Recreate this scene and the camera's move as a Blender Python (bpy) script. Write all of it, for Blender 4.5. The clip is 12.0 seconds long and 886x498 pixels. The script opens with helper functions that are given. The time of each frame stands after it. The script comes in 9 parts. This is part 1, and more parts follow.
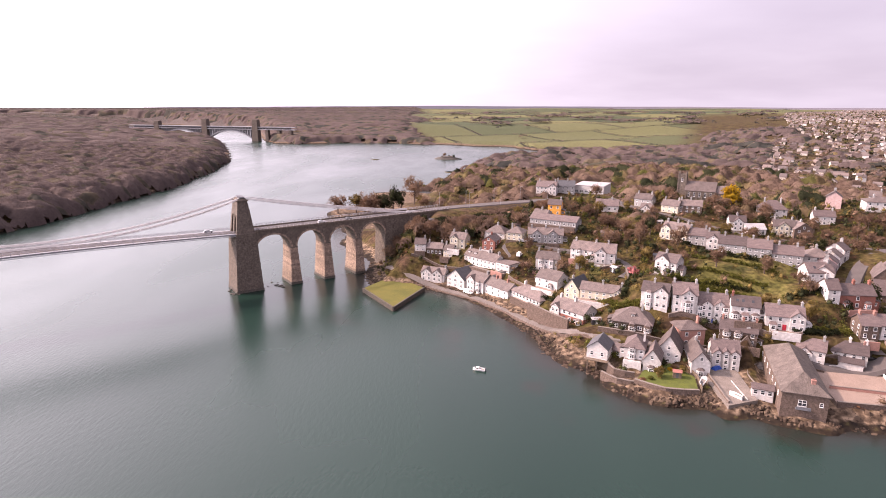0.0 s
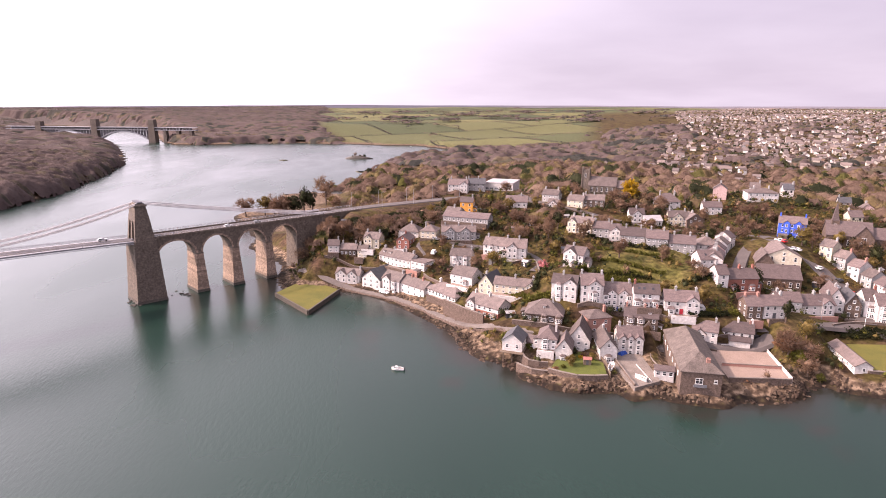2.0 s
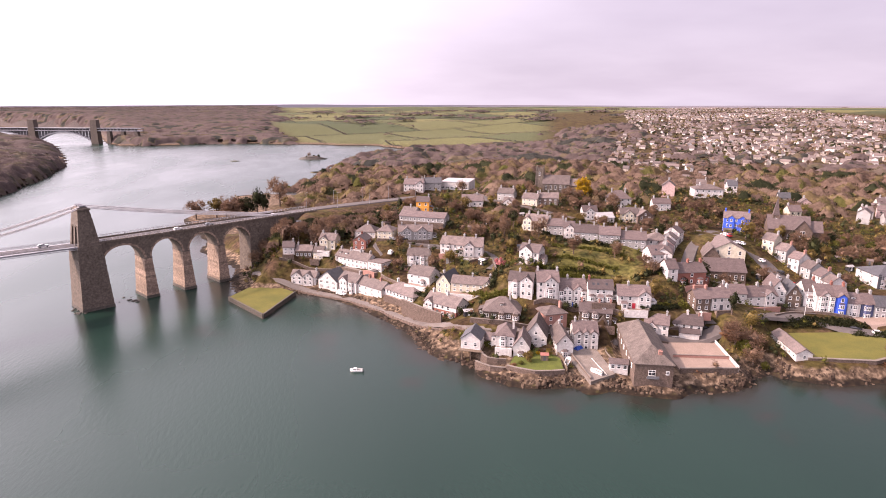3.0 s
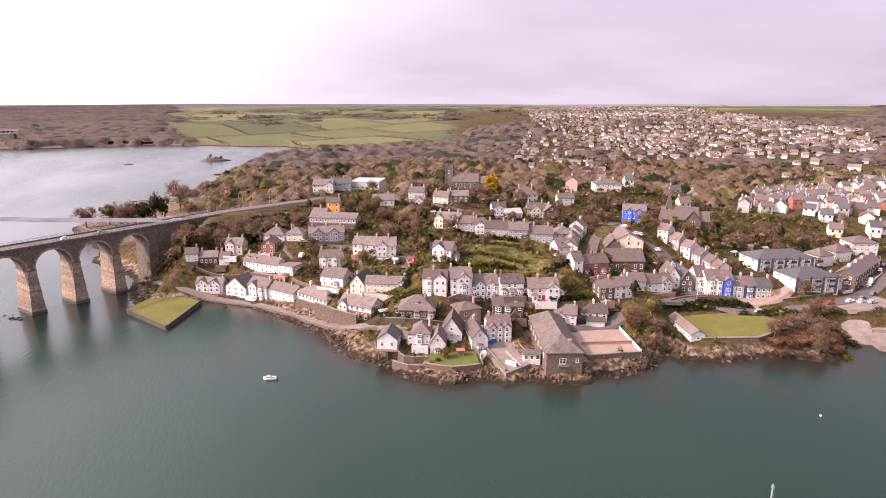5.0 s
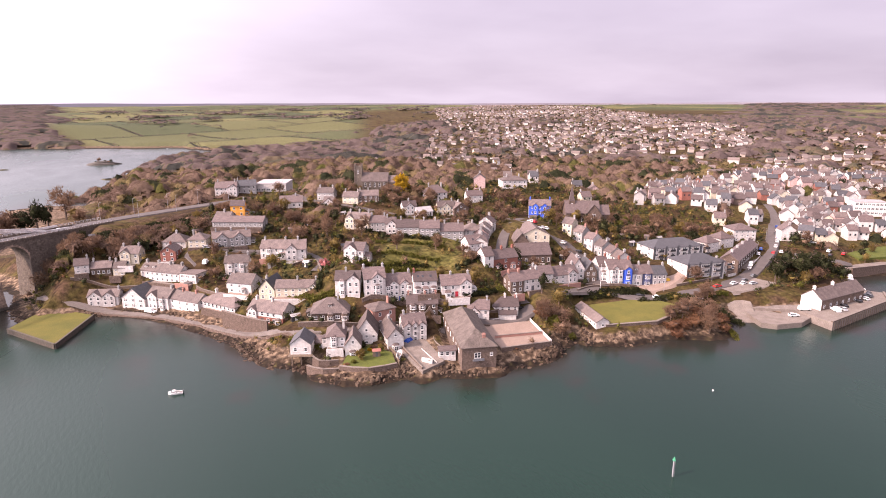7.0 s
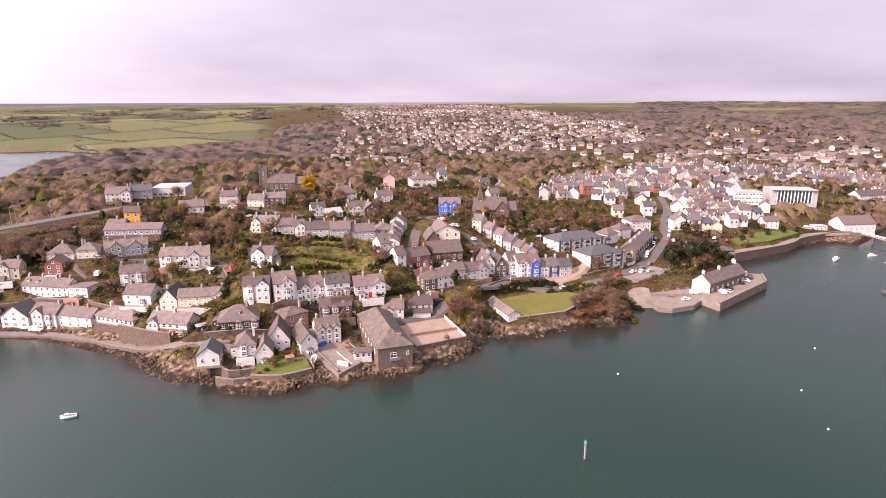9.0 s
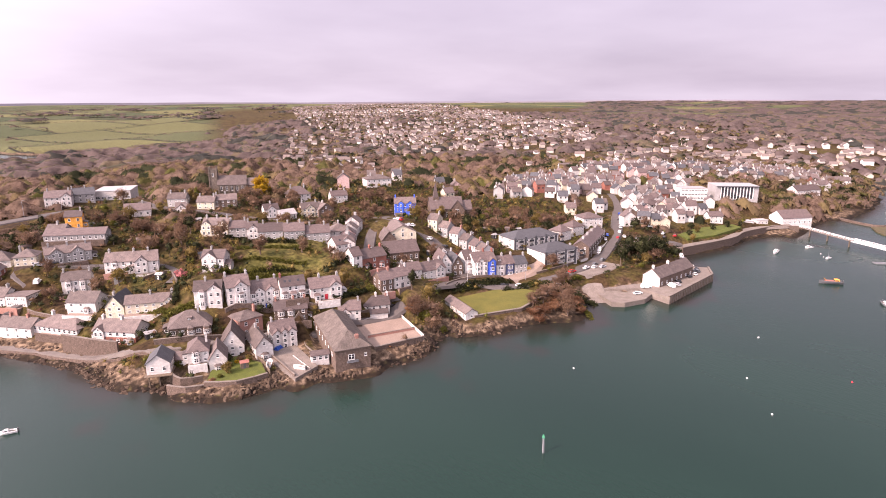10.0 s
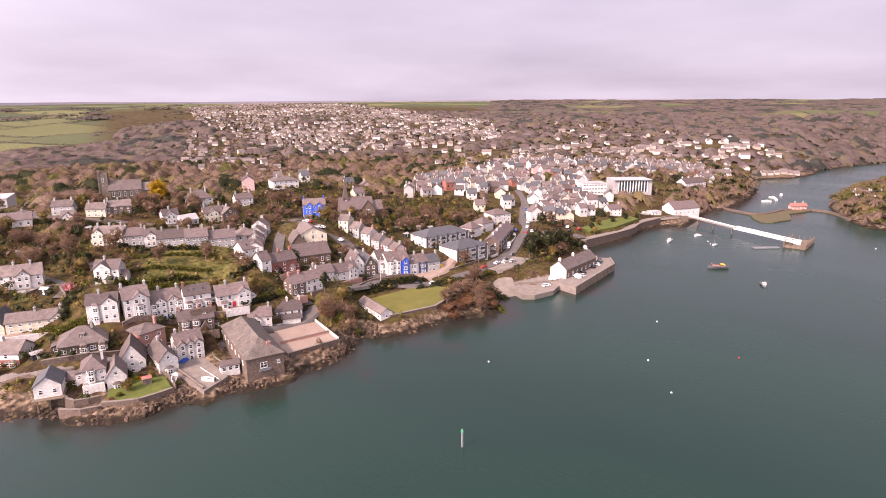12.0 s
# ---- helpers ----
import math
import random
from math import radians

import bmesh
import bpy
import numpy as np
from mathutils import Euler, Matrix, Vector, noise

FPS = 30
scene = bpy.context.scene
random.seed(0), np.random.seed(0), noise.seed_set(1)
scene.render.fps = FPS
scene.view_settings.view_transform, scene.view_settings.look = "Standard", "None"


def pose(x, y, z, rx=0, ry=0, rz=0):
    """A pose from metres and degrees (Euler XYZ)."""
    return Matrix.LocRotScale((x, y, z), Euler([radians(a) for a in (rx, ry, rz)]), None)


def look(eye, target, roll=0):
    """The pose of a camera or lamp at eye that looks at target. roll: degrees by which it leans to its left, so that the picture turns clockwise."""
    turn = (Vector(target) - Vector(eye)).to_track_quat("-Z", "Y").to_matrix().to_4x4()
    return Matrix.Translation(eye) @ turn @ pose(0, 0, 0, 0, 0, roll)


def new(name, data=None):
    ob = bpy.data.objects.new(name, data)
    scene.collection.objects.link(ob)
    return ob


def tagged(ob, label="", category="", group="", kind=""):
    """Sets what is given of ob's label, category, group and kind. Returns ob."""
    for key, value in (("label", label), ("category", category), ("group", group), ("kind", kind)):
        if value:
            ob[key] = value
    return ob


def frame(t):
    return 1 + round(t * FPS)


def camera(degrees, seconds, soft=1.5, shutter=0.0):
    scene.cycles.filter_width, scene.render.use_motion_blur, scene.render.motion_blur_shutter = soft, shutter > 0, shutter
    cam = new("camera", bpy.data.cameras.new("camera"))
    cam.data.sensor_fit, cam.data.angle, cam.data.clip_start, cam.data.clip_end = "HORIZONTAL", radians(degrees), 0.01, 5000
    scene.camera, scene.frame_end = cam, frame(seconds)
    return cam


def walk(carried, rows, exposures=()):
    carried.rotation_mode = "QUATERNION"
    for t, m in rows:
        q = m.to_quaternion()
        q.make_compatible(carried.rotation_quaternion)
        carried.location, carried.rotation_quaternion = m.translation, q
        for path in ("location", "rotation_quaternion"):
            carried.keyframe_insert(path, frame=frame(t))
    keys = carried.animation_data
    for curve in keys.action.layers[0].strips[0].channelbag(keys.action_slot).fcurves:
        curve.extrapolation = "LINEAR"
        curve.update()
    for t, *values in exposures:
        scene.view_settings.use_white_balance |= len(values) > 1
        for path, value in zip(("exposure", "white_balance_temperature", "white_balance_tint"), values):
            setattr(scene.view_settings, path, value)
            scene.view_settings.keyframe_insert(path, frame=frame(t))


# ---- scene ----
# camera: a drone hovering over the strait and turning to its right
cam = camera(73.07, 12.0, soft=0.95)
walk(cam, [
    (0, pose(0.00, 0.00, 91.00, 76.483, -0.262, 2.869)),
    (0.5, pose(0.00, 0.00, 91.00, 76.472, -0.256, 0.765)),
    (1, pose(0.00, 0.00, 91.00, 76.459, -0.247, -1.337)),
    (1.5, pose(0.00, 0.00, 91.00, 76.446, -0.234, -3.443)),
    (2, pose(0.00, 0.00, 91.00, 76.433, -0.219, -5.553)),
    (2.5, pose(0.00, 0.00, 91.00, 76.418, -0.202, -7.671)),
    (3, pose(0.00, 0.00, 91.00, 76.403, -0.182, -9.796)),
    (3.5, pose(0.00, 0.00, 91.00, 76.387, -0.161, -11.930)),
    (4, pose(0.00, 0.00, 91.00, 76.371, -0.137, -14.072)),
    (4.5, pose(0.00, 0.00, 91.00, 76.354, -0.113, -16.221)),
    (5, pose(0.00, 0.00, 91.00, 76.335, -0.087, -18.378)),
    (5.5, pose(0.00, 0.00, 91.00, 76.317, -0.059, -20.541)),
    (6, pose(0.00, 0.00, 91.00, 76.297, -0.032, -22.708)),
    (6.5, pose(0.00, 0.00, 91.00, 76.277, -0.003, -24.878)),
    (7, pose(0.00, 0.00, 91.00, 76.256, 0.025, -27.050)),
    (7.5, pose(0.00, 0.00, 91.00, 76.234, 0.054, -29.222)),
    (8, pose(0.00, 0.00, 91.00, 76.212, 0.083, -31.393)),
    (8.5, pose(0.00, 0.00, 91.00, 76.189, 0.111, -33.563)),
    (9, pose(0.00, 0.00, 91.00, 76.165, 0.138, -35.730)),
    (9.5, pose(0.00, 0.00, 91.00, 76.140, 0.165, -37.894)),
    (10, pose(0.00, 0.00, 91.00, 76.115, 0.190, -40.056)),
    (10.5, pose(0.00, 0.00, 91.00, 76.088, 0.214, -42.215)),
    (11, pose(0.00, 0.00, 91.00, 76.062, 0.236, -44.375)),
    (11.5, pose(0.00, 0.00, 91.00, 76.034, 0.256, -46.536)),
    (12, pose(0.00, 0.00, 91.00, 76.006, 0.275, -48.702)),
], exposures=[(0, 0.33, 6550, 26), (12, 0.33, 6550, 26)])
# ---- light: thin bright overcast, hazy sun over the far end of the strait ----
SUN_AZ, SUN_EL = radians(-84), radians(38)      # azimuth from +y towards +x
SUN_DIR = Vector((math.sin(SUN_AZ) * math.cos(SUN_EL), math.cos(SUN_AZ) * math.cos(SUN_EL), math.sin(SUN_EL)))
world = bpy.data.worlds.new("overcast_sky")
scene.world = world
world.use_nodes = True
wn, wl = world.node_tree.nodes, world.node_tree.links
wn.clear()


def wnode(kind, **props):
    n = wn.new(kind)
    for k, v in props.items():
        n.inputs[k].default_value = v
    return n


w_out, w_bg = wn.new("ShaderNodeOutputWorld"), wn.new("ShaderNodeBackground")
w_sky = wn.new("ShaderNodeTexSky")
w_sky.sky_type, w_sky.sun_disc = "NISHITA", False
w_sky.sun_elevation, w_sky.sun_rotation = SUN_EL, SUN_AZ
w_sky.dust_density = 3.0
w_dim = wn.new("ShaderNodeVectorMath")
w_dim.operation = "SCALE"
w_dim.inputs["Scale"].default_value = 0.09
wl.new(w_sky.outputs[0], w_dim.inputs[0])
w_co = wn.new("ShaderNodeTexCoord")
w_sep = wn.new("ShaderNodeSeparateXYZ")
wl.new(w_co.outputs["Generated"], w_sep.inputs[0])
# cloud sheet: flatten the view direction so that clouds stretch towards the horizon
w_up = wn.new("ShaderNodeMath")
w_up.operation = "MAXIMUM"
w_up.inputs[1].default_value = 0.0
wl.new(w_sep.outputs["Z"], w_up.inputs[0])
w_add = wn.new("ShaderNodeMath")
w_add.inputs[1].default_value = 0.16
wl.new(w_up.outputs[0], w_add.inputs[0])
w_flat = wn.new("ShaderNodeVectorMath")
w_flat.operation = "DIVIDE"
wl.new(w_co.outputs["Generated"], w_flat.inputs[0])
wl.new(w_add.outputs[0], w_flat.inputs[1])
w_noise = wnode("ShaderNodeTexNoise", Scale=0.55, Detail=5.0, Roughness=0.5)
w_off = wn.new("ShaderNodeMapping")
w_off.inputs["Location"].default_value = (3.1, 2.2, 0.0)
wl.new(w_flat.outputs[0], w_off.inputs[0])
wl.new(w_off.outputs[0], w_noise.inputs["Vector"])
w_ramp = wn.new("ShaderNodeValToRGB")
e = w_ramp.color_ramp.elements
e[0].position, e[0].color = 0.22, (0.635, 0.573, 0.68, 1)
e[1].position, e[1].color = 0.74, (0.95, 0.88, 0.985, 1)
wl.new(w_noise.outputs["Fac"], w_ramp.inputs[0])
# the veil is brighter round the hidden sun
w_dot = wn.new("ShaderNodeVectorMath")
w_dot.operation = "DOT_PRODUCT"
w_dot.inputs[1].default_value = SUN_DIR
wl.new(w_co.outputs["Generated"], w_dot.inputs[0])
w_half = wn.new("ShaderNodeMath")
w_half.operation = "MULTIPLY_ADD"
w_half.inputs[1].default_value, w_half.inputs[2].default_value = 0.5, 0.5
wl.new(w_dot.outputs["Value"], w_half.inputs[0])
w_fall = wn.new("ShaderNodeMath")
w_fall.operation = "POWER"
w_fall.inputs[1].default_value = 5.0
wl.new(w_half.outputs[0], w_fall.inputs[0])
w_pow = wn.new("ShaderNodeMath")
w_pow.operation = "MULTIPLY"
w_pow.inputs[1].default_value = 8.0
wl.new(w_fall.outputs[0], w_pow.inputs[0])
w_veil = wn.new("ShaderNodeMixRGB")
w_veil.blend_type, w_veil.inputs["Fac"].default_value = "ADD", 1.0
w_tint = wn.new("ShaderNodeMixRGB")
w_tint.blend_type, w_tint.inputs["Fac"].default_value = "MULTIPLY", 1.0
w_tint.inputs["Color2"].default_value = (1.0, 0.97, 0.98, 1)
wl.new(w_pow.outputs[0], w_tint.inputs["Color1"])
wl.new(w_ramp.outputs[0], w_veil.inputs["Color1"])
wl.new(w_tint.outputs[0], w_veil.inputs["Color2"])
w_mix = wn.new("ShaderNodeMixRGB")
w_thin = wn.new("ShaderNodeMapRange")
w_thin.inputs["From Min"].default_value, w_thin.inputs["From Max"].default_value = 0.3, 0.95
w_thin.inputs["To Min"].default_value, w_thin.inputs["To Max"].default_value = 0.82, 0.42
wl.new(w_up.outputs[0], w_thin.inputs["Value"])
wl.new(w_thin.outputs[0], w_mix.inputs["Fac"])
wl.new(w_dim.outputs[0], w_mix.inputs["Color1"])
wl.new(w_veil.outputs[0], w_mix.inputs["Color2"])
wl.new(w_mix.outputs[0], w_bg.inputs["Color"])
w_bg.inputs["Strength"].default_value = 0.84
wl.new(w_bg.outputs[0], w_out.inputs[0])

sun = new("sun", bpy.data.lights.new("sun", "SUN"))
sun.data.energy, sun.data.angle, sun.data.color = 5.9, radians(2), (1.0, 0.797, 0.625)
sun.matrix_world = look(SUN_DIR * 100, (0, 0, 0))

# ---- materials ----
def mat(name, col, col2=None, rough=0.8, scale=3.0, fine=20.0, bump=0.3, metal=0.0, spec=0.3, vary=0.0, dist=0.05, stretch=(1, 1, 1), grain=0.25):
    """Two-scale noise between col and col2, fine grain, bump; vary: brightness change from thing to thing."""
    m = bpy.data.materials.new(name)
    m.use_nodes = True
    nt, b = m.node_tree, m.node_tree.nodes["Principled BSDF"]
    N, L = nt.nodes, nt.links
    col2 = col2 or tuple(c * 0.72 for c in col)
    tc = N.new("ShaderNodeTexCoord")
    mp = N.new("ShaderNodeMapping")
    mp.inputs["Scale"].default_value = stretch
    geo = N.new("ShaderNodeNewGeometry")
    L.new(geo.outputs["Position"], mp.inputs[0])
    n1 = N.new("ShaderNodeTexNoise")
    n1.inputs["Scale"].default_value, n1.inputs["Detail"].default_value = 1.0 / scale, 6.0
    n2 = N.new("ShaderNodeTexNoise")
    n2.inputs["Scale"].default_value, n2.inputs["Detail"].default_value = fine / 10.0, 4.0
    L.new(mp.outputs[0], n1.inputs["Vector"])
    L.new(mp.outputs[0], n2.inputs["Vector"])
    mr = N.new("ShaderNodeMapRange")
    mr.inputs["From Min"].default_value, mr.inputs["From Max"].default_value = 0.3, 0.7
    L.new(n1.outputs["Fac"], mr.inputs["Value"])
    mx = N.new("ShaderNodeMixRGB")
    mx.inputs["Color1"].default_value, mx.inputs["Color2"].default_value = (*col, 1), (*col2, 1)
    L.new(mr.outputs[0], mx.inputs["Fac"])
    br = N.new("ShaderNodeHueSaturation")
    v = N.new("ShaderNodeMapRange")
    v.inputs["From Min"].default_value, v.inputs["From Max"].default_value = 0.25, 0.75
    v.inputs["To Min"].default_value, v.inputs["To Max"].default_value = 1 - grain, 1 + grain
    L.new(n2.outputs["Fac"], v.inputs["Value"])
    L.new(mx.outputs[0], br.inputs["Color"])
    if vary:
        oi = N.new("ShaderNodeObjectInfo")
        ov = N.new("ShaderNodeMapRange")
        ov.inputs["To Min"].default_value, ov.inputs["To Max"].default_value = 1 - vary, 1 + vary
        L.new(oi.outputs["Random"], ov.inputs["Value"])
        mu = N.new("ShaderNodeMath")
        mu.operation = "MULTIPLY"
        L.new(v.outputs[0], mu.inputs[0])
        L.new(ov.outputs[0], mu.inputs[1])
        L.new(mu.outputs[0], br.inputs["Value"])
    else:
        L.new(v.outputs[0], br.inputs["Value"])
    L.new(br.outputs[0], b.inputs["Base Color"])
    b.inputs["Roughness"].default_value, b.inputs["Metallic"].default_value = rough, metal
    b.inputs["Specular IOR Level"].default_value = spec
    if bump:
        bp = N.new("ShaderNodeBump")
        bp.inputs["Strength"].default_value, bp.inputs["Distance"].default_value = bump, dist
        L.new(n2.outputs["Fac"], bp.inputs["Height"])
        L.new(bp.outputs[0], b.inputs["Normal"])
    return m


def island_mat(name, cols, rough=0.8, trans=0.0):
    """Each loose piece of a mesh takes its own shade between the given colours."""
    m = bpy.data.materials.new(name)
    m.use_nodes = True
    N, L, b = m.node_tree.nodes, m.node_tree.links, m.node_tree.nodes["Principled BSDF"]
    g = N.new("ShaderNodeNewGeometry")
    r = N.new("ShaderNodeValToRGB")
    r.color_ramp.elements[0].color = (*cols[0], 1)
    r.color_ramp.elements[1].color = (*cols[-1], 1)
    for i, c in enumerate(cols[1:-1]):
        r.color_ramp.elements.new((i + 1) / (len(cols) - 1)).color = (*c, 1)
    oi = N.new("ShaderNodeObjectInfo")
    mx = N.new("ShaderNodeMath")
    mx.operation = "MULTIPLY_ADD"
    mx.inputs[1].default_value = 0.55
    L.new(g.outputs["Random Per Island"], mx.inputs[0])
    sc = N.new("ShaderNodeMath")
    sc.operation = "MULTIPLY"
    sc.inputs[1].default_value = 0.45
    L.new(oi.outputs["Random"], sc.inputs[0])
    L.new(sc.outputs[0], mx.inputs[2])
    L.new(mx.outputs[0], r.inputs[0])
    L.new(r.outputs[0], b.inputs["Base Color"])
    b.inputs["Roughness"].default_value, b.inputs["Specular IOR Level"].default_value = rough, 0.15
    if trans:
        tr = N.new("ShaderNodeBsdfTranslucent")
        L.new(r.outputs[0], tr.inputs["Color"])
        ms = N.new("ShaderNodeMixShader")
        ms.inputs[0].default_value = trans
        L.new(b.outputs[0], ms.inputs[1])
        L.new(tr.outputs[0], ms.inputs[2])
        L.new(ms.outputs[0], N["Material Output"].inputs["Surface"])
    return m


M = {
    "render_white": mat("white_render", (0.54, 0.505, 0.49), (0.44, 0.41, 0.39), 0.7, 4, 12, 0.1, vary=0.05),
    "render_cream": mat("cream_render", (0.526, 0.468, 0.365), (0.453, 0.402, 0.321), 0.75, 4, 12, 0.1, vary=0.06),
    "render_grey": mat("grey_pebbledash", (0.312, 0.299, 0.294), (0.256, 0.243, 0.237), 0.85, 3, 60, 0.3, vary=0.12),
    "render_pink": mat("pink_render", (0.448, 0.318, 0.303), (0.39, 0.275, 0.26), 0.8, 3, 15, 0.1),
    "render_blue": mat("blue_paint", (0.05, 0.12, 0.58), (0.045, 0.10, 0.48), 0.6, 3, 12, 0.1),
    "render_navy": mat("navy_paint", (0.075, 0.085, 0.16), (0.06, 0.07, 0.13), 0.6, 3, 12, 0.1),
    "render_orange": mat("orange_paint", (0.72, 0.33, 0.06), (0.62, 0.28, 0.05), 0.7, 3, 12, 0.1),
    "red_brick": mat("red_brick", (0.26, 0.105, 0.08), (0.19, 0.078, 0.06), 0.85, 1.2, 60, 0.4, vary=0.15),
    "pink_brick": mat("pinkish_brick", (0.32, 0.173, 0.14), (0.256, 0.137, 0.112), 0.85, 1.2, 60, 0.4, vary=0.1),
    "rubble": mat("rubble_stone", (0.135, 0.096, 0.0774), (0.0792, 0.0559, 0.045), 0.9, 0.8, 25, 0.6, vary=0.12, grain=0.6),
    "limestone": mat("grey_limestone", (0.135, 0.109, 0.09), (0.0972, 0.0774, 0.0648), 0.9, 2.5, 12, 0.5, dist=0.1, grain=0.45),
    "pier_stone": mat("pier_blocks", (0.29, 0.214, 0.165), (0.2, 0.147, 0.115), 0.9, 1.2, 12, 0.6, vary=0.22, dist=0.1, grain=0.5),
    "wet_stone": mat("wet_stone", (0.09, 0.075, 0.062), (0.055, 0.047, 0.04), 0.55, 1.0, 15, 0.5),
    "slate": mat("purple_slate", (0.118, 0.087, 0.082), (0.075, 0.055, 0.053), 0.6, 1.5, 40, 0.35, vary=0.32, stretch=(1, 1, 3), grain=0.4),
    "slate_dark": mat("dark_slate", (0.072, 0.07, 0.076), (0.05, 0.049, 0.054), 0.55, 1.5, 40, 0.3, vary=0.15, grain=0.4),
    "slate_pink": mat("weathered_slate", (0.135, 0.104, 0.096), (0.083, 0.064, 0.06), 0.75, 1.8, 40, 0.35, vary=0.28, grain=0.4),
    "slate_old": mat("old_brown_slate", (0.125, 0.1, 0.088), (0.07, 0.056, 0.05), 0.85, 2.2, 30, 0.5, stretch=(1, 1, 0.35), grain=0.5),
    "tile_red": mat("red_tile", (0.288, 0.12, 0.096), (0.216, 0.088, 0.072), 0.8, 1.0, 40, 0.3, vary=0.15),
    "flat_roof": mat("grey_felt", (0.336, 0.32, 0.32), (0.272, 0.256, 0.256), 0.8, 2, 20, 0.1, vary=0.1),
    "white_paint": mat("white_paint", (0.736, 0.727, 0.718), (0.681, 0.662, 0.653), 0.5, 2, 15, 0.05),
    "dark_paint": mat("charcoal_cladding", (0.085, 0.085, 0.095), (0.07, 0.07, 0.075), 0.6, 2, 20, 0.1),
    "red_paint": mat("red_paint", (0.45, 0.03, 0.05), (0.36, 0.03, 0.04), 0.45, 2, 15, 0.05),
    "timber": mat("weathered_timber", (0.16, 0.12, 0.088), (0.104, 0.076, 0.056), 0.85, 0.6, 30, 0.4),
    "steel": mat("grey_painted_steel", (0.25, 0.245, 0.262), (0.20, 0.196, 0.21), 0.45, 2, 20, 0.1),
    "steel_pale": mat("pale_grey_paint", (0.42, 0.405, 0.42), (0.33, 0.32, 0.33), 0.5, 2, 20, 0.1),
    "steel_dark": mat("dark_steel", (0.16, 0.16, 0.17), (0.11, 0.11, 0.12), 0.5, 2, 20, 0.1),
    "asphalt": mat("asphalt", (0.101, 0.0858, 0.0822), (0.0769, 0.065, 0.0626), 0.9, 4, 60, 0.2),
    "concrete": mat("pale_concrete", (0.19, 0.158, 0.138), (0.135, 0.11, 0.095), 0.9, 3, 40, 0.2, grain=0.4),
    "lane_grey": mat("worn_lane", (0.16, 0.135, 0.122), (0.115, 0.096, 0.088), 0.9, 4, 40, 0.2),
    "gravel": mat("pink_gravel", (0.25, 0.185, 0.152), (0.2, 0.147, 0.12), 0.95, 5, 80, 0.4, grain=0.35),
    "lawn": mat("mown_grass", (0.115, 0.1, 0.0203), (0.0795, 0.079, 0.0157), 0.95, 6, 60, 0.4, grain=0.4),
    "bright_lawn": mat("bright_grass", (0.0864, 0.099, 0.0154), (0.0557, 0.0672, 0.0132), 0.95, 3, 60, 0.4, grain=0.45),
    "weed": mat("sea_weed_rock", (0.10, 0.082, 0.035), (0.055, 0.042, 0.025), 0.7, 1.5, 15, 0.7, dist=0.2),
    "bark": mat("bark", (0.13, 0.095, 0.075), (0.085, 0.06, 0.05), 0.9, 0.5, 30, 0.5),
    "twig": island_mat("bare_twigs", [(0.0968, 0.0573, 0.0392), (0.1672, 0.1021, 0.0682), (0.2182, 0.1426, 0.0898)], trans=0.4),
    "bud": island_mat("budding_twigs", [(0.0886, 0.0597, 0.0193), (0.1492, 0.1041, 0.0322), (0.1993, 0.146, 0.0392)], trans=0.4),
    "ever": island_mat("evergreen_leaves", [(0.011, 0.0132, 0.0064), (0.0229, 0.0263, 0.0106), (0.0425, 0.0442, 0.017)], trans=0.4),
    "green": island_mat("spring_leaves", [(0.04, 0.0416, 0.0088), (0.084, 0.0832, 0.016), (0.132, 0.124, 0.0232)], trans=0.4),
    "gold": island_mat("yellow_blossom", [(0.289, 0.17, 0.0102), (0.408, 0.255, 0.0127), (0.476, 0.323, 0.0255)], trans=0.4),
    # twig colour for far trees, greyed to paint in the haze of distance
    "far_twig": island_mat("hazed_far_twigs", [(0.105, 0.078, 0.074), (0.155, 0.115, 0.105), (0.205, 0.152, 0.132)], trans=0.4),
    # bank twigs paler and greyer than near ones: haze put into the colour
    "bank_twig": island_mat("hazed_bare_woodland", [(0.14, 0.108, 0.102), (0.19, 0.145, 0.135), (0.23, 0.178, 0.16)], trans=0.4),
    # evergreen lifted towards grey, a painted haze as well
    "far_ever": island_mat("hazed_evergreens", [(0.05, 0.052, 0.045), (0.085, 0.082, 0.07)], trans=0.4),
    "pinkleaf": island_mat("pink_blossom", [(0.32, 0.10, 0.10), (0.48, 0.18, 0.18)], trans=0.4),
    "russet": island_mat("russet_scrub", [(0.0901, 0.0405, 0.0233), (0.1479, 0.0714, 0.0382), (0.1853, 0.1003, 0.0494)], trans=0.4),
}


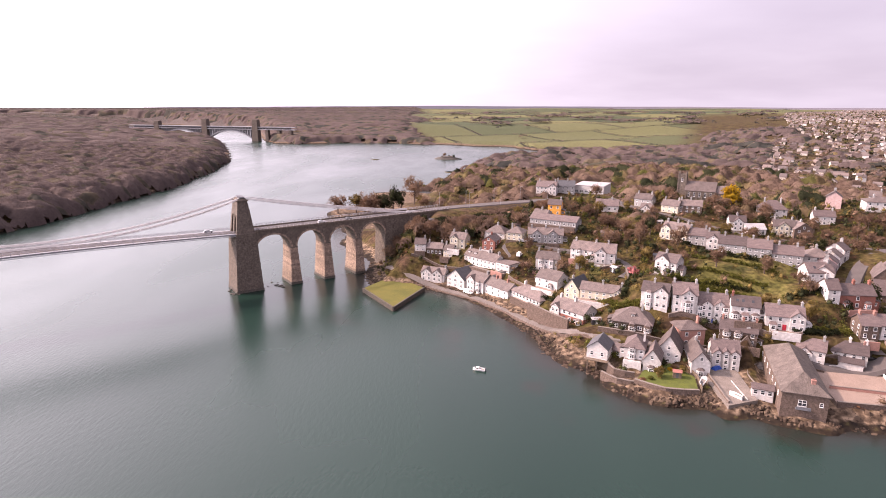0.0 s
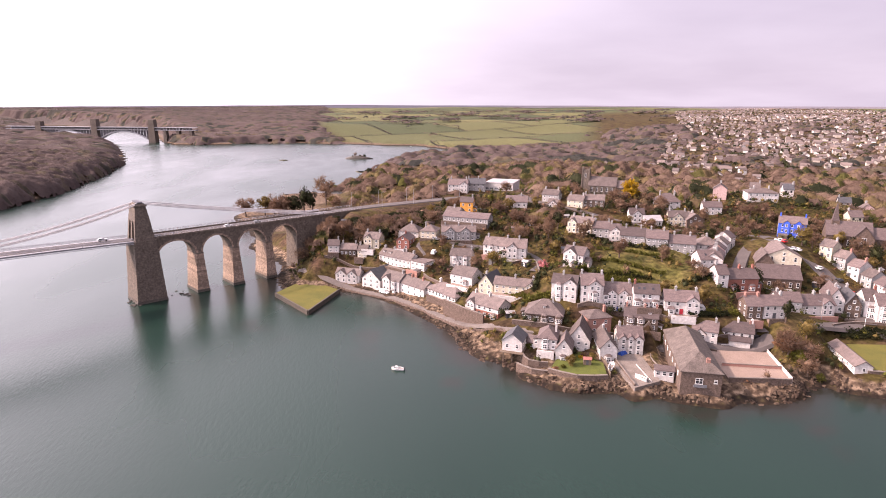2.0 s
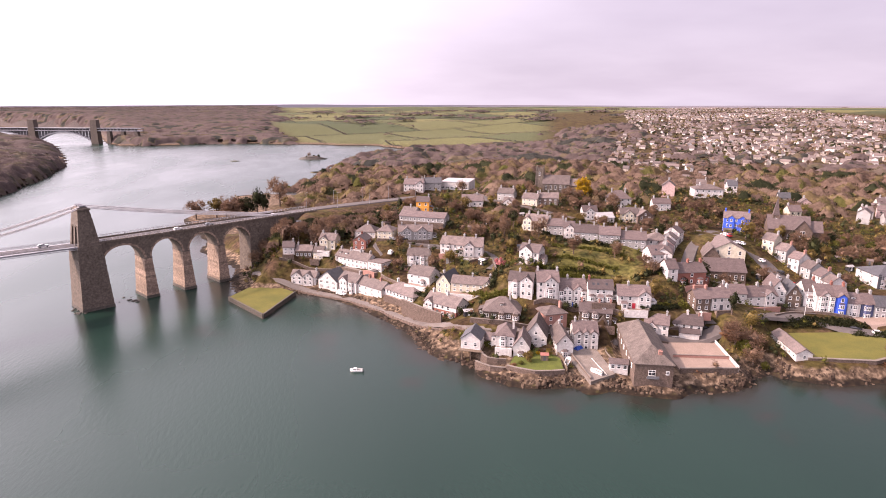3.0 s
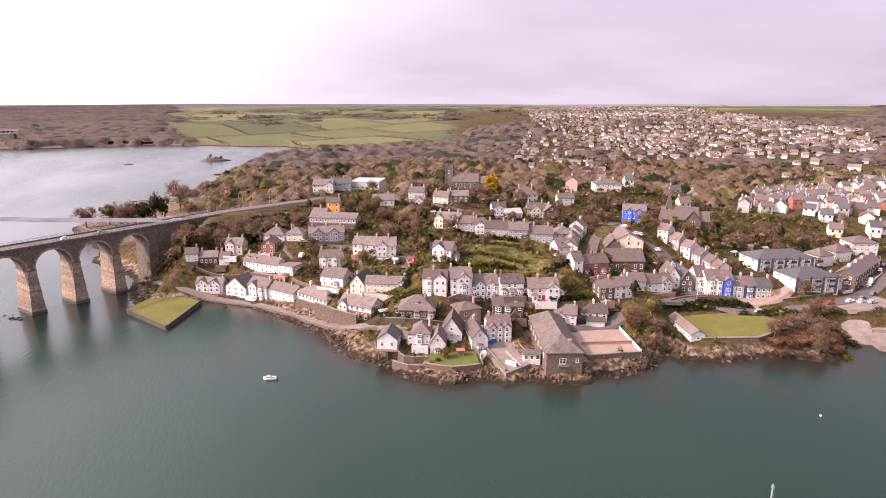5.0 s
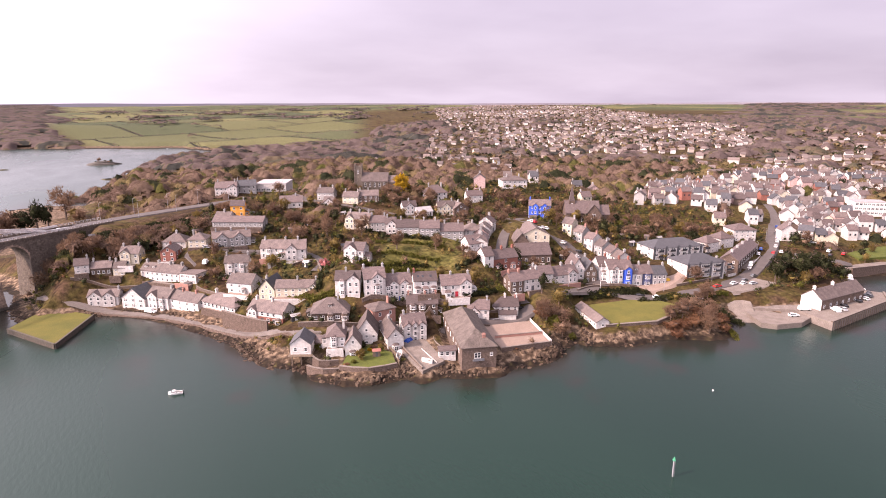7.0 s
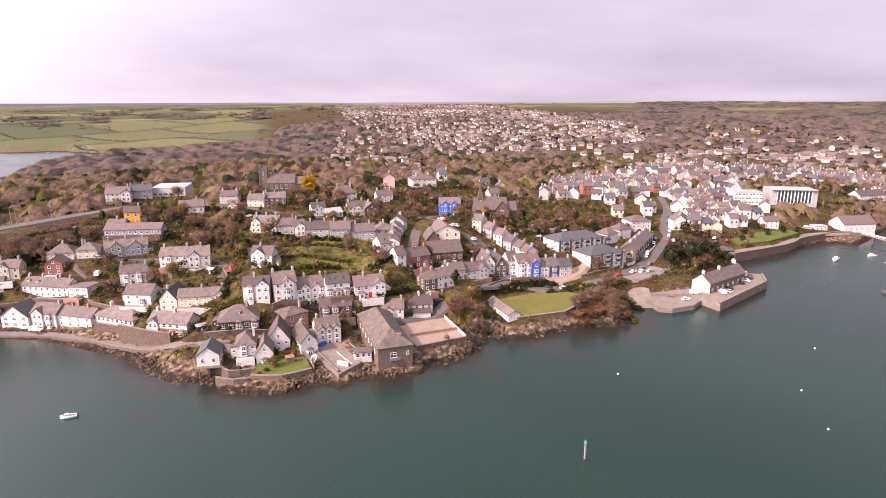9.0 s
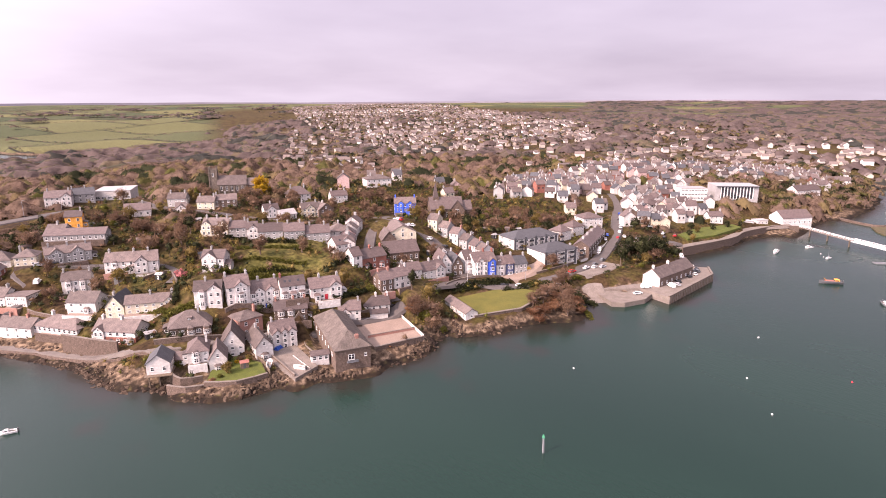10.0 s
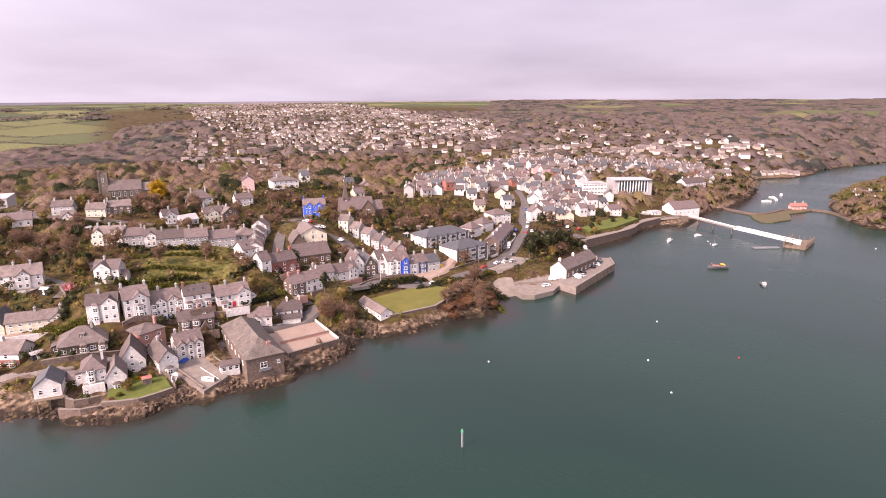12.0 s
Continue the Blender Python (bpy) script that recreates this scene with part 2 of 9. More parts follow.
def core_mat(name, cols, grain=0.55):
    """Dense inner mass of a crown: a shade of its own for each tree, mottled by twigs and gaps."""
    m = island_mat(name, cols, 0.95)
    N, L, b = m.node_tree.nodes, m.node_tree.links, m.node_tree.nodes["Principled BSDF"]
    src = b.inputs["Base Color"].links[0].from_socket
    g = N.new("ShaderNodeNewGeometry")
    n = N.new("ShaderNodeTexNoise")
    n.inputs["Scale"].default_value, n.inputs["Detail"].default_value, n.inputs["Roughness"].default_value = grain, 6.0, 0.75
    L.new(g.outputs["Position"], n.inputs["Vector"])
    v = N.new("ShaderNodeMapRange")
    v.inputs["From Min"].default_value, v.inputs["From Max"].default_value = 0.33, 0.67
    v.inputs["To Min"].default_value, v.inputs["To Max"].default_value = 0.35, 1.45
    L.new(n.outputs["Fac"], v.inputs["Value"])
    hs = N.new("ShaderNodeHueSaturation")
    L.new(src, hs.inputs["Color"])
    L.new(v.outputs[0], hs.inputs["Value"])
    L.new(hs.outputs[0], b.inputs["Base Color"])
    bp = N.new("ShaderNodeBump")
    bp.inputs["Strength"].default_value, bp.inputs["Distance"].default_value = 1.0, 0.9
    L.new(n.outputs["Fac"], bp.inputs["Height"])
    L.new(bp.outputs[0], b.inputs["Normal"])
    return m


for _leaf, _cols, _grain in (("twig", [(0.12, 0.072, 0.049), (0.155, 0.097, 0.065), (0.185, 0.122, 0.08)], 0.55), ("bud", [(0.095, 0.066, 0.025), (0.155, 0.11, 0.038), (0.20, 0.15, 0.046)], 0.55), ("ever", [(0.016, 0.019, 0.010), (0.033, 0.037, 0.016), (0.052, 0.055, 0.022)], 0.55),
                             ("green", [(0.048, 0.049, 0.012), (0.09, 0.089, 0.019), (0.13, 0.122, 0.026)], 0.7), ("gold", [(0.27, 0.16, 0.010), (0.38, 0.24, 0.013)], 0.7), ("pinkleaf", [(0.30, 0.10, 0.10), (0.42, 0.16, 0.16)], 0.8), ("russet", [(0.095, 0.046, 0.028), (0.19, 0.10, 0.052)], 0.7),
                             # inner masses of the distant kinds carry painted haze too
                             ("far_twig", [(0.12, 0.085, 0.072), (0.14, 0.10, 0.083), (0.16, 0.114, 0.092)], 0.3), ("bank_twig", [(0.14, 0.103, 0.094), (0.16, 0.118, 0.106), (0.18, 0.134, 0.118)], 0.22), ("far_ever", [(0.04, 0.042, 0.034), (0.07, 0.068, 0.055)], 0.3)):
    M["core_" + _leaf] = core_mat("dense_" + _leaf, _cols, _grain)


def glass_mat():
    m = bpy.data.materials.new("window_glass")
    m.use_nodes = True
    b = m.node_tree.nodes["Principled BSDF"]
    b.inputs["Base Color"].default_value = (0.035, 0.036, 0.042, 1)
    b.inputs["Roughness"].default_value = 0.08
    b.inputs["Specular IOR Level"].default_value = 0.6
    return m


M["glass"] = glass_mat()


def water_mat():
    m = bpy.data.materials.new("strait_water")
    m.use_nodes = True
    N, L, b = m.node_tree.nodes, m.node_tree.links, m.node_tree.nodes["Principled BSDF"]
    g = N.new("ShaderNodeNewGeometry")
    drift = N.new("ShaderNodeMapping")
    drift.inputs["Rotation"].default_value = (0, 0, 0.6)
    drift.inputs["Scale"].default_value = (1, 0.35, 1)
    L.new(g.outputs["Position"], drift.inputs[0])
    big = N.new("ShaderNodeTexNoise")
    big.inputs["Scale"].default_value, big.inputs["Detail"].default_value = 0.012, 5
    L.new(drift.outputs[0], big.inputs["Vector"])
    cr = N.new("ShaderNodeValToRGB")
    cr.color_ramp.elements[0].position, cr.color_ramp.elements[0].color = 0.3, (0.0060, 0.0200, 0.0150, 1)
    cr.color_ramp.elements[1].position, cr.color_ramp.elements[1].color = 0.7, (0.0098, 0.0278, 0.0208, 1)
    L.new(big.outputs["Fac"], cr.inputs[0])
    bed = N.new("ShaderNodeAttribute")
    bed.attribute_name = "weed_bed"
    bm = N.new("ShaderNodeMixRGB")
    bm.inputs["Color2"].default_value = (0.019, 0.0175, 0.0145, 1)
    L.new(bed.outputs["Fac"], bm.inputs["Fac"])
    L.new(cr.outputs[0], bm.inputs["Color1"])
    L.new(bm.outputs[0], b.inputs["Base Color"])
    rr = N.new("ShaderNodeMapRange")
    rr.inputs["From Min"].default_value, rr.inputs["From Max"].default_value = 0.35, 0.65
    rr.inputs["To Min"].default_value, rr.inputs["To Max"].default_value = 0.19, 0.3
    L.new(big.outputs["Fac"], rr.inputs["Value"])
    L.new(rr.outputs[0], b.inputs["Roughness"])
    b.inputs["IOR"].default_value = 1.33
    b.inputs["Specular IOR Level"].default_value = 0.55
    rip = N.new("ShaderNodeTexNoise")
    rip.inputs["Scale"].default_value, rip.inputs["Detail"].default_value = 0.9, 5
    L.new(drift.outputs[0], rip.inputs["Vector"])
    bp = N.new("ShaderNodeBump")
    bp.inputs["Strength"].default_value, bp.inputs["Distance"].default_value = 0.25, 0.25
    L.new(rip.outputs["Fac"], bp.inputs["Height"])
    L.new(bp.outputs[0], b.inputs["Normal"])
    return m


M["water"] = water_mat()


FIELD_W, FIELD_D, FIELD_TURN = 215.0, 250.0, 0.33      # width, depth and turn of the pasture fields


def land_mat():
    """Rough grass, scrub, bare earth and leaf litter; rock and weed low on the shore; pasture far inland."""
    m = bpy.data.materials.new("mixed_ground")
    m.use_nodes = True
    N, L, b = m.node_tree.nodes, m.node_tree.links, m.node_tree.nodes["Principled BSDF"]
    g = N.new("ShaderNodeNewGeometry")

    def noi(scale, detail=5.0):
        n = N.new("ShaderNodeTexNoise")
        n.inputs["Scale"].default_value, n.inputs["Detail"].default_value = scale, detail
        L.new(g.outputs["Position"], n.inputs["Vector"])
        return n

    def ramp(src, stops):
        r = N.new("ShaderNodeValToRGB")
        e = r.color_ramp.elements
        e[0].position, e[0].color = stops[0][0], (*stops[0][1], 1)
        e[1].position, e[1].color = stops[-1][0], (*stops[-1][1], 1)
        for p, c in stops[1:-1]:
            e.new(p).color = (*c, 1)
        L.new(src, r.inputs[0])
        return r

    def mixc(fac, a, c):
        x = N.new("ShaderNodeMixRGB")
        L.new(fac, x.inputs["Fac"])
        L.new(a, x.inputs["Color1"])
        L.new(c, x.inputs["Color2"])
        return x.outputs[0]

    def rng(src, a, c):
        r = N.new("ShaderNodeMapRange")
        r.inputs["From Min"].default_value, r.inputs["From Max"].default_value = a, c
        L.new(src, r.inputs["Value"])
        return r.outputs[0]

    near = ramp(noi(0.06).outputs["Fac"], [(0.30, (0.030, 0.018, 0.012)), (0.44, (0.054, 0.034, 0.016)), (0.55, (0.064, 0.050, 0.016)), (0.68, (0.078, 0.047, 0.030))])
    # fields: cells of differing green, seen far inland, dulled to put haze into the colour
    vo = N.new("ShaderNodeTexBrick")
    vo.inputs["Scale"].default_value, vo.inputs["Brick Width"].default_value, vo.inputs["Row Height"].default_value = 1.0, FIELD_W, FIELD_D
    vo.inputs["Mortar Size"].default_value, vo.inputs["Mortar Smooth"].default_value = 3.0, 0.2
    vo.inputs["Color1"].default_value, vo.inputs["Color2"].default_value, vo.inputs["Mortar"].default_value = (0.044, 0.06, 0.032, 1), (0.145, 0.135, 0.058, 1), (0.03, 0.03, 0.022, 1)
    sk = N.new("ShaderNodeMapping")
    sk.inputs["Rotation"].default_value = (0, 0, -FIELD_TURN)
    L.new(g.outputs["Position"], sk.inputs[0])
    flat = N.new("ShaderNodeVectorMath")
    flat.operation = "MULTIPLY"
    flat.inputs[1].default_value = (1, 1, 0)
    L.new(sk.outputs[0], flat.inputs[0])
    L.new(flat.outputs[0], vo.inputs["Vector"])
    attr = N.new("ShaderNodeAttribute")
    attr.attribute_name = "pasture"
    c = mixc(attr.outputs["Fac"], near.outputs[0], vo.outputs["Color"])
    mead = N.new("ShaderNodeAttribute")
    mead.attribute_name = "meadow"
    grass = ramp(noi(0.12).outputs["Fac"], [(0.3, (0.06, 0.058, 0.018)), (0.5, (0.098, 0.088, 0.026)), (0.7, (0.135, 0.105, 0.04))])
    c = mixc(mead.outputs["Fac"], c, grass.outputs[0])
    # far wooded ground takes a lilac-brown tone, haze painted into its colour
    far_haze = N.new("ShaderNodeAttribute")
    far_haze.attribute_name = "far_haze"
    haze_tone = ramp(noi(0.004).outputs["Fac"], [(0.35, (0.075, 0.06, 0.055)), (0.65, (0.115, 0.09, 0.08))])
    c = mixc(far_haze.outputs["Fac"], c, haze_tone.outputs[0])
    # tussocks, bare patches and small plants
    tuft = N.new("ShaderNodeMapRange")
    tuft.inputs["From Min"].default_value, tuft.inputs["From Max"].default_value = 0.3, 0.7
    tuft.inputs["To Min"].default_value, tuft.inputs["To Max"].default_value = 0.35, 1.35
    L.new(noi(0.55, 9).outputs["Fac"], tuft.inputs["Value"])
    hv = N.new("ShaderNodeHueSaturation")
    L.new(c, hv.inputs["Color"])
    L.new(tuft.outputs[0], hv.inputs["Value"])
    c = hv.outputs[0]
    sep = N.new("ShaderNodeSeparateXYZ")
    L.new(g.outputs["Position"], sep.inputs[0])
    hz = N.new("ShaderNodeMath")
    hz.operation = "MULTIPLY_ADD"
    hz.inputs[1].default_value = 3.0
    L.new(noi(0.3).outputs["Fac"], hz.inputs[0])
    L.new(sep.outputs["Z"], hz.inputs[2])
    rock = ramp(noi(0.5, 8).outputs["Fac"], [(0.3, (0.03, 0.02, 0.014)), (0.48, (0.085, 0.058, 0.04)), (0.68, (0.23, 0.165, 0.115))])
    weed = ramp(noi(0.4, 8).outputs["Fac"], [(0.35, (0.012, 0.009, 0.008)), (0.6, (0.03, 0.021, 0.014)), (0.75, (0.075, 0.062, 0.026))])
    c = mixc(rng(hz.outputs[0], 5.6, 4.9), c, rock.outputs[0])
    c = mixc(rng(hz.outputs[0], 3.1, 2.5), c, weed.outputs[0])
    L.new(c, b.inputs["Base Color"])
    b.inputs["Roughness"].default_value, b.inputs["Specular IOR Level"].default_value = 0.95, 0.1
    bp = N.new("ShaderNodeBump")
    bp.inputs["Strength"].default_value, bp.inputs["Distance"].default_value = 0.7, 0.5
    L.new(noi(0.8, 8).outputs["Fac"], bp.inputs["Height"])
    L.new(bp.outputs[0], b.inputs["Normal"])
    return m


M["land"] = land_mat()



def canopy_mat(name, stops, grain):
    """Woodland crowns: each tree keeps the tone of its kind (attribute), broken up by twigs and gaps."""
    m = bpy.data.materials.new(name)
    m.use_nodes = True
    N, L, b = m.node_tree.nodes, m.node_tree.links, m.node_tree.nodes["Principled BSDF"]
    at = N.new("ShaderNodeAttribute")
    at.attribute_name = "tone"
    r = N.new("ShaderNodeValToRGB")
    e = r.color_ramp.elements
    e[0].position, e[0].color = stops[0][0], (*stops[0][1], 1)
    e[1].position, e[1].color = stops[-1][0], (*stops[-1][1], 1)
    for p, c in stops[1:-1]:
        e.new(p).color = (*c, 1)
    L.new(at.outputs["Fac"], r.inputs[0])
    g = N.new("ShaderNodeNewGeometry")
    n = N.new("ShaderNodeTexNoise")
    n.inputs["Scale"].default_value, n.inputs["Detail"].default_value, n.inputs["Roughness"].default_value = grain, 8.0, 0.8
    L.new(g.outputs["Position"], n.inputs["Vector"])
    v = N.new("ShaderNodeMapRange")
    v.inputs["From Min"].default_value, v.inputs["From Max"].default_value = 0.32, 0.68
    v.inputs["To Min"].default_value, v.inputs["To Max"].default_value = 0.72, 1.2
    L.new(n.outputs["Fac"], v.inputs["Value"])
    hs = N.new("ShaderNodeHueSaturation")
    L.new(r.outputs[0], hs.inputs["Color"])
    L.new(v.outputs[0], hs.inputs["Value"])
    L.new(hs.outputs[0], b.inputs["Base Color"])
    b.inputs["Roughness"].default_value, b.inputs["Specular IOR Level"].default_value = 0.95, 0.1
    bp = N.new("ShaderNodeBump")
    bp.inputs["Strength"].default_value, bp.inputs["Distance"].default_value = 0.45, 0.6 / grain * 0.5
    L.new(n.outputs["Fac"], bp.inputs["Height"])
    L.new(bp.outputs[0], b.inputs["Normal"])
    tr = N.new("ShaderNodeBsdfTranslucent")
    L.new(hs.outputs[0], tr.inputs["Color"])
    ms = N.new("ShaderNodeMixShader")
    ms.inputs[0].default_value = 0.3
    L.new(b.outputs[0], ms.inputs[1])
    L.new(tr.outputs[0], ms.inputs[2])
    L.new(ms.outputs[0], N["Material Output"].inputs["Surface"])
    return m


# tones: 0 to 0.45 bare, 0.5 to 0.65 budding, 0.7 to 0.8 fresh green, 0.88 to 1 evergreen
M["canopy"] = canopy_mat("mixed_woodland", [(0.0, (0.13, 0.086, 0.066)), (0.25, (0.15, 0.1, 0.076)), (0.45, (0.172, 0.118, 0.087)), (0.52, (0.142, 0.1, 0.056)), (0.65, (0.168, 0.126, 0.06)), (0.70, (0.0791, 0.0722, 0.026)), (0.80, (0.093, 0.0902, 0.0242)), (0.86, (0.0418, 0.0433, 0.0205)), (1.0, (0.0205, 0.0235, 0.0121))], 0.5)
# same kinds of tree further off, colours dulled to imitate haze
M["far_canopy"] = canopy_mat("hazed_far_woodland", [(0.0, (0.09, 0.067, 0.063)), (0.45, (0.13, 0.096, 0.088)), (0.52, (0.112, 0.086, 0.064)), (0.65, (0.13, 0.1, 0.066)), (0.70, (0.085, 0.075, 0.05)), (0.86, (0.06, 0.056, 0.047)), (1.0, (0.042, 0.042, 0.038))], 0.35)
# far bank crowns toned mauve-grey, so the haze sits in their base colour
M["bank_canopy"] = canopy_mat("hazed_bank_woodland", [(0.0, (0.086, 0.065, 0.062)), (0.45, (0.128, 0.096, 0.089)), (0.55, (0.116, 0.092, 0.066)), (0.70, (0.086, 0.074, 0.056)), (1.0, (0.056, 0.052, 0.045))], 0.4)
# ---- building helpers ----
class Shape:
    """Collects boxes, prisms and free faces, and makes one mesh of them."""

    def __init__(self):
        self.v, self.f = [], []

    def add(self, verts, faces):
        k = len(self.v)
        self.v += [tuple(p) for p in verts]
        self.f += [tuple(i + k for i in q) for q in faces]
        return self

    def box(self, x0, x1, y0, y1, z0, z1):
        return self.add([(x0, y0, z0), (x1, y0, z0), (x1, y1, z0), (x0, y1, z0), (x0, y0, z1), (x1, y0, z1), (x1, y1, z1), (x0, y1, z1)],
                        [(3, 2, 1, 0), (4, 5, 6, 7), (0, 1, 5, 4), (1, 2, 6, 5), (2, 3, 7, 6), (3, 0, 4, 7)])

    def loft(self, a, b):
        """Two rings of the same number of points, a below b, closed at both ends."""
        n = len(a)
        return self.add(list(a) + list(b), [tuple(reversed(range(n))), tuple(range(n, 2 * n))] + [(i, (i + 1) % n, n + (i + 1) % n, n + i) for i in range(n)])

    def prism(self, ring, z0, z1):
        return self.loft([(x, y, z0) for x, y in ring], [(x, y, z1) for x, y in ring])

    def bar(self, a, b, r=0.1, n=6, r2=None):
        a, b = Vector(a), Vector(b)
        q = (b - a).to_track_quat("Z", "Y").to_matrix()
        r2 = r if r2 is None else r2
        ring = [Vector((math.cos(2 * math.pi * i / n), math.sin(2 * math.pi * i / n), 0)) for i in range(n)]
        return self.loft([a + q @ (p * r) for p in ring], [b + q @ (p * r2) for p in ring])

    def move(self, m):
        self.v = [tuple(m @ Vector(p)) for p in self.v]
        return self

    def mesh(self, name, material, smooth=False):
        me = bpy.data.meshes.new(name)
        me.from_pydata(self.v, [], self.f)
        me.materials.append(material)
        if smooth:
            me.polygons.foreach_set("use_smooth", [True] * len(me.polygons))
        me.update()
        return me


def part(name, shape, material, parent, label="", at=None, smooth=False):
    me = shape.mesh(name, material, smooth) if isinstance(shape, Shape) else shape
    ob = new(name, me)
    ob.parent = parent
    if at is not None:
        ob.matrix_basis = at
    if label:
        ob["label"] = label
    return ob


def thing(name, m, label, category, group="", kind=""):
    ob = new(name)
    ob.empty_display_size = 0.5
    ob.matrix_basis = m
    return tagged(ob, label, category, group, kind)


def solid(name, shape, material, label, category, group="", kind="", m=None, smooth=False):
    ob = new(name, shape.mesh(name, material, smooth))
    if m is not None:
        ob.matrix_basis = m
    return tagged(ob, label, category, group, kind)

# ---- lie of the land: coast lines and spot heights, in metres ----
COAST_TOWN = [(-45.7, 622.4), (-74.3, 639.2), (-104, 612), (-100, 562), (-126, 506), (-112, 462), (-89.5, 416.9), (-89.3, 389.1), (-74.4, 364.9), (-59.7, 342.7), (-57.3, 314.6), (-50.9, 290.1), (-37.2, 266.1), (-28.1, 288.8), (-19.9, 289.3), (-8.5, 282.8), (3.9, 267.6), (17.2, 245.7), (25.4, 230), (28.7, 213.5),
              (32.8, 203.8), (39.8, 198.7), (43.9, 192.8), (46, 185.1), (53.2, 176.3), (62.2, 173.1), (73.2, 173.8), (81.2, 172.6), (90.4, 166.7), (103.5, 163.6), (113.7, 161.5), (124.8, 160.4), (137.6, 168.8), (146.6, 170.6), (152.8, 165.8),
              (160.2, 158.1), (174.4, 157.9), (186.8, 152.9), (200.5, 144.9), (210.4, 149.5), (219, 159), (228.2, 157.9), (232.7, 152), (246.3, 147.8), (252.2, 138.5), (295.3, 142), (304, 148.6), (333.9, 172.2)]
COAST_EAST = [(341.2, 172.1), (365.8, 164.9), (403.2, 167.1), (428.8, 163.7), (439.1, 148.8), (468.4, 152.2), (492.4, 155.6), (524, 156), (531, 147), (560, 149), (607, 149), (678, 160), (710, 182), (761, 181), (788, 154),
              (841, 141), (906, 146), (974, 125), (1060, 96), (1200, 60), (1420, 20), (1956, -143), (5158, -369), (5241, 5094), (-5338, 4992), (-5168, 3158), (-1521, 2875), (-824, 2276), (-623, 1786), (-529, 1531), (-485, 1451), (-415, 1416), (-320, 1464), (-192, 1473),
              (-49, 1409), (78, 1365), (154, 1220), (103, 1088), (38, 978), (-6, 865), (-27, 791), (-41, 712)]
TOWN_SHORE = np.array(COAST_TOWN + COAST_EAST, float)
WOOD_SHORE = np.array([(-5168, 3320), (-1660, 2990), (-1185, 2256), (-839, 1741), (-589, 1402), (-444, 1087), (-399, 976), (-360, 822), (-329.3, 634), (-333, 533.5), (-329.5, 450.8), (-336.1, 400.6),
                       (-319, 257.6), (-250.7, 114.8), (-229.7, 0), (-114.8, -210.5), (287.1, -363.7), (1436, -459), (5145, -750), (5168, -5168), (-5168, -5168)], float)
ISLE_SHORE = np.array([(512.4, 36.4), (518.7, 53.9), (545.2, 67.7), (582, 85.3), (629.7, 90.3), (686.7, 88.9), (741, 82), (783, 63), (836, 24), (765, -23), (602.4, -12.2)], float)
SPOTS = np.array([(18.2, 255.4, 4.5), (37.5, 230.7, 5), (6.9, 272.4, 4.5), (57.6, 214.7, 9), (80.4, 216.9, 15), (8.9, 288.1, 13), (35, 269.2, 12), (10.9, 297.8, 19), (22.8, 303.7, 23), (46.2, 331.1, 31), (59.8, 272.8, 20),
                  (76.2, 233.4, 25), (105.1, 255.6, 26), (98.5, 288.5, 29), (126.3, 264.1, 29), (113.6, 200, 14), (102.3, 211.6, 17), (89.4, 211.8, 9), (71.6, 206.5, 6), (88.7, 196.5, 4.5), (67.1, 181.7, 3.5)], float)
SPOTS_EAST = np.array([(117.1, 180.7, 4.5), (147.3, 206.9, 13), (171.9, 214.9, 12), (137.4, 229.6, 23), (185.3, 259.9, 29), (227.8, 262.2, 21), (236.1, 243.1, 18), (179.5, 202.6, 8), (209.9, 194.8, 7), (177.4, 181.9, 5.5),
                       (210.5, 168.2, 5), (249.2, 211.4, 12), (222.2, 211.8, 14), (257.4, 183.7, 7), (307.9, 226.6, 13), (337.2, 220.6, 12), (243.2, 138.4, 3.2), (284.6, 138.6, 3.4), (309.1, 179, 6), (373.6, 178.9, 7),
                       (458.5, 200.7, 15), (449.3, 167.7, 4.5), (513.5, 305.2, 24)], float)
SPOTS_FAR = np.array([(-70.9, 458.6, 2), (-84, 505.9, 2), (-58.9, 573.2, 1.6), (-48, 500, 2.5), (-50, 620, 1.6), (-22, 500, 8), (-18, 600, 9), (128.6, 368.8, 36), (65.5, 389.8, 37), (238.8, 356.2, 34), (358.8, 307.5, 22), (903, 450, 32), (1258, 632, 48), (755, 275, 15), (1185, 395, 34), (1199, 55, 40), (1822, 82, 60), (2228, 1095, 54), (2502, 398, 60), (3781, 2117, 80), (4246, 1118, 80), (4323, 432, 80),
                      (9, 700, 11), (66, 757, 13), (133, 840, 12), (218, 873, 14), (7, 560, 20), (84, 594, 24), (179, 625, 26), (242, 571, 27), (218, 1027, 8),
                      (340, 1046, 12), (217, 1231, 6), (-74, 1418, 6), (101, 1446, 10), (312, 1467, 14), (464, 1427, 22), (-105, 1997, 34), (146, 2095, 38), (437, 2054, 38),
                      (649, 1997, 44), (-157, 2996, 52), (418, 2971, 54), (927, 2853, 58), (-154, 4397, 66), (764, 4333, 72), (1505, 4135, 76), (-232, 1462, 9), (-257, 1832, 42),
                      (-377, 1514, 12), (-472, 1892, 36), (-726, 2911, 48), (-1479, 3172, 52), (300, 742, 20), (482, 989, 28), (704, 1324, 42), (1030, 1714, 60), (1234, 1699, 64),
                      (964, 1149, 46), (1061, 1061, 44), (1626, 1626, 60), (1928, 2298, 74), (1696, 2714, 74), (1315, 2696, 66), (3165, 3056, 78), (3724, 2150, 84)], float)
SPOT = np.vstack([SPOTS, SPOTS_EAST, SPOTS_FAR])
